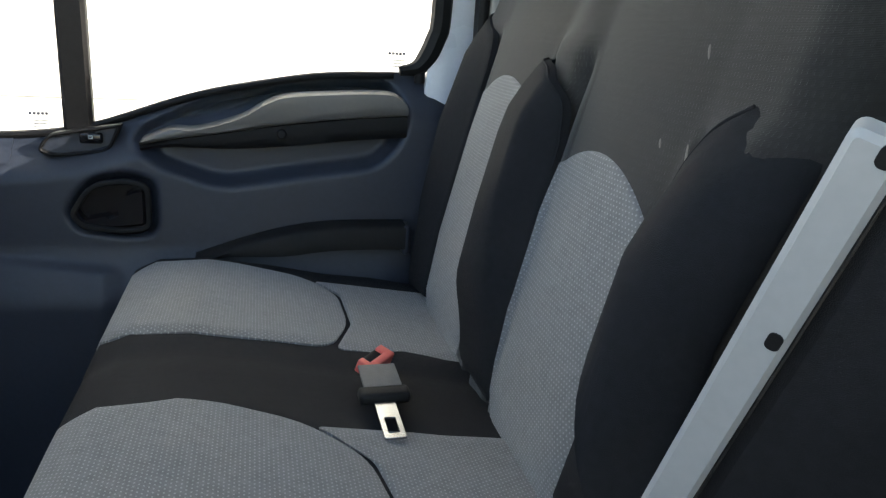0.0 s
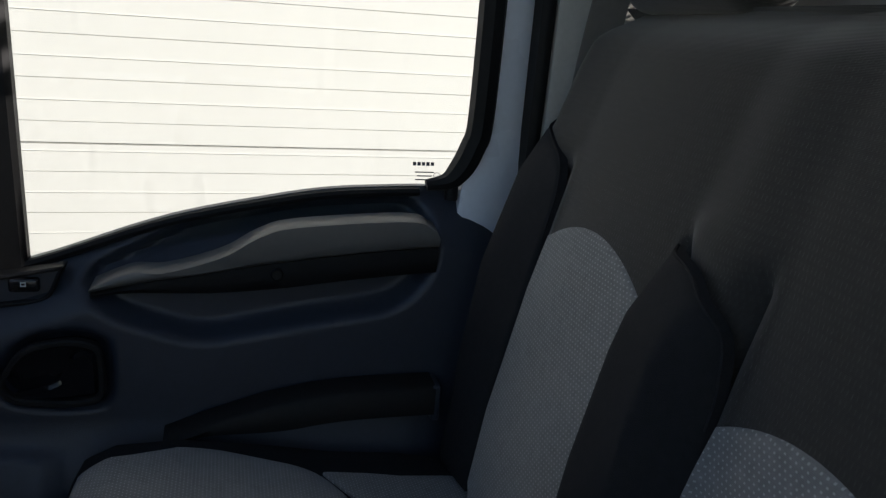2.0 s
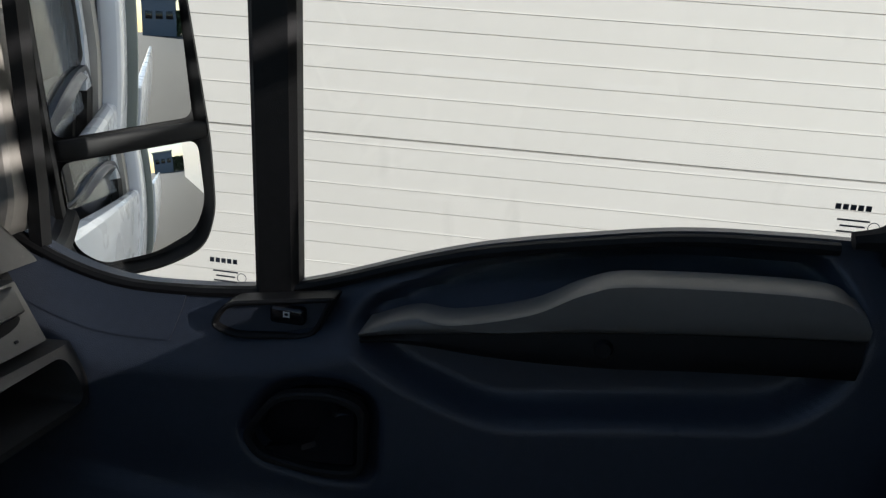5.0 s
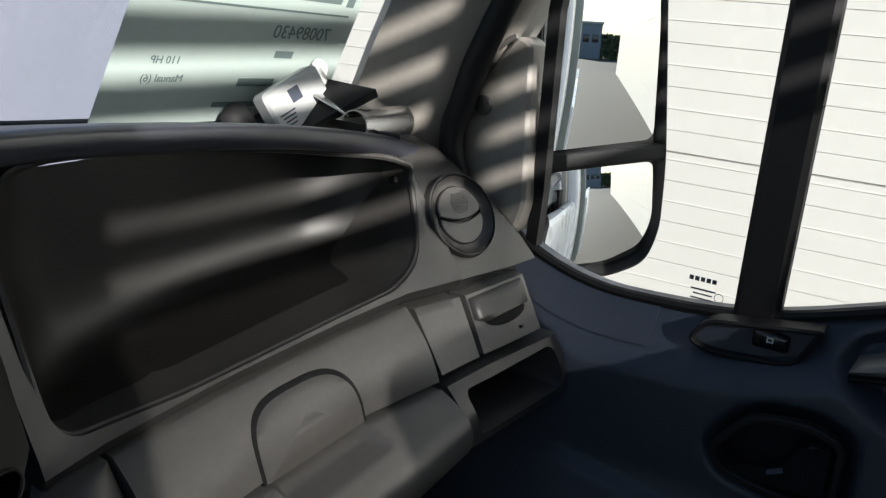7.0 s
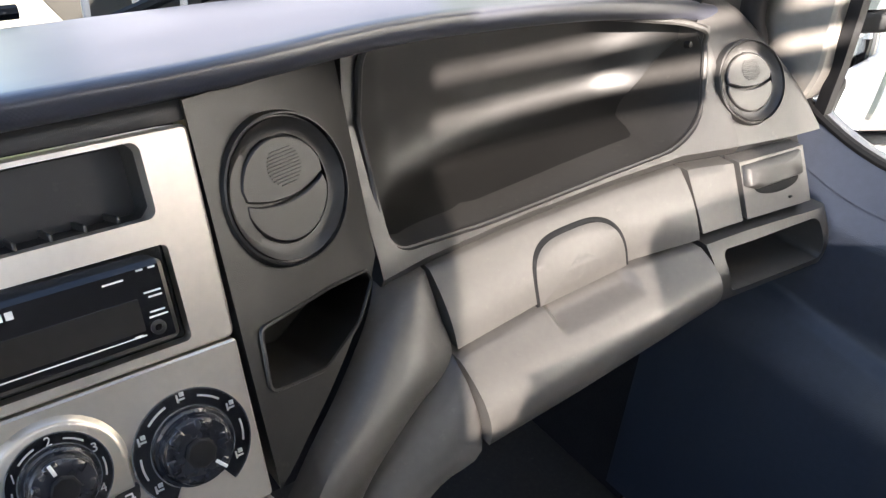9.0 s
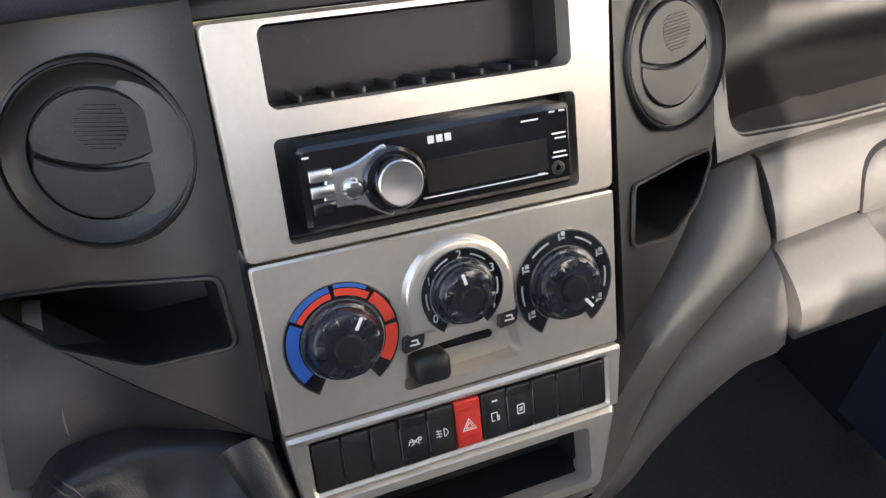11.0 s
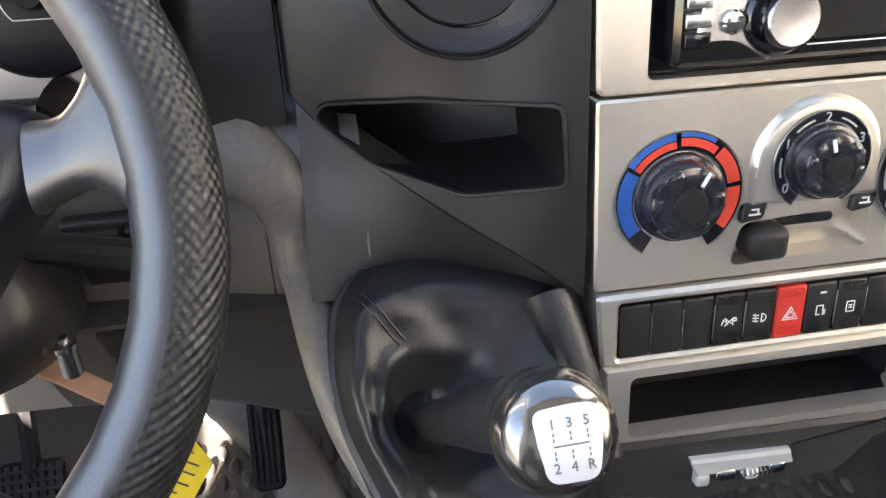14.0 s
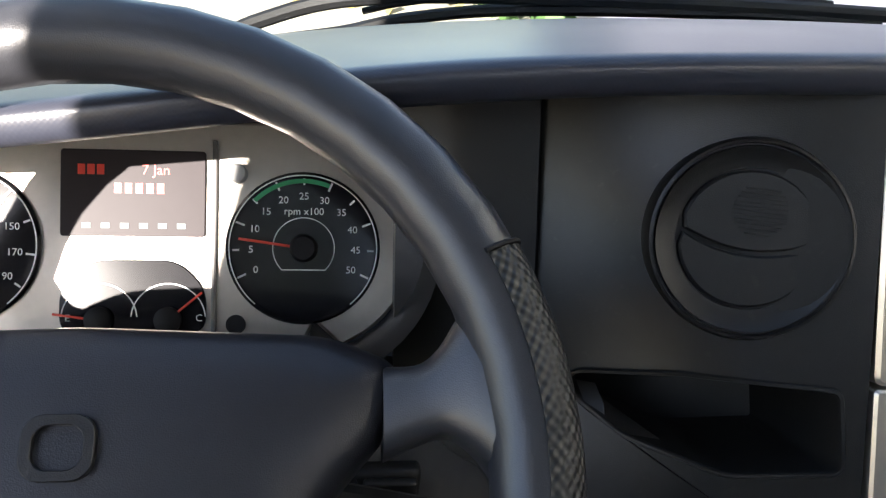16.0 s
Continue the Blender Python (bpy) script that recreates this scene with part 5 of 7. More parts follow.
part("sensor_hole", lathe([(0.006, 0), (0.006, 0.0012), (0.005, 0.0012), (0.005, 0.0006), (0, 0.0006)], 20), M_RUBBER, cluster, m=CLU @ Matrix.Translation((-0.0405, -0.047, 0)))

# lower driver panel
def lower(x, t):
    zt = lerp(x, [-0.84, -0.40, -0.30, -0.245], [0.66, 0.645, 0.640, 0.645])
    zb = lerp(x, [-0.84, -0.40, -0.30, -0.245], [0.42, 0.42, 0.41, 0.46])
    yt = lerp(x, [-0.84, -0.36, -0.28, -0.245], [0.11, 0.085, 0.072, 0.055])
    yb = lerp(x, [-0.84, -0.36, -0.28, -0.245], [0.05, 0.04, 0.025, 0.0])
    y = yt + (yb - yt) * t - 0.028 * math.sin(math.pi * min(1, t * 1.2)) ** 1.0 * (1 if t < 0.83 else 0.4)
    return (x, y, zt + (zb - zt) * t)


lowp = part("lower_panel", grid_solid(lower, np.linspace(-0.84, -0.3055, 24), np.linspace(0, 1, 14), (0, 0.02, 0)), M_GREY, dash, "grey lower panel beside the steering column", smooth=60)
part("lower_panel", grid_solid(lower, np.linspace(-0.3045, -0.243, 8), np.linspace(0, 1, 14), (0, 0.02, 0)), M_GREY, dash, smooth=60)
sw4 = part("switch_block", rbox(0.070, 0.012, 0.058, 0.004), M_BLACK, lowp, "black block of dimmer switches", m=basis((-0.385, 0.045, 0.585), (1, 0, 0), (0, 1, 0.15)))
for a in (-0.017, 0.017):
    for b in (-0.014, 0.014):
        part("dimmer_button", rbox(0.031, 0.006, 0.025, 0.002, at=(a, -0.008, b)), M_BLACK, sw4, m=basis((-0.385, 0.045, 0.585), (1, 0, 0), (0, 1, 0.15)))

# knee panel and the rib that runs down beside the gear boot
def knee(x, t):
    zb = lerp(x, [-0.46, -0.385, -0.342, -0.291], [0.43, 0.424, 0.401, 0.365])
    return (x, 0.018 + 0.012 * t - 0.006 * math.sin(math.pi * t) + 0.012 * ease((t - 0.9) / 0.1), 0.541 + (zb - 0.541) * t)


part("knee_panel", grid_solid(knee, np.linspace(-0.46, -0.291, 14), np.linspace(0, 1, 14), (0, 0.03, 0)), M_DASH, dash, "dark grey knee panel below the column", smooth=60)
rib_pts = smooth_path([(-0.325, 0.085, 0.640), (-0.312, 0.066, 0.634), (-0.297, 0.047, 0.621), (-0.289, 0.038, 0.594), (-0.288, 0.022, 0.566), (-0.286, 0.0, 0.556), (-0.280, -0.040, 0.545), (-0.270, -0.075, 0.527), (-0.255, -0.105, 0.510), (-0.238, -0.128, 0.496)], 40)
rows = []
for k, p in enumerate(rib_pts):
    d = (rib_pts[min(k + 1, len(rib_pts) - 1)] - rib_pts[max(k - 1, 0)]).normalized()
    lft = (Vector((-1, 0, 0)) + d * d.x).normalized()
    out = lft.cross(d)
    out = out if out.y < 0 else -out
    r_, wide = 0.017 - 0.004 * k / len(rib_pts), 1 + 1.3 * ease(1 - k / (0.55 * len(rib_pts)))
    c = p + Vector((0.004, 0.010, -0.004))
    rows.append([c + lft * (r_ * math.cos(a) * (wide if math.cos(a) > 0 else 1)) + out * (r_ * math.sin(a)) - out * (0.010 * max(0, math.cos(a)) * (wide - 1) / 1.3) for a in np.linspace(0, 2 * math.pi, 24, endpoint=False)])
part("moulded_rib", loft(rows), M_LIGHTGREY, dash, "grey rounded rib beside the gear boot", smooth=60)

# steering column, wheel, key
WC = Vector((-0.4995, -0.079, 0.7302))
TW = radians(42.8)
MW = basis(WC, (1, 0, 0), (0, math.cos(TW), math.sin(TW)))
wheel = thing("steering_wheel", "dark grey steering wheel with black perforated grips", "steering wheel")
R0 = 0.1775


def rim_piece(a0, a1, mat_, name_, label, thick=1.0):
    rows_ = []
    for a in np.linspace(radians(a0), radians(a1), 40):
        c, s_ = math.cos(a), math.sin(a)
        ring = []
        for t in np.linspace(0, 2 * math.pi, 18, endpoint=False):
            rad, up = 0.0180 * thick * math.cos(t), 0.0185 * thick * math.sin(t)
            ring.append(((R0 + rad) * c, (R0 + rad) * s_, up))
        rows_.append(ring)
    return part(name_, loft(rows_), mat_, wheel, label, smooth=60, m=MW)


M_GRIP = dimpled("perforated_black_leather", (0.020, 0.021, 0.021), 0.0046)
rim_piece(-180, 180, M_WHEEL, "rim", "dark grey moulded rim")
# leather shells on the outer half of the rim
for mid in (0, 180):
    rows = []
    for a in np.linspace(radians(mid - 62 if mid == 0 else mid - 27), radians(mid + 27 if mid == 0 else mid + 62), 80):
        c, s_ = math.cos(a), math.sin(a)
        ring = [((R0 + 0.0178 * k * math.cos(t)) * c, (R0 + 0.0178 * k * math.cos(t)) * s_, 0.0183 * k * math.sin(t)) for k, ts in ((1.045, np.linspace(radians(88), radians(-120), 16)), (0.9, np.linspace(radians(-120), radians(88), 6))) for t in ts]
        rows.append(ring)
    g_ = part("grip", loft(rows), M_GRIP, wheel, "black perforated leather grip", smooth=60, m=MW)
    me = g_.data
    layer = me.uv_layers.new(name="cloth")
    inv = MW.inverted()
    for lp in me.loops:
        q = inv @ me.vertices[lp.vertex_index].co
        turn = math.atan2(q.y, q.x) if mid == 0 else math.atan2(-q.y, -q.x)
        layer.data[lp.index].uv = (turn * R0, math.atan2(q.z, math.hypot(q.x, q.y) - R0) * 0.018)
    for sgn in (-1, 1):
        e_ = radians(mid + (27 if sgn > 0 else -62)) if mid == 0 else radians(mid + (62 if sgn > 0 else -27))
        part("grip_seam", tube([MW @ Vector(((R0 + 0.0190 * math.cos(t)) * math.cos(e_), (R0 + 0.0190 * math.cos(t)) * math.sin(e_), 0.0195 * math.sin(t))) for t in np.linspace(radians(90), radians(-120), 16)], 0.0012, 6), M_RUBBER, g_)
hub_o = round_poly([(-0.066, -0.085), (-0.078, -0.045), (-0.104, -0.006), (-0.124, 0.016), (-0.131, 0.043), (-0.10, 0.056), (0, 0.060), (0.10, 0.056), (0.131, 0.043), (0.124, 0.016), (0.104, -0.006), (0.078, -0.045), (0.066, -0.085), (0, -0.105)], 0.012, 6)
hub = part("hub", loft([[(p[0] * k, p[1] * k, z) for p in hub_o] for k, z in ((0.97, -0.060), (1.0, -0.032), (0.985, -0.020), (0.95, -0.013), (0.88, -0.009), (0.72, -0.0055), (0.4, -0.004), (0.1, -0.0038))]), M_HUB, wheel, "dark grey airbag hub", smooth=60, m=MW)
badge = [rbox(0.004, 0.022, 0.002, 0.0008, at=(x, 0.011, -0.0025)) for x in (-0.046, -0.030)]
part("badge", merge(*badge, frame_slab(rrect(0.026, 0.024, 0.008, cx=0.002, cy=0.011), rrect(0.018, 0.016, 0.006, cx=0.002, cy=0.011), -0.004, -0.0005, 0.0004)), M_BLACK, hub, "plain dark badge shapes", m=MW)


def spoke(outer, inner, bend):
    """Moulded web from the hub to the rim: upper and lower edge as rows of (x, y), height bend along it."""
    rows_ = []
    n_ = len(outer)
    for i in range(n_):
        a, b = Vector((*outer[i], 0)), Vector((*inner[i], 0))
        t = i / (n_ - 1)
        z = bend[0] + (bend[1] - bend[0]) * t
        ring = []
        for k in range(24):
            q = 2 * math.pi * k / 24
            c = 0.5 * (1 + math.copysign(abs(math.cos(q)) ** 0.7, math.cos(q)))
            ring.append(b.lerp(a, c) + Vector((0, 0, z + 0.015 * math.copysign(abs(math.sin(q)) ** 0.7, math.sin(q)))))
        rows_.append(ring)
    return loft(rows_)


for sg in (-1, 1):
    up_ = smooth_path([(0.120, 0.042, 0), (0.134, 0.042, 0), (0.143, 0.049, 0), (0.152, 0.062, 0), (0.168, 0.072, 0)], 18)
    lo_ = smooth_path([(0.120, 0.004, 0), (0.134, 0.010, 0), (0.146, 0.012, 0), (0.157, 0.003, 0), (0.166, -0.014, 0), (0.172, -0.036, 0)], 18)
    part("spoke", spoke([(sg * p.x, p.y) for p in up_], [(sg * p.x, p.y) for p in lo_], (-0.022, -0.002)), M_WHEEL, wheel, smooth=60, m=MW)
    up_ = smooth_path([(0.062, -0.070, 0), (0.085, -0.098, 0), (0.118, -0.116, 0)], 10)
    lo_ = smooth_path([(0.030, -0.098, 0), (0.050, -0.125, 0), (0.066, -0.158, 0)], 10)
    part("spoke", spoke([(sg * p.x, p.y) for p in up_], [(sg * p.x, p.y) for p in lo_], (-0.026, -0.004)), M_WHEEL, wheel, smooth=60, m=MW)
col = thing("steering_column", "black steering column shroud with ignition lock", "steering column")
shr = part("shroud", loft([[MW @ Vector((0.098 * math.cos(a) * k, 0.054 * math.sin(a) * k - 0.036, z)) for a in np.linspace(0, 2 * math.pi, 28, endpoint=False)] for z, k in ((-0.062, 0.80), (-0.070, 0.94), (-0.085, 1.0), (-0.14, 1.0), (-0.19, 0.86))]), M_BLACK, col, smooth=60)
for xr_ in (0.060, 0.088):
    part("shroud_rib", tube([MW @ Vector((xr_, -0.036 - 0.054 * math.sqrt(1 - (xr_ / 0.098) ** 2) * q, -0.082 - 0.012 * abs(q))) for q in np.linspace(-0.9, 1.0, 9)], 0.003, 6), M_BLACK, shr)
part("ignition_lock", lathe([(0.0055, -0.012), (0.0055, 0.004), (0.0065, 0.005), (0.0065, 0.008), (0.003, 0.009), (0.003, 0.012), (0, 0.0125)], 24), M_STEEL, col, "steel ignition lock barrel", m=basis((-0.406, -0.048, 0.604), (1, 0, 0), (0, 0.75, -0.2)))
part("key_strap", rbox(0.050, 0.012, 0.0035, 0.001), material("tan_leather_strap", (0.34, 0.20, 0.14), 0.6, vary=0.2), col, "short tan leather strap", m=basis((-0.412, -0.044, 0.577), (0.85, -0.5, -0.15), (0.3, 0.8, 0.3)))
part("stalk", tube(smooth_path([MW @ Vector((0.05, 0.0, -0.09)), MW @ Vector((0.11, -0.01, -0.095)), MW @ Vector((0.16, -0.02, -0.09))], 10), 0.008, 10), M_BLACK, col, "black control stalk")
tag = thing("key_tag", "yellow diamond-shaped key tag with pen marks", "key tag")
tc = [(-0.372, -0.033, 0.509), (-0.352, -0.059, 0.487), (-0.378, -0.089, 0.476), (-0.394, -0.062, 0.497)]
mt = basis((-0.374, -0.061, 0.492), Vector(tc[1]) - Vector(tc[3]), Vector(tc[0]) - Vector(tc[2]))
loc = [(0, 0.031), (0.021, 0.002), (0.002, -0.031), (-0.021, -0.002)]
card = part("card", slab(round_poly(loc, 0.003), -0.0006, 0.0006, 0.0002), M_YELLOW, tag, m=mt)
for k, (yy, w) in enumerate(((0.012, 0.010), (0.006, 0.018), (0.0, 0.022), (-0.007, 0.016), (-0.013, 0.010))):
    part("pen_mark", rbox(w, 0.0010, 0.0002, 0, at=(0.002 * (k % 2), yy, 0.0008)), M_INK, card, m=mt @ pose(0, 0, 0, 0, 0, -24))
part("eyelet", lathe([(0.002, 0.0009), (0.002, 0.0012), (0, 0.0012)], 10), M_INK, card, m=mt @ Matrix.Translation((0.004, -0.023, 0)))
part("ring", tube([Vector((-0.376, -0.030 + 0.010 * math.cos(a), 0.520 + 0.012 * math.sin(a))) for a in np.linspace(0, 2 * math.pi, 20, endpoint=False)], 0.001, 6, loop=True), M_STEEL, tag)
part("key", loft([[(-0.40, -0.02, 0.585), (-0.385, -0.02, 0.585), (-0.385, -0.024, 0.585), (-0.40, -0.024, 0.585)], [(-0.385, -0.026, 0.535), (-0.368, -0.026, 0.535), (-0.368, -0.032, 0.535), (-0.385, -0.032, 0.535)]]), M_BLACK, tag, "black key head")

# ---------- radio ----------
radio = thing("car_radio", "black car radio with a bright metal volume knob", "car radio")
body = part("radio_body", slab(rrect(0.1935, 0.0615, 0.003, cx=0, cy=0.039), -0.10, -0.010, 0.0015), M_GLOSS, radio, m=MC)
face = part("faceplate", slab(rrect(0.176, 0.050, 0.004, cx=0.002, cy=0.039), -0.010, 0.006, 0.003), M_GLOSS, radio, "gloss black detachable face", m=MC)
part("display_window", slab(rrect(0.082, 0.020, 0.001, cx=0.030, cy=0.034), 0.004, 0.0066, 0.0002), material("display_glass", (0.03, 0.028, 0.026), 0.08), face, "dark display window", m=MC)
part("chrome_wing", slab(round_poly([(-0.072, 0.048), (-0.055, 0.050), (-0.034, 0.060), (-0.034, 0.014), (-0.055, 0.026), (-0.076, 0.026)], 0.005), 0.004, 0.0075, 0.001), M_STEEL, face, "polished wing behind the knob", m=MC)
vk = part("volume_knob", lathe([(0.0195, 0.004), (0.0195, 0.009), (0.0175, 0.011), (0.0145, 0.011), (0.0145, 0.018), (0.0135, 0.0195), (0, 0.0195)], 48), M_GLOSS, radio, "volume knob with a spun metal cap", m=MC @ Matrix.Translation((-0.032, 0.037, 0)))
part("knob_cap", lathe([(0.0138, 0.017), (0.0136, 0.0205), (0.0128, 0.0212), (0.004, 0.0206), (0, 0.0206)], 48), M_STEEL, vk, m=MC @ Matrix.Translation((-0.032, 0.037, 0)))
part("source_button", lathe([(0.0062, 0.005), (0.0062, 0.010), (0.005, 0.0115), (0, 0.012)], 24), M_CHROME, radio, "small round chrome button", m=MC @ Matrix.Translation((-0.0575, 0.036, 0)))
for i in range(3):
    part("preset_button", rbox(0.014, 0.0075, 0.005, 0.001, at=(-0.075, 0.028 + 0.0095 * i, 0.006)), M_STEEL if i else M_GLOSS, face, "narrow preset bar", m=MC)
part("silver_line", rbox(0.085, 0.0007, 0.0006, 0, at=(0.028, 0.0215, 0.0064)), M_WHITE, face, m=MC)
part("brand_shape", merge(rbox(0.004, 0.0045, 0.0004, 0, at=(-0.006, 0.056, 0.0062)), rbox(0.004, 0.0045, 0.0004, 0, at=(-0.0005, 0.056, 0.0062)), rbox(0.004, 0.0045, 0.0004, 0, at=(0.005, 0.056, 0.0062))), M_WHITE, face, "plain pale brand shapes", m=MC)
for u, v, w in ((0.060, 0.057, 0.012), (0.076, 0.060, 0.004), (0.083, 0.060, 0.004), (0.080, 0.046, 0.010), (0.081, 0.043, 0.008), (0.080, 0.034, 0.009), (0.080, 0.031, 0.011), (0.066, 0.022, 0.005), (-0.082, 0.058, 0.004)):
    part("print_bar", rbox(w, 0.0011, 0.0003, 0, at=(u, v, 0.0064)), M_WHITE, face, m=MC)
part("aux_socket", lathe([(0.0045, 0.005), (0.0045, 0.0075), (0.003, 0.0078), (0.0022, 0.0078), (0.0022, 0.005), (0, 0.005)], 24), M_BLACK, face, "round audio socket", m=MC @ Matrix.Translation((0.078, 0.024, 0)))

# ---------- gear lever ----------
gear = thing("gear_lever", "gear lever with polished knob and black leather boot", "gear lever")
KC = Vector((-0.1915, -0.172, 0.687))
view_n = Vector((0.02, -0.66, 0.75)).normalized()
MKN = basis(KC, (1, 0.0, 0.05), view_n.cross(Vector((1, 0, 0.05))))
kn = part("knob", lathe([(0.009, -0.036), (0.012, -0.030), (0.0190, -0.020), (0.0228, -0.010), (0.0240, 0.0), (0.0236, 0.006), (0.0222, 0.0115), (0.0196, 0.0158), (0.0160, 0.0184), (0.0110, 0.0200), (0, 0.0206)], 48), material("dark_chrome", (0.24, 0.225, 0.21), 0.14, metal=0.9, vary=0.15), gear, "smoky chrome knob", m=MKN)
PLW = Matrix.Translation((0.0022, -0.0012, 0.0))
pl_o = round_poly([(-0.0092, -0.0140), (-0.0122, 0.0), (-0.0128, 0.0128), (0.0, 0.0142), (0.0128, 0.0128), (0.0122, 0.0), (0.0092, -0.0140)], 0.005)
pl = part("shift_plate", loft([[(p[0] * q_, p[1] * q_, z_) for p in pl_o] for q_, z_ in ((1.0, 0.012), (1.0, 0.0190), (0.97, 0.0202), (0.85, 0.0209), (0.5, 0.0214), (0.1, 0.0215))]), material("satin_silver_plate", (0.74, 0.75, 0.76), 0.32, metal=0.15, vary=0.03), kn, "white shift pattern plate", m=MKN @ PLW)
M_GREYINK = material("grey_print", (0.16, 0.16, 0.17), 0.5, vary=0.1)
for i, (a, b) in enumerate((("1", "2"), ("3", "4"), ("5", "R"))):
    u = -0.0062 + 0.0062 * i
    for t, vv in ((a, 0.0078), (b, -0.0078)):
        lettering("gear_number", t, 0.0052, MKN @ PLW @ Matrix.Translation((u, vv, 0.0217)), M_GREYINK, pl)
    for vv in (-0.0042, -0.0023, 0.0023, 0.0042):
        part("pattern_line", rbox(0.0005, 0.0012, 0.0003, 0, at=(u, vv, 0.0217)), M_GREYINK, pl, m=MKN @ PLW)
part("pattern_line", rbox(0.0129, 0.0005, 0.0003, 0, at=(0, 0, 0.0216)), M_GREYINK, pl, m=MKN @ PLW)
# boot: sloped base ring rising to the neck
MB = basis((-0.193, -0.062, 0.532), (1, 0, -0.05), (0.0, 0.86, 0.50))
base_o = round_poly([(0.066, 0.063), (0.042, 0.079), (-0.010, 0.082), (-0.058, 0.080), (-0.074, 0.060), (-0.079, 0.02), (-0.074, -0.012), (-0.050, -0.070), (-0.026, -0.092), (0.026, -0.092), (0.062, -0.074), (0.078, 0.0)], 0.02, 4)
neck = MB.inverted() @ (KC - view_n * 0.030)
nb = len(base_o)
pit = Vector((-0.030, -0.012))
rows = []
for t in np.linspace(0, 1, 34):
    ring = []
    for p in base_o:
        ang = math.atan2(p[1] - pit.y, p[0] - pit.x)
        if t < 0.62:
            # cushion: rolls up from the edge and sinks into a fold round the lever
            u = t / 0.62
            c = Vector((p[0], p[1])).lerp(pit + Vector((math.cos(ang), math.sin(ang))) * 0.017, u ** 1.05)
            low = 0.5 + 0.5 * math.cos(ang + 2.1)
            hgt = (0.030 + 0.012 * low) * math.sin(math.pi * min(1, u * 1.02) ** 0.62) + 0.004 * math.sin(3 * ang + 1.3) * u * (1 - u) * 4
            hgt += 0.0016 * math.sin(9 * ang + 12 * u) * u * (1 - u) * 4
            # crescent roll round the hollow, and soft radial creases that die out at the edge
            hgt += 0.009 * math.exp(-((u - 0.70) / 0.10) ** 2) * (0.35 + 0.65 * ease(0.5 - 0.9 * math.cos(ang + 0.5)))
            hgt -= 0.0035 * math.exp(-(math.sin(1.5 * ang - 0.6) / 0.22) ** 2) * math.sin(math.pi * min(1, u * 1.15)) ** 2
            if u < 0.08:
                c = Vector((p[0], p[1])) * (1 + 0.03 * math.sin(u / 0.08 * math.pi))
            ring.append((c.x, c.y, hgt + 0.001))
        else:
            # sleeve up the lever
            u = (t - 0.62) / 0.38
            c = Vector((pit.x, pit.y, 0.004)).lerp(neck, u)
            r_ = 0.0105 + 0.0065 * ease(u * 1.3) + 0.0014 * math.sin(5 * ang + 3 * u) * (1 - 0.6 * u) + 0.0012 * math.sin(38 * u + math.sin(ang)) * ease((u - 0.45) / 0.2)
            ring.append((c.x + math.cos(ang) * r_, c.y + math.sin(ang) * r_, c.z))
    rows.append(ring)
boot = part("boot", loft(rows), M_LEATHER, gear, "soft black leatherette boot with a deep fold", smooth=80, m=MB)


def boot_seam(p0, p1):
    """Twin stitched seam laid along the cushion."""
    for off in (-0.0022, 0.0022):
        pts_ = []
        d_ = (Vector(p1) - Vector(p0)).normalized()
        for t in np.linspace(0, 1, 8):
            q = Vector(p0).lerp(Vector(p1), t) + Vector((-d_.y, d_.x)) * off
            near = min((Vector(v) for r in rows[:21] for v in r), key=lambda v: (v.x - q.x) ** 2 + (v.y - q.y) ** 2)
            pts_.append(MB @ Vector((q.x, q.y, near.z + 0.0004)))
        part("seam", tube(smooth_path(pts_, 14), 0.0009, 6), M_LEATHER, boot)


boot_seam((-0.064, 0.064), (-0.041, 0.034))
boot_seam((-0.050, -0.068), (-0.040, -0.052))
boot_seam((0.062, 0.052), (0.046, 0.030))
part("boot_rim", tube([MB @ Vector((p[0] * 1.02, p[1] * 1.02, 0.0)) for p in base_o], 0.005, 8, loop=True), M_LEATHER, gear, "padded boot edge")
# folded flap at the upper corner: a curled sheet of leather with a dark hollow
rows = []
for t in np.linspace(0, 1, 16):
    ctr = Vector((0.046, 0.052, 0.036)).lerp(Vector((0.076, -0.045, 0.018)), t)
    rad = 0.016 * (1 - 0.55 * t)
    lift = Vector((-0.25, 0.1, 1.0)).normalized()
    side = Vector((0.92, 0.15, 0.2)).normalized()
    arc_ = [ctr + side * rad * math.cos(a) + lift * (rad * 0.9 * math.sin(a)) for a in np.linspace(radians(-20), radians(215), 16)]
    inn_ = [ctr + side * (rad - 0.0022) * math.cos(a) + lift * ((rad - 0.0022) * 0.9 * math.sin(a)) for a in np.linspace(radians(215), radians(-20), 16)]
    rows.append(arc_ + inn_)
part("boot_flap", loft(rows), M_LEATHER, boot, "curled leather flap", smooth=60, m=MB)
# pod below the boot
rows = []
for s_, dz, k in ((1.01, -0.002, 0), (1.045, -0.008, 0), (1.03, -0.050, 1), (0.84, -0.100, 2)):
    ring = []
    for p in base_o:
        q = MB @ Vector((p[0] * s_, p[1] * s_, 0))
        ring.append((q.x, q.y + 0.014 * k, q.z + dz))
    rows.append(ring)
part("gear_pod", loft(rows), M_LIGHTGREY, dash, "grey pod that carries the gear lever", smooth=60)
ridge = smooth_path([(-0.56, 0.36, 0.13), (-0.47, 0.325, 0.085), (-0.415, 0.285, 0.058), (-0.365, 0.225, 0.040), (-0.330, 0.150, 0.030), (-0.308, 0.075, 0.026), (-0.296, 0.0, 0.024), (-0.288, -0.12, 0.022), (-0.285, -0.34, 0.020)], 48)
rows = []
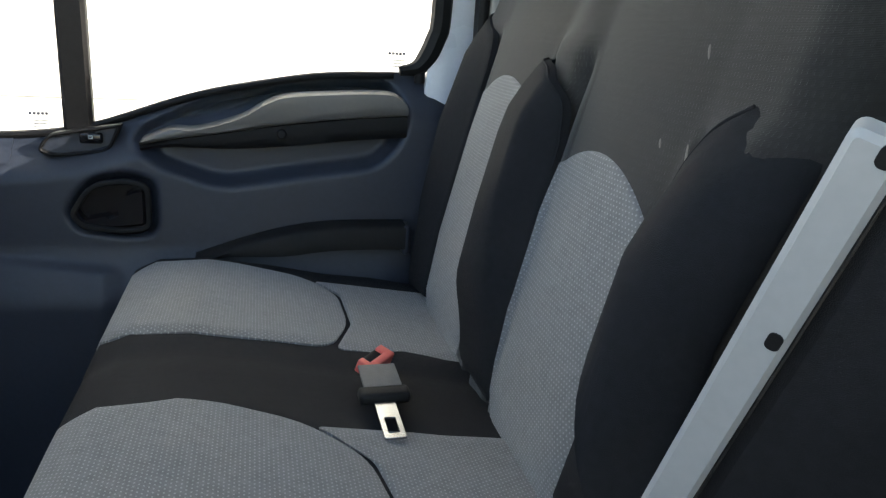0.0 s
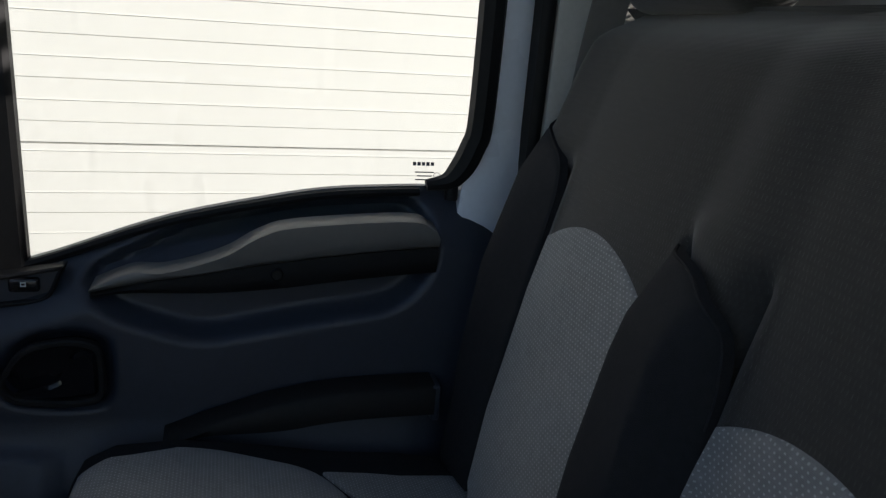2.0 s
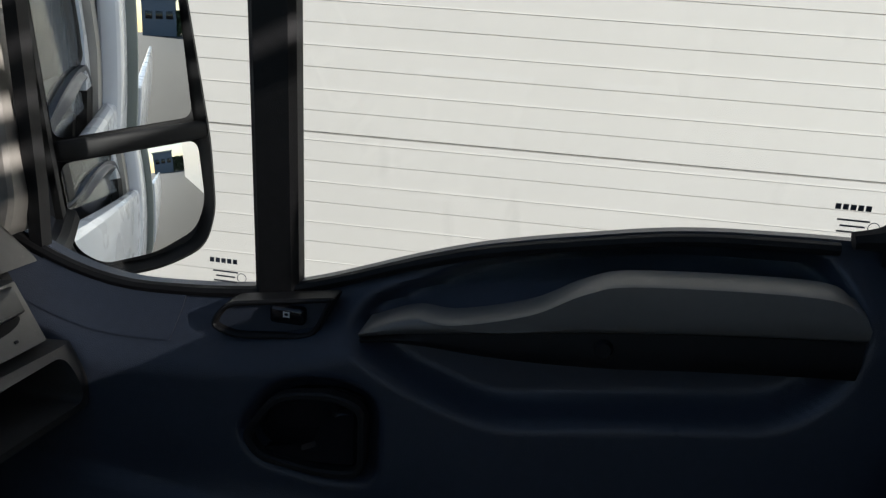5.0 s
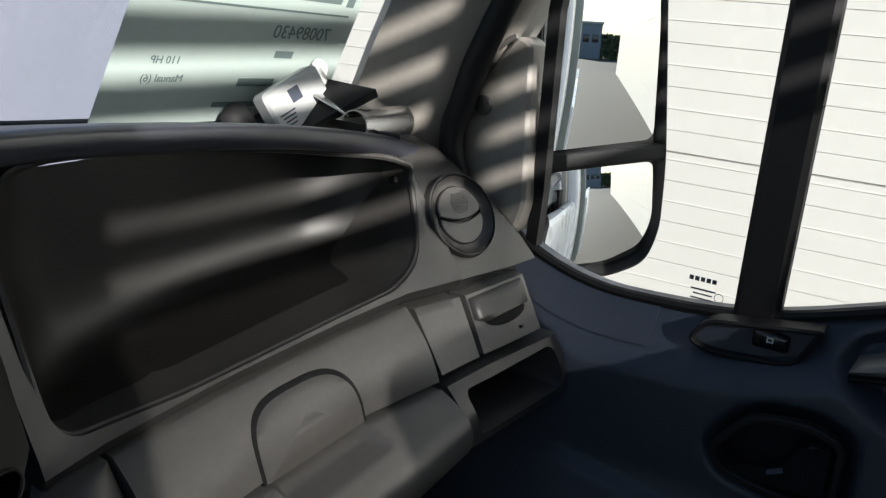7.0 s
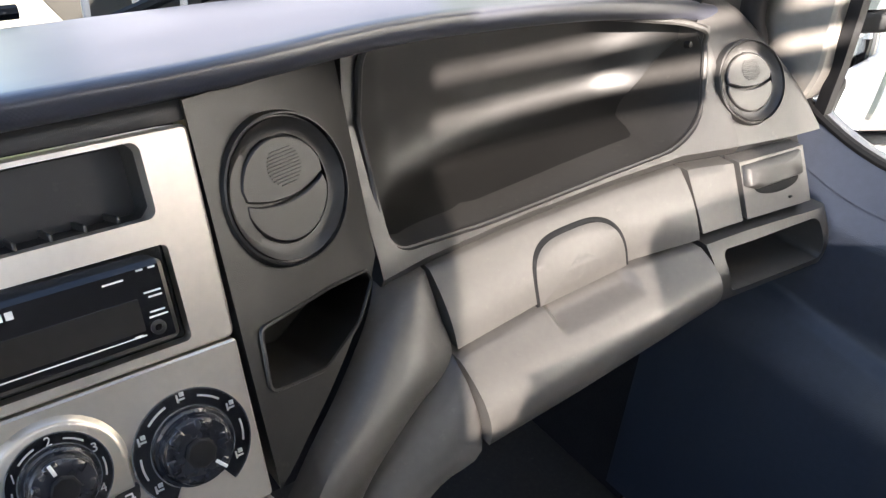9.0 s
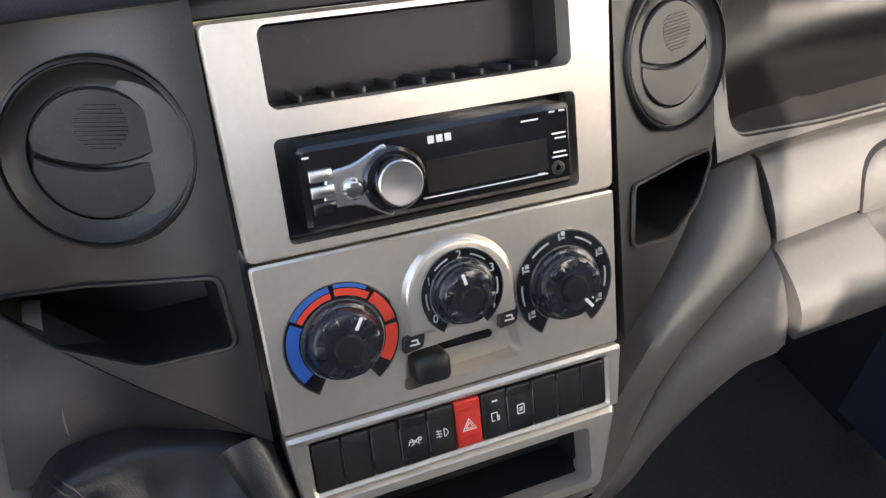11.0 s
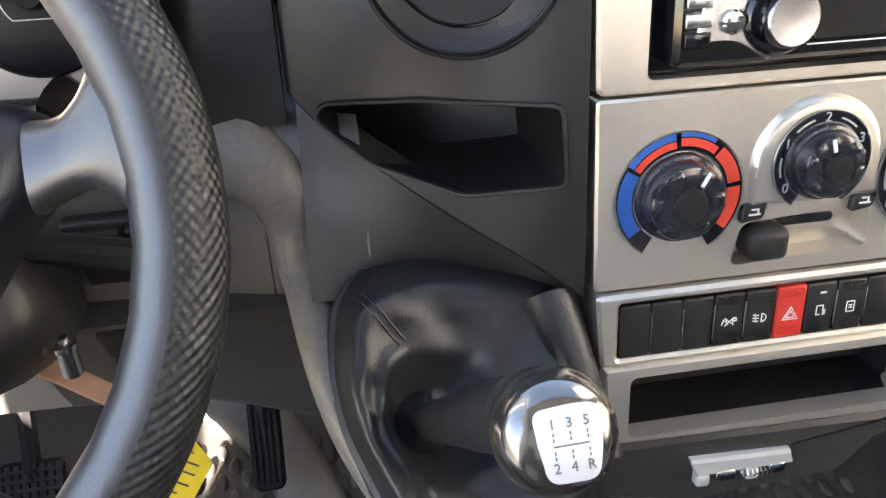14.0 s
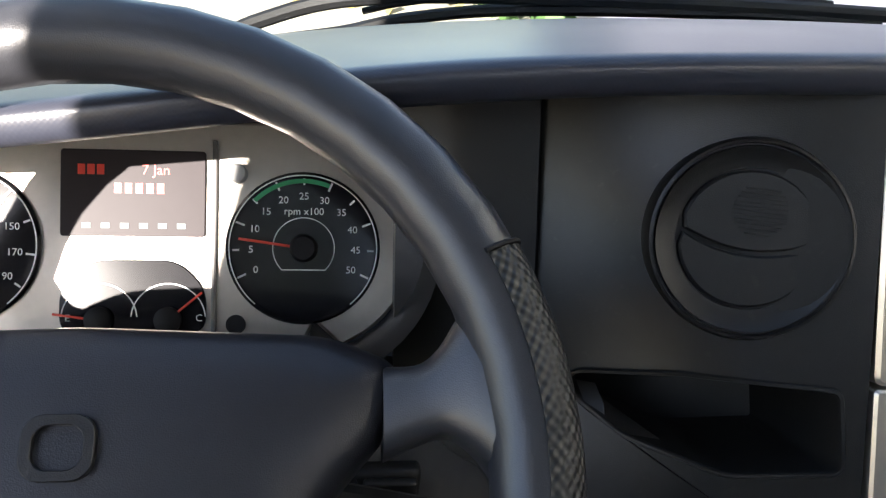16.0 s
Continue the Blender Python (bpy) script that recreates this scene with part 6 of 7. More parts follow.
for k, p in enumerate(ridge):
    d = ridge[min(k + 1, 48)] - ridge[max(k - 1, 0)]
    side = Vector((-d.y, d.x, 0)).normalized()
    wd = 0.040 - 0.004 * k / 48
    ring = [Vector((p.x, p.y, 0)) + side * (wd * math.copysign(abs(math.cos(a)) ** 0.8, math.cos(a))) + Vector((0, 0, p.z * math.sin(a) ** 0.8 - 0.002)) for a in np.linspace(0, math.pi, 18)]
    rows.append(ring + [Vector((p.x, p.y, -0.012))])
# pale material carries the sunlight that falls on the ridge
part("floor_ridge", loft(rows), M_PILLAR, floor, "grey ridge moulded along the floor, sunlight put into its pale colour", smooth=60)


def stack_side(t, w):
    a = S(-(0.1275 + 0.150 * t), lerp(0.1275 + 0.150 * t, [0.127, 0.16, 0.26, 0.285], [-0.112, -0.094, -0.058, -0.040]) - 0.001)
    b = MB @ Vector((0.075 - 0.165 * t, 0.060 - 0.0 * t, 0.004)) + Vector((0, 0.01, -0.004))
    return a.lerp(b, w) + Vector((0, 0.0, -0.004 * math.sin(math.pi * w)))


part("boot_surround", grid_solid(stack_side, np.linspace(0, 1.0, 14), np.linspace(0, 1, 8), (0, 0.03, 0)), M_DASH, dash, "dark grey moulding above the gear boot", smooth=60)

# ---------- pedals, mat studs ----------
def pedal(name_, label, cx, cy, cz, w, h, ribs, tilt):
    t_ = thing(name_, label, "pedal")
    m = basis((cx, cy, cz), (1, 0, 0), (0, math.cos(tilt), math.sin(tilt)))
    pad = part("pad", slab(rrect(w, h, 0.010), -0.008, 0.004, 0.003), M_RUBBER, t_, m=m)
    for k in range(ribs):
        if name_ == "accelerator_pedal":
            part("rib", rbox(0.0035, h * 0.86, 0.004, 0.001, at=(-w / 2 + w * (k + 0.7) / (ribs + 0.4), 0, 0.005)), M_RUBBER, pad, m=m)
        else:
            for j in range(6):
                part("rib", rbox(w / ribs * 0.62, h / 6 * 0.62, 0.004, 0.001, at=(-w / 2 + w * (k + 0.5) / ribs, -h / 2 + h * (j + 0.5) / 6, 0.005)), M_RUBBER, pad, m=m)
    part("arm", tube(smooth_path([(cx, cy + 0.01, cz), (cx, cy + 0.10, cz + 0.10), (cx, 0.36, cz + 0.28)], 10), 0.010, 8), M_RUBBER, t_, "black pedal arm")


pedal("accelerator_pedal", "black ribbed accelerator pedal", -0.368, 0.172, 0.10, 0.037, 0.112, 5, radians(35))
pedal("brake_pedal", "black rubber brake pedal with square grips", -0.478, 0.148, 0.105, 0.078, 0.062, 8, radians(35))
pedal("clutch_pedal", "black rubber clutch pedal with square grips", -0.62, 0.150, 0.105, 0.072, 0.062, 8, radians(35))
verts, faces = [], []
for i in range(-24, 12):
    for j in range(0, 22):
        cx, cy = i * 0.030 + (0.015 if j % 2 else 0), -0.22 + j * 0.021
        tw = radians(35 if j % 2 else -35)
        b0 = len(verts)
        for r_, z_ in ((1.0, 0.0), (0.86, 0.0022), (0.5, 0.0028)):
            for a in np.linspace(0, 2 * math.pi, 10, endpoint=False):
                x_, y_ = 0.0072 * r_ * math.cos(a), 0.0125 * r_ * math.sin(a)
                verts.append((cx + x_ * math.cos(tw * 0.3) - y_ * math.sin(tw * 0.3), cy + x_ * math.sin(tw * 0.3) + y_ * math.cos(tw * 0.3), 0.0003 + z_ * 1.25))
        for q in range(2):
            for a in range(10):
                faces.append((b0 + q * 10 + a, b0 + q * 10 + (a + 1) % 10, b0 + (q + 1) * 10 + (a + 1) % 10, b0 + (q + 1) * 10 + a))
        faces.append(tuple(b0 + 20 + a for a in range(10)))
me = bpy.data.meshes.new("mat_studs")
me.from_pydata(verts, [], faces)
tagged(finish("mat_studs", me, M_MAT, floor, smooth=60), "raised oval studs of the rubber mat", kind="stuff")

# ---------- seats ----------
def back_y(z):
    return lerp(z, [0.40, 0.47, 0.60, 0.75, 0.85, 0.95, 1.02], [-0.745, -0.755, -0.786, -0.824, -0.850, -0.886, -0.918])


def seat_back(parent, panels, tips, mid_tip=0.0):
    """Padded backrest with one or two panels (left, right edge), outer bolsters from the panels to the ends,
    and one shared bolster between two panels; returns its front as a function of (x, z)."""
    xl, xr = panels[0][0], panels[-1][3]
    pl, pr = panels[0][1], panels[-1][2]
    gap_ = (panels[0][2], panels[1][1]) if len(panels) > 1 else None
    outer = xr > 0.7

    def lobe(x):
        """How far into a bolster x lies (0 at its seam, 1 at its outer edge or crest), the bolster's tip and its kind."""
        al, ar = (pl - x) / (pl - xl), (x - pr) / (xr - pr)
        best = (al, tips[0], 0) if al > ar else (ar, tips[1], 1)
        if gap_:
            am = 1 - abs((x - 0.5 * (gap_[0] + gap_[1])) / (0.5 * (gap_[1] - gap_[0])))
            if am > best[0]:
                best = (am, mid_tip, 2)
        return best

    def front(x, z):
        if outer and x > pr:      # the outer side narrows towards the cushion
            x = pr + (x - pr) * (1 - 0.42 * ease((0.72 - z) / 0.20))
        a, zt, side = lobe(x)
        up = ease((zt - z) / 0.11) ** 0.7 * (0.45 + 0.55 * ease((z - 0.46) / 0.16))
        amp = 0.028 if (outer and side == 1) else (0.060, 0.060, 0.049)[side]
        bol = amp * ease((a + 0.12) / 0.72) * up
        if side < 2:
            bol *= 1 - 0.35 * ease((a - 0.66) / 0.34)
        c = min(abs((x - 0.5 * (q[1] + q[2])) / (0.5 * (q[2] - q[1]))) for q in panels)
        bul = 0.012 * (1 - 0.5 * min(1, c * c)) * ease((z - 0.42) / 0.1)
        edge = -0.030 * max(0.0, (a - 0.70) / 0.30) ** 2 if side < 2 else 0.006 * ease(a) * ease((z - zt + 0.10) / 0.1)
        top = -0.05 * ease((z - 0.97) / 0.05) ** 2
        return Vector((x, back_y(z) + bol + bul + edge + top, z))
    rows_ = []
    zs = np.concatenate([np.linspace(0.40, 0.95, 44), np.linspace(0.962, 1.022, 8)])
    for z in zs:
        f = []
        for x in np.linspace(xl, xr, 56 * len(panels) + 1):
            sunk, zt, _ = lobe(x)
            f.append(front(x, z) + Vector((0, -0.022 * ease(sunk / 0.12) * ease((zt - 0.02 - z) / 0.04), 0)))
        th = 0.11 * (1 - 0.75 * ease((z - 0.97) / 0.06))
        rows_.append(f + [Vector((p.x, back_y(z) - th, z)) for p in f[::-1][::4]])
    ob = part("backrest", loft(rows_), M_CLOTH, parent, "black knitted cloth backrest", smooth=80)
    uv_flat(ob, (1, 0, 0), (0, 0, 1))
    return ob, front


def back_insert(bk_, front, pl, pr, z0, tilt):
    """Dotted cloth insert with an arched head."""
    c, hw = 0.5 * (pl + pr), 0.5 * (pr - pl)
    po = [(c + hw * q, z0 + 0.040 * (1 - q * q) + tilt * q) for q in np.linspace(1, -1, 25)]
    po += [(pl - 0.002, z0 - tilt - 0.06), (pl + 0.010, 0.56), (pl + 0.022, 0.47), (pl + 0.04, 0.425), (pr - 0.02, 0.425), (pr, 0.47), (pr + 0.006, 0.56), (pr + 0.004, z0 + tilt - 0.06)]
    pp = patch_on(front, po, 0.003, M_SEAT, "back_insert", bk_, "dotted grey cloth insert", rings=16, skirt=0.004, back=(0, -1, 0))
    uv_flat(pp, (1, 0, 0), (0, 0.2, 1))


def bolster_cover(bk_, front, seam, rest):
    """Plain side cover: a piped seam up to the tip, then the rest of the outline."""
    patch_on(front, seam + rest, 0.0050, M_SIDE, "bolster_cover", bk_, "navy-black cloth side bolster", rings=18, skirt=0.006, back=(0, -1, 0))
    part("piping", tube([front(*q) + Vector((0, 0.0036, 0)) for q in seam[2:]], 0.0016, 6), M_SIDE, bk_)


def side_bolster(bk_, front, e, p, zc, zt):
    w, sg = e - p, 1 if e > p else -1
    tip = 0.5 if sg < 0 and abs(w) > 0.1 else 0.9
    low = 0.024 if sg < 0 else 0.0
    seam = smooth_path([(p + 0.03 * w, zc - 0.005, 0), (p + 0.06 * w, 0.6 * zc + 0.4 * zt, 0), (p + 0.20 * w, 0.3 * zc + 0.7 * zt, 0), (p + 0.6 * tip * w, zt - 0.016, 0), (p + tip * w, zt, 0)], 16)
    bolster_cover(bk_, front, [(p + 0.02 * w + low, 0.455), (p + 0.05 * w + 0.4 * low, 0.58)] + [(q.x, q.y) for q in seam], [(p + 0.985 * w, zt - 0.03), (p + 0.985 * w, 0.66), (p + 0.985 * w, 0.455)])


def cushion_z(y):
    return lerp(y, [-0.80, -0.76, -0.68, -0.60, -0.52, -0.42, -0.35, -0.315, -0.30], [0.425, 0.440, 0.455, 0.463, 0.478, 0.492, 0.490, 0.474, 0.445])


bench = thing("bench_seat", "two-person bench seat in black and dotted grey cloth", "seat")
X0, X1 = -0.065, 0.795


def cushion(x, y):
    mid = -0.006 * math.exp(-((x - 0.375) / 0.03) ** 2)
    sd = -0.025 * (ease((X0 + 0.05 - x) / 0.05) + ease((x - X1 + 0.05) / 0.05))
    return Vector((x, y, cushion_z(y) + mid + sd))


rows = []
for x in np.linspace(X0, X1, 60):
    top = [cushion(x, y) for y in np.concatenate([np.linspace(-0.80, -0.36, 30), np.linspace(-0.35, -0.30, 8)])]
    rows.append(top + [(x, -0.30, 0.40), (x, -0.32, 0.33), (x, -0.80, 0.33)])
base = part("cushion", loft(rows), M_SIDE, bench, "black bench cushion", smooth=80)
part("seat_plinth", rbox(0.82, 0.42, 0.33, 0.02, at=(0.365, -0.60, 0.165)), M_BLACK, bench, "black seat plinth")
bench_back, bfront = seat_back(bench, ((-0.075, 0.049, 0.282, 0.3435), (0.3435, 0.405, 0.646, 0.778)), (0.815, 0.885), 0.868)
back_insert(bench_back, bfront, 0.049, 0.282, 0.709, 0.017)
back_insert(bench_back, bfront, 0.405, 0.646, 0.760, 0.010)
side_bolster(bench_back, bfront, -0.075, 0.049, 0.692, 0.815)
side_bolster(bench_back, bfront, 0.778, 0.646, 0.770, 0.885)
mid_seam = smooth_path([(0.2845, 0.721, 0), (0.2865, 0.755, 0), (0.297, 0.795, 0), (0.335, 0.821, 0), (0.390, 0.829, 0)], 18)
bolster_cover(bench_back, bfront, [(0.283, 0.455), (0.284, 0.58)] + [(q.x, q.y) for q in mid_seam], [(0.402, 0.80), (0.404, 0.75), (0.404, 0.60), (0.403, 0.455)])
for sx, sz, sw, sh in ((0.073, 0.849, 0.0016, 0.012), (0.052, 0.771, 0.0018, 0.016), (0.094, 0.774, 0.0016, 0.008), (0.083, 0.921, 0.0020, 0.014)):
    patch_on(bfront, [(sx + sw * math.cos(a) + 0.25 * sh * math.sin(a), sz + 0.5 * sh * math.sin(a)) for a in np.linspace(0, 2 * math.pi, 10, endpoint=False)], 0.0006, M_LIGHTGREY, "chalk_mark", bench_back, "small pale chalk scuff", rings=2, skirt=0.001, back=(0, -1, 0))
for cx, ghw, c0, hz in ((0.095, 0.145, 0.225, 1.085), (0.575, 0.150, 0.632, 1.100)):
    # cushion inserts, split by a curved seam
    sk = 0.03 if cx < 0.3 else 0.0
    fr = [(cx - ghw, -0.585), (cx - ghw - 0.004, -0.45), (cx - ghw + 0.006, -0.33), (cx - ghw + 0.02, -0.308), (cx + ghw - 0.02, -0.308), (cx + ghw - 0.006, -0.33), (cx + ghw + 0.004, -0.45), (cx + ghw - 0.03, -0.575 + sk), (cx + 0.06, -0.612 + 0.5 * sk), (cx - 0.06, -0.615)]
    f_ = patch_on(lambda x, y: cushion(x, y), round_poly(fr, 0.03, 5), 0.007, M_SEAT, "cushion_insert", base, "dotted grey cloth front insert", rings=14, skirt=0.004, back=(0, 0, -1))
    uv_flat(f_, (1, 0, 0), (0, 1, 0))
    rr2 = [(cx - ghw, -0.775), (cx - ghw, -0.592), (cx - 0.06, -0.620), (cx + 0.06, -0.617 + 0.5 * sk), (cx + ghw - 0.03, -0.580 + sk), (cx + ghw - 0.02, -0.775)]
    r_ = patch_on(lambda x, y: cushion(x, y), round_poly(rr2, 0.012, 4), 0.004, M_SEAT, "cushion_insert", base, "dotted grey cloth rear insert", rings=12, skirt=0.004, back=(0, 0, -1))
    uv_flat(r_, (1, 0, 0), (0, 1, 0))
    # headrest
    hr = part("headrest", rbox(0.25, 0.09, 0.12, 0.035, 5, at=(c0, -0.965, hz - 0.025)), M_CLOTH, bench, "black cloth headrest", smooth=80)
    uv_flat(hr, (1, 0, 0), (0, 0, 1))
    for sg in (-1, 1):
        part("headrest_post", tube([(c0 + sg * 0.06, -0.965, 0.97), (c0 + sg * 0.06, -0.965, hz - 0.06)], 0.006, 10), M_STEEL, bench)

# buckle and tongue on the bench
bk = thing("belt_buckle", "red and black belt buckle lying on the bench", "belt buckle")
MBK = basis((0.338, -0.627, 0.484), (0.80, -0.60, 0.02), (0.55, 0.75, 0.35)) @ Matrix.Scale(0.72, 4)
part("buckle_body", rbox(0.072, 0.026, 0.020, 0.005, at=(0, 0.003, -0.004)), M_RUBBER, bk, m=MBK)
part("release_button", merge(rbox(0.074, 0.014, 0.022, 0.003, at=(0.0, -0.008, 0.0)), rbox(0.014, 0.026, 0.022, 0.003, at=(-0.030, 0.001, 0.0)), rbox(0.018, 0.026, 0.022, 0.003, at=(0.028, 0.001, 0.0))), material("orange_red_plastic", (0.92, 0.20, 0.16), 0.4), bk, "orange-red release button", m=MBK)
tg = thing("belt_tongue", "grey lap belt end with steel tongue", "seat belt")
MTG = basis((0.257, -0.626, 0.476), (0.05, -1, 0.0), (1, 0.05, 0.16)) @ Matrix.Scale(0.86, 4)
part("webbing", rbox(0.048, 0.062, 0.004, 0.001, at=(0.002, 0.036, 0.006)), M_BELT, tg, m=MTG)
part("tongue_grip", rbox(0.064, 0.024, 0.016, 0.006, at=(0, 0.0, 0.006)), M_RUBBER, tg, m=MTG)
part("tongue", frame_slab(rrect(0.026, 0.076, 0.003, cx=-0.002, cy=-0.046), rrect(0.013, 0.030, 0.002, cx=-0.002, cy=-0.060), 0.003, 0.006, 0.0006), M_STEEL, tg, "steel tongue plate", m=MTG)

# driver's seat
drv = thing("driver_seat", "driver's seat in black cloth with a pale plastic side rail", "seat")
db, dfront = seat_back(drv, ((-0.755, -0.63, -0.41, -0.285),), (0.82, 0.82))
back_insert(db, dfront, -0.63, -0.41, 0.715, 0.0)
for de, dp_ in ((-0.755, -0.63), (-0.285, -0.41)):
    side_bolster(db, dfront, de, dp_, 0.715, 0.82)
uv_flat(part("headrest", rbox(0.25, 0.10, 0.17, 0.04, 5, at=(-0.52, -0.965, 1.09)), M_CLOTH, drv, "black cloth headrest", smooth=80), (1, 0, 0), (0, 0, 1))
rows = []
for x in np.linspace(-0.75, -0.29, 24):
    top = [(x, y, cushion_z(y) - 0.02) for y in np.linspace(-0.80, -0.36, 20)]
    rows.append(top + [(x, -0.34, 0.42), (x, -0.36, 0.33), (x, -0.80, 0.33)])
part("cushion", loft(rows), M_SIDE, drv, smooth=80)
part("seat_plinth", rbox(0.40, 0.42, 0.33, 0.02, at=(-0.52, -0.60, 0.165)), M_BLACK, drv)
MR = basis((-0.209, -0.722, 0.734), (-0.521, -0.577, -0.262), (-0.415, -0.037, 0.909))
rail = part("side_rail", slab(rrect(0.023, 0.26, 0.005, cx=0.004, cy=-0.028), -0.010, 0.006, 0.003), M_BEIGE, drv, "pale grey plastic rail with slots", m=MR)
for vv in (-0.003, 0.096):
    part("rail_hole", slab(rrect(0.007, 0.010, 0.003, cx=0.009, cy=vv), 0.0, 0.0066, 0.0003), M_RUBBER, rail, m=MR)
part("side_shell", slab(rrect(0.10, 0.34, 0.02, cx=0.068), -0.03, 0.0, 0.006), M_SIDE, drv, "navy-black seat side cover", m=MR)

# ---------- things on the dash by the windscreen ----------
dev = thing("toll_transponder", "silver-grey toll transponder box in a bracket", "transponder")
MV = basis((0.660, 0.222, 0.838), (0.90, -0.10, 0.42), (-0.40, 0.35, 0.85))
case = part("case", slab(rrect(0.075, 0.048, 0.006), -0.010, 0.010, 0.003), M_BEIGE, dev, m=MV)
part("label_mark", slab(rrect(0.014, 0.014, 0.001, cx=-0.002, cy=0.008), 0.009, 0.0105, 0.0002), M_INK, case, "black square emblem", m=MV @ pose(0, 0, 0, 0, 0, 0))
for k in range(4):
    part("print_bar", rbox(0.020 - 0.003 * k, 0.0016, 0.0003, 0, at=(-0.020, -0.004 - 0.004 * k, 0.0102)), M_INK, case, m=MV)
part("mount_tab", merge(lathe([(0.010, -0.002), (0.010, 0.002), (0, 0.002)], 20), moved(lathe([(0.010, -0.002), (0.010, 0.002), (0, 0.002)], 20), Matrix.Translation((0, -0.028, 0))), rbox(0.016, 0.03, 0.004, 0.001, at=(-0.004, -0.014, 0))), M_STEEL, dev, "scalloped metal tab", m=MV @ Matrix.Translation((0.042, 0.016, 0.004)))
part("bracket", loft([[(0.700, 0.15, 0.858), (0.705, 0.15, 0.850), (0.655, 0.20, 0.808), (0.650, 0.20, 0.812)], [(0.700, 0.25, 0.862), (0.705, 0.25, 0.855), (0.655, 0.27, 0.812), (0.650, 0.27, 0.816)]]), M_RUBBER, dev, "black bracket")
part("suction_cup", lathe([(0.022, 0), (0.020, 0.006), (0.010, 0.014), (0, 0.015)], 24), M_RUBBER, dev, m=basis((0.620, 0.262, 0.812), (1, 0, 0), (0, 0.3, 1)))
tubeh = thing("steel_tube_clip", "short brushed steel tube clip on the dash", "clip")
rows = []
for x in (0.668, 0.748):
    outer = [(x, 0.150 + 0.017 * math.cos(a), 0.822 + 0.017 * math.sin(a)) for a in np.linspace(0.4, 5.6, 24)]
    inner = [(x, 0.150 + 0.0155 * math.cos(a), 0.822 + 0.0155 * math.sin(a)) for a in np.linspace(5.6, 0.4, 24)]
    rows.append(outer + inner)
part("tube", loft(rows), M_STEEL, tubeh)
part("plate", rbox(0.080, 0.05, 0.002, 0.0005, at=(0.712, 0.185, 0.838)), M_STEEL, tubeh, m=Matrix.Translation((0.712, 0.185, 0.838)) @ pose(0, 0, 0, 18, 0, 0) @ Matrix.Translation((-0.712, -0.185, -0.838)))
paper = thing("paper_sign", "pale green printed stock sheet behind the windscreen", "paper sign")
MPA = basis((0.615, 0.285, 0.812), (-1, 0, 0.03), (0, -0.42, 0.90))   # printed side faces outwards
sheet = part("sheet", slab(round_poly([(-0.15, 0.0), (0.15, 0.0), (0.142, 0.163), (-0.142, 0.163)], 0.006), -0.0003, 0.0003, 0.0001), M_PAPER, paper, m=MPA)


def sheet_text(body_, size, u, v):
    lettering("print", body_, size, MPA @ Matrix.Translation((u, v, -0.0009)), M_FAINT, sheet)


sheet_text("70089430", 0.021, -0.070, 0.104)
sheet_text("110 HP", 0.011, 0.090, 0.069)
sheet_text("Manual (6)", 0.011, 0.088, 0.050)
part("print_bar", rbox(0.026, 0.008, 0.0004, 0, at=(-0.055, 0.079, -0.0006)), M_FAINT, sheet, m=MPA)
part("print_bar", rbox(0.050, 0.009, 0.0004, 0, at=(-0.030, 0.046, -0.0006)), M_FAINT, sheet, m=MPA)
part("print_bar", rbox(0.075, 0.006, 0.0004, 0, at=(-0.020, 0.020, -0.0006)), M_FAINT, sheet, m=MPA)
part("blue_line", rbox(0.26, 0.002, 0.0004, 0, at=(0, 0.128, -0.0006)), M_FAINT, sheet, m=MPA)
for k in range(14):
    part("barcode_bar", rbox(0.0012 + 0.0010 * (k % 3), 0.014, 0.0004, 0, at=(0.03 + 0.004 * k, 0.143, -0.0006)), M_FAINT, sheet, m=MPA)
part("logo_shape", merge(rbox(0.012, 0.012, 0.0004, 0, at=(-0.125, 0.145, -0.0006)), rbox(0.07, 0.008, 0.0004, 0, at=(-0.075, 0.145, -0.0006))), M_FAINT, sheet, m=MPA)


# glass stamps
def stamp(y, z):
    st = thing("glass_stamp", "small black maker's stamp on the side glass", "glass stamp", group="glass stamps")
    m = basis((gx(z) - 0.0012, y, z), (0, 1, 0), (0, 0, 1))
    for k in range(5):
        part("stamp_bar", rbox(0.0045, 0.0048, 0.0003, 0, at=(-0.012 + 0.006 * k, 0, 0)), M_INK, st, m=m)
    for j, w in enumerate((0.026, 0.020, 0.024)):
        part("stamp_line", rbox(w, 0.0016, 0.0003, 0, at=(-0.002, -0.011 - 0.005 * j, 0)), M_INK, st, m=m)
    part("stamp_ring", frame_slab([(0.021 + 0.005 * math.cos(a) - 0.040, -0.016 + 0.005 * math.sin(a)) for a in np.linspace(0, 6.28, 16, endpoint=False)], [(0.021 + 0.0043 * math.cos(a) - 0.040, -0.016 + 0.0043 * math.sin(a)) for a in np.linspace(0, 6.28, 16, endpoint=False)], 0, 0.0003, 0.0001), M_INK, st, m=m)


stamp(-0.163, 0.694)
stamp(-0.725, 0.812)

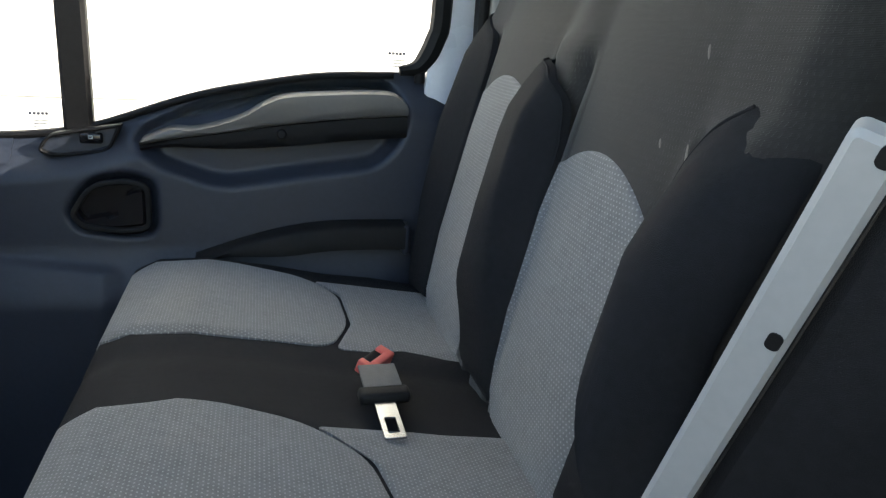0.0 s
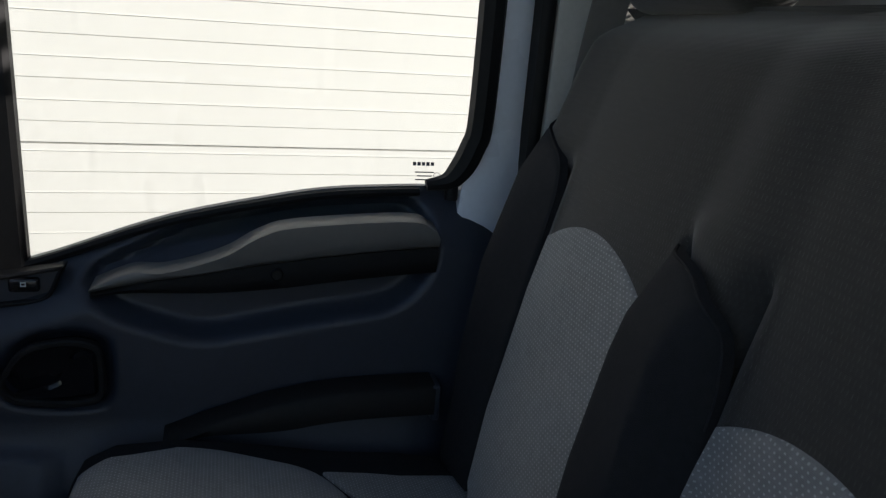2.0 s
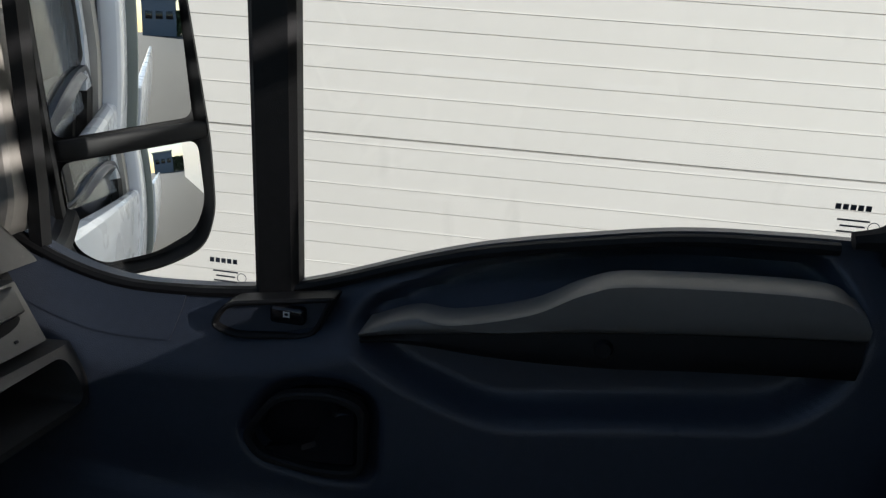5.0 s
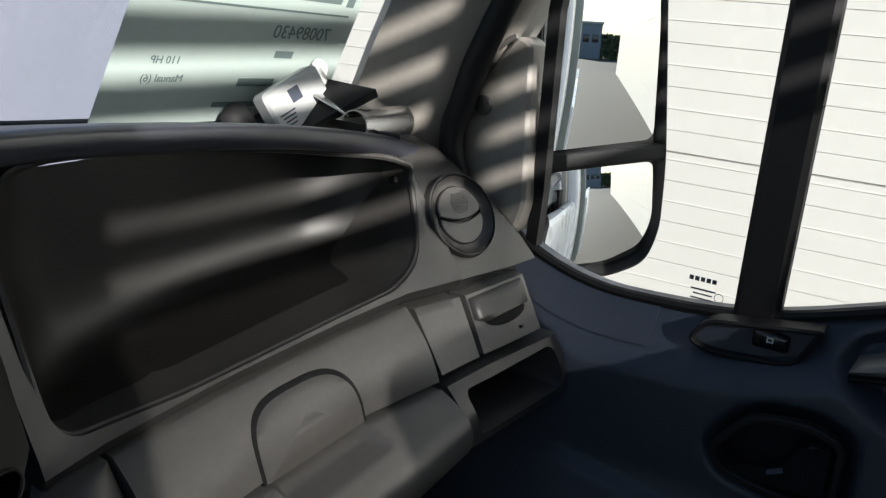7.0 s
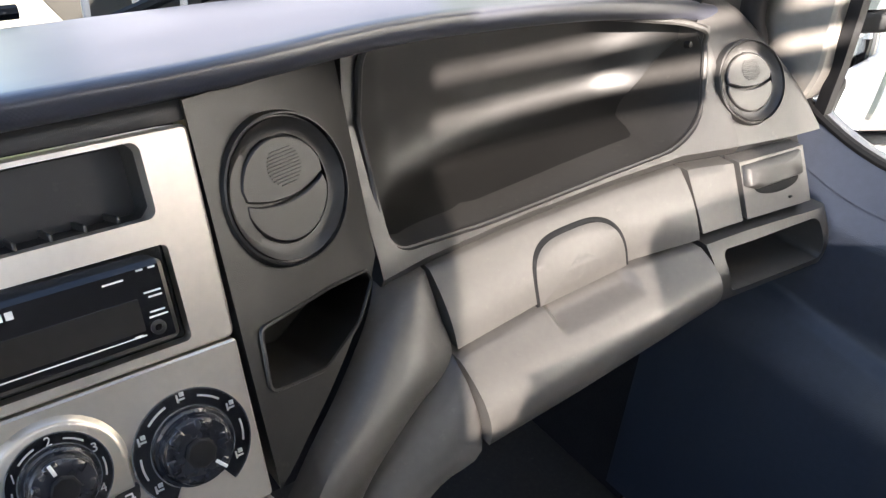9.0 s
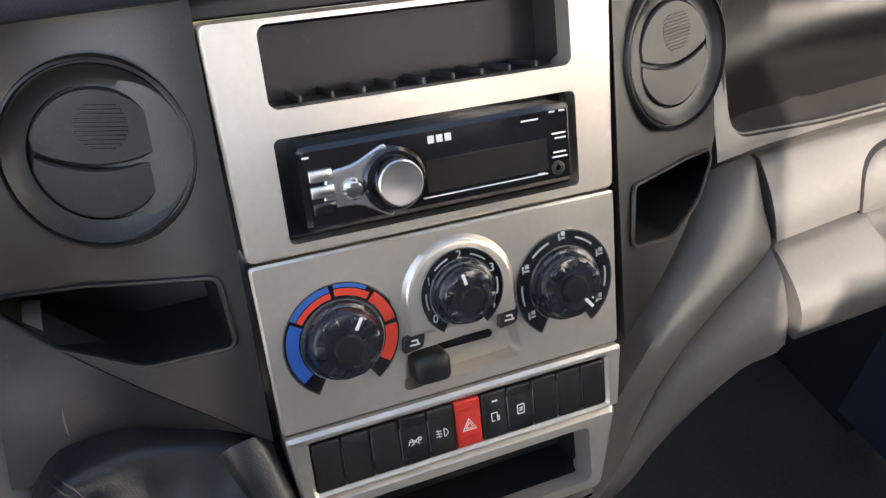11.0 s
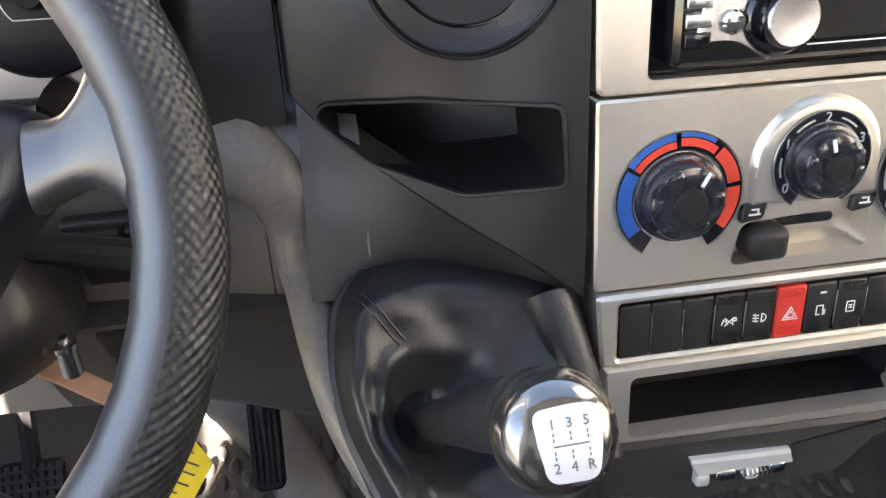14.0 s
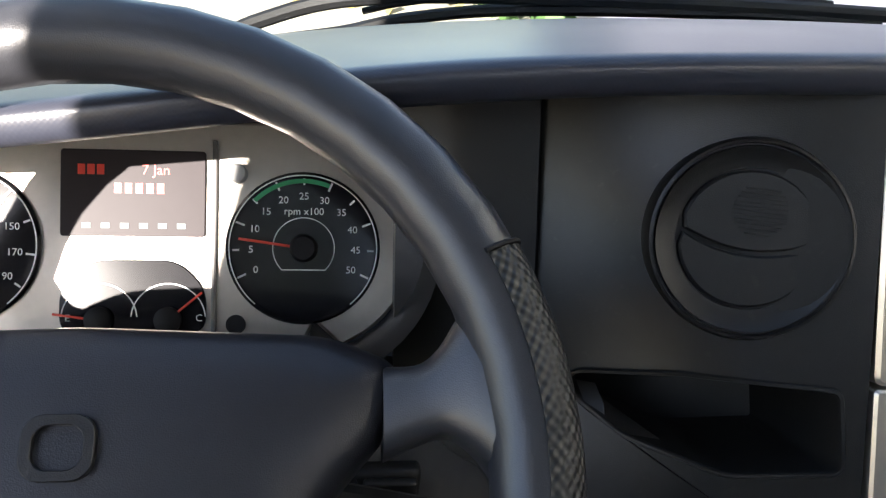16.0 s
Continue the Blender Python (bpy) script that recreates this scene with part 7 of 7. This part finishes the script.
# ---------- outside ----------
mir = thing("door_mirror", "black twin-glass door mirror outside the window", "door mirror")
MM = basis((1.066, 0.046, 0.84), (0.847, -0.532, 0), (0, 0.052, 1))
ho = round_poly([(-0.098, -0.205), (-0.112, -0.07), (-0.128, 0.12), (-0.115, 0.22), (-0.085, 0.26), (0.04, 0.26), (0.062, 0.21), (0.088, 0.04), (0.106, -0.08), (0.110, -0.175), (0.092, -0.222), (0.03, -0.240), (-0.06, -0.240)], 0.03, 5)
hous = part("housing", loft([[(*p, -0.012) for p in inset(ho, 0.002)], [(*p, 0.006) for p in ho], [(*p, 0.012) for p in inset(ho, 0.006)], [(*p, 0.006) for p in inset(ho, 0.013)], [(*p, -0.004) for p in inset(ho, 0.015)]]), M_RUBBER, mir, smooth=50, m=MM)
part("shell", loft([[(*p, -0.012) for p in inset(ho, 0.003)], [(*p, -0.05) for p in inset(ho, 0.010)], [(*p, -0.09) for p in inset(ho, 0.040)]]), M_RUBBER, mir, smooth=60, m=MM)
part("bridge", rbox(0.200, 0.024, 0.016, 0.006, at=(-0.004, -0.071, 0.003)), M_RUBBER, hous, m=MM @ pose(0, 0, 0, 0, 0, 5))
gu = round_poly([(-0.096, -0.066), (-0.115, 0.11), (-0.10, 0.21), (-0.075, 0.245), (0.03, 0.245), (0.050, 0.19), (0.064, 0.10), (0.082, -0.047)], 0.016, 5)
gd = round_poly([(-0.092, -0.094), (0.088, -0.077), (0.094, -0.160), (0.078, -0.195), (0.02, -0.216), (-0.05, -0.220), (-0.082, -0.195)], 0.016, 5)


def mirror_glass(outline, dome, label):
    n_ = len(outline)
    c = (sum(p[0] for p in outline) / n_, sum(p[1] for p in outline) / n_)
    rad = max(math.dist(p, c) for p in outline)
    rows_ = []
    for k in range(9):
        f = 1 - k / 9
        rows_.append([(c[0] + (p[0] - c[0]) * f, c[1] + (p[1] - c[1]) * f, 0.0005 + dome * (1 - (math.dist(p, c) * f / rad) ** 2)) for p in outline])
    bm = loft(rows_, caps=False)
    bm.verts.ensure_lookup_table()
    last = [bm.verts[8 * n_ + i] for i in range(n_)]
    cv_ = bm.verts.new((c[0], c[1], 0.0005 + dome))
    for i in range(n_):
        bm.faces.new((last[i], last[(i + 1) % n_], cv_))
    ob = part("mirror_glass", bm, M_MIRROR, mir, label, smooth=180, m=MM)
    inv, turn = MM.inverted(), MM.to_3x3()
    if ob.data.polygons[0].normal.dot(turn @ Vector((0, 0, 1))) < 0:
        ob.data.flip_normals()
    nrm = []
    for v in ob.data.vertices:
        q = inv @ v.co
        nrm.append((turn @ Vector((2 * dome / rad ** 2 * (q.x - c[0]), 2 * dome / rad ** 2 * (q.y - c[1]), 1.0))).normalized())
    ob.data.normals_split_custom_set_from_vertices(nrm)
    return ob


mirror_glass(gu, 0.0095, "large gently domed upper mirror glass")
mirror_glass(gd, 0.0080, "small domed lower mirror glass")
part("arm", tube(smooth_path([(1.02, 0.10, 0.70), (0.96, 0.08, 0.66), (0.90, 0.05, 0.66)], 8), 0.016, 10), M_RUBBER, mir, "black mirror arm")
part("arm", tube(smooth_path([(1.02, 0.11, 1.02), (0.95, 0.08, 1.02), (0.86, 0.04, 1.00)], 8), 0.016, 10), M_RUBBER, mir)

ground = part("ground", rbox(160, 160, 0.2, 0, at=(0, 0, -0.85)), M_ASPHALT)
tagged(ground, "grey asphalt yard", "ground", kind="structure")
# added slab: its pale colour stands in for the glare of sunlit ground
pale_slab = part("pavement", rbox(10.0, 6.0, 0.03, 0.01, at=(-3.8, 7.9, -0.745)), material("pale_bright_ground", (0.42, 0.40, 0.33), 0.85, vary=0.2, scale=3, bump=0.4, grain=100))
tagged(pale_slab, "added pale slab standing in for glaring ground ahead of the van", "pavement", kind="structure")
# sectional wall beside the van
wallx = 2.80
wall = thing("wall_garage", "white sectional metal wall with fine horizontal grooves", "wall", kind="structure")
yA, yB = -30.0, 2.2
rows = []
prof = []
z = -1.30
while z < 4.6:
    top = z + 0.60
    q = z
    k = 0
    while q < top - 0.02:
        nxt = min(q + 0.0715, top - 0.004)
        if k % 2 == 0:
            prof += [(0.0, q), (0.0, nxt - 0.003), (0.0035, nxt - 0.0022), (0.0035, nxt - 0.0008)]
        else:
            prof += [(0.0, q), (0.0, nxt - 0.003), (-0.0022, nxt - 0.0022), (-0.0022, nxt - 0.0008)]
        q = nxt
        k += 1
    prof += [(0.0, top - 0.004), (0.010, top - 0.003), (0.010, top - 0.0002)]
    z = top
for y in (yA, yB):
    rows.append([(wallx - 0.04 * y + a, y, b + 0.036) for a, b in prof] + [(wallx - 0.04 * y + 0.15, y, prof[-1][1]), (wallx - 0.04 * y + 0.15, y, prof[0][1])])
part("wall_sheet", loft(rows), M_WALL, wall, smooth=0)

# side of the own van seen in the mirror
van = thing("van_side", "white outer side of the own van and its box body", "van body")
part("cab_side", rbox(0.06, 1.15, 1.42, 0.03, at=(0.925, -0.42, -0.07)), M_PAINT, van, "pale painted door skin", smooth=20) 
part("cab_rear", rbox(0.08, 0.30, 2.3, 0.03, at=(0.93, -1.10, 0.55)), M_PAINT, van, smooth=20)
part("bed_side", rbox(0.04, 3.6, 0.42, 0.01, at=(1.00, -3.25, 0.42)), M_PAINT, van, "pale drop side of the load bed", smooth=20)
part("bed_floor", rbox(2.0, 3.6, 0.10, 0.01, at=(0.0, -3.25, 0.16)), M_BEIGE, van)
# headboard assumed behind the cab, shaped to stripe and block the sun
for x in (-0.84, -0.40, 0.06, 0.52, 0.98):
    part("headboard_post", rbox(0.05, 0.05, 1.75, 0.006, at=(x, -1.42, 1.05)), M_BED, van)
part("added_sheet", rbox(1.84, 0.03, 0.95, 0.005, at=(0.06, -1.42, 0.655)), M_BED, van, "grey-green sheet added behind the cab")
# unseen upper sheet, added to block sun from the left of the dash
part("added_sheet", rbox(0.44, 0.026, 0.80, 0.005, at=(-0.62, -1.42, 1.53)), M_BED, van, "grey-green sheet added behind the cab")
# unseen slats, spaced to throw sun stripes on pillar and shelf
for k in range(9):
    part("stripe_slat", rbox(1.38, 0.02, 0.026, 0.004, at=(0.29, -1.42, 1.485 + 0.050 * k)), M_BED, van, "grey-green slat added behind the cab to cast sun stripes")
# close wires added only to dim and soften the sun on the dash
for k in range(42):
    part("sun_dimming_wire", tube([(-0.40, -1.42, 1.14 + 0.008 * k), (0.98, -1.42, 1.14 + 0.008 * k)], 0.0028, 6), M_STEEL, van, "thin wire added behind the cab to dim the sun")

# far behind, seen in the mirror
hall = thing("far_building", "blue-grey hall with a flat roof far behind the van", "building")
part("hall_wall", rbox(5.0, 6.0, 4.6, 0.05, at=(1.5, -64.0, 1.5)), M_HALL, hall)
part("hall_roof", rbox(5.4, 6.4, 0.3, 0.05, at=(1.5, -64.0, 3.95)), M_BEIGE, hall)
for k in range(3):
    part("hall_window", rbox(1.0, 0.1, 1.0, 0.02, at=(0.0 + 1.5 * k, -60.98, 1.9)), M_GLOSS, hall)

# in front of the van: white trailer, railing, hedge
trl = thing("box_trailer", "pale lavender box trailer parked across ahead", "trailer")
part("box", rbox(8.0, 2.4, 2.6, 0.05, at=(4.9, 4.9, 1.15)), material("lavender_grey_sheet", (0.165, 0.172, 0.22), 0.4, vary=0.08, scale=1.2), trl)
part("bottom_rail", rbox(8.0, 0.06, 0.10, 0.01, at=(4.9, 3.72, -0.12)), M_BEIGE, trl)
M_RAILING = material("galvanised_steel", (0.17, 0.18, 0.20), 0.5, vary=0.2, scale=6)
rail = thing("railing", "pale grey slatted railing ahead of the van", "railing")
for k in range(9):
    part("post", rbox(0.035, 0.03, 0.72, 0.01, at=(0.95 + k * 0.23, 3.5, -0.39)), M_RAILING, rail)
part("top_rail", rbox(1.95, 0.03, 0.03, 0.008, at=(1.87, 3.53, -0.06)), M_RAILING, rail)


def hedge(label, mat_, x0, x1, y, top, count, seed, leaf=0.05):
    """Loose bank of small crossed leaves."""
    verts_, faces_ = [], []
    rng = np.random.default_rng(seed)
    for _ in range(count):
        c = np.array([rng.uniform(x0, x1), y + rng.normal() * 0.4, -0.75 + (top + 0.75) * rng.uniform(0, 1) ** 0.8])
        a, b = rng.normal(size=3) * leaf, rng.normal(size=3) * leaf
        i0 = len(verts_)
        verts_ += [tuple(c - a), tuple(c + b), tuple(c + a), tuple(c - b)]
        faces_.append((i0, i0 + 1, i0 + 2, i0 + 3))
    me_ = bpy.data.meshes.new("hedge")
    me_.from_pydata(verts_, [], faces_)
    tagged(finish("hedge", me_, mat_, smooth=0), label, "hedge", kind="stuff")


hedge("low dry yellow-green hedge behind the railing", material("dry_hedge_leaf", (0.34, 0.29, 0.10), 0.7, vary=0.4, scale=4), -7, 0.9, 7.6, -0.05, 6500, 4)
hedge("low dark green hedge behind the railing", material("green_hedge_leaf", (0.06, 0.13, 0.035), 0.6, vary=0.4, scale=4), 0.7, 9, 6.9, 0.10, 8000, 5)
hedge("dark shrubs far behind beside the hall", material("dark_shrub_leaf", (0.05, 0.075, 0.03), 0.7, vary=0.4, scale=2), 3.6, 14, -62, 2.4, 5000, 6, 0.16)

# wipers, folded cowl seal
for arms in (
        ([(-0.500, 0.372, 0.762), (-0.462, 0.362, 0.782), (-0.40, 0.350, 0.803), (-0.30, 0.346, 0.812), (-0.10, 0.344, 0.815), (0.10, 0.346, 0.812)],
         [(-0.470, 0.374, 0.760), (-0.40, 0.366, 0.774), (-0.345, 0.356, 0.790), (-0.25, 0.348, 0.803), (-0.05, 0.346, 0.808), (0.05, 0.348, 0.804)]),
        ([(0.120, 0.372, 0.765), (0.204, 0.350, 0.802), (0.267, 0.340, 0.820), (0.384, 0.344, 0.812), (0.55, 0.350, 0.803), (0.66, 0.352, 0.798)],
         [(0.180, 0.372, 0.770), (0.246, 0.364, 0.780), (0.298, 0.356, 0.794), (0.368, 0.352, 0.800), (0.50, 0.354, 0.796), (0.60, 0.358, 0.790)])):
    wp = thing("windscreen_wiper", "black wiper resting at the foot of the windscreen", "wiper", group="wipers")
    part("arm", tube(smooth_path(arms[0], 30), 0.0062, 8), M_RUBBER, wp)
    part("blade", tube(smooth_path(arms[1], 30), 0.0085, 8, flat=0.6), M_RUBBER, wp)
    part("blade_spring", tube([p + Vector((0, 0.004, 0.012)) for p in smooth_path(arms[1], 30)[8:28]], 0.003, 6), M_RUBBER, wp)
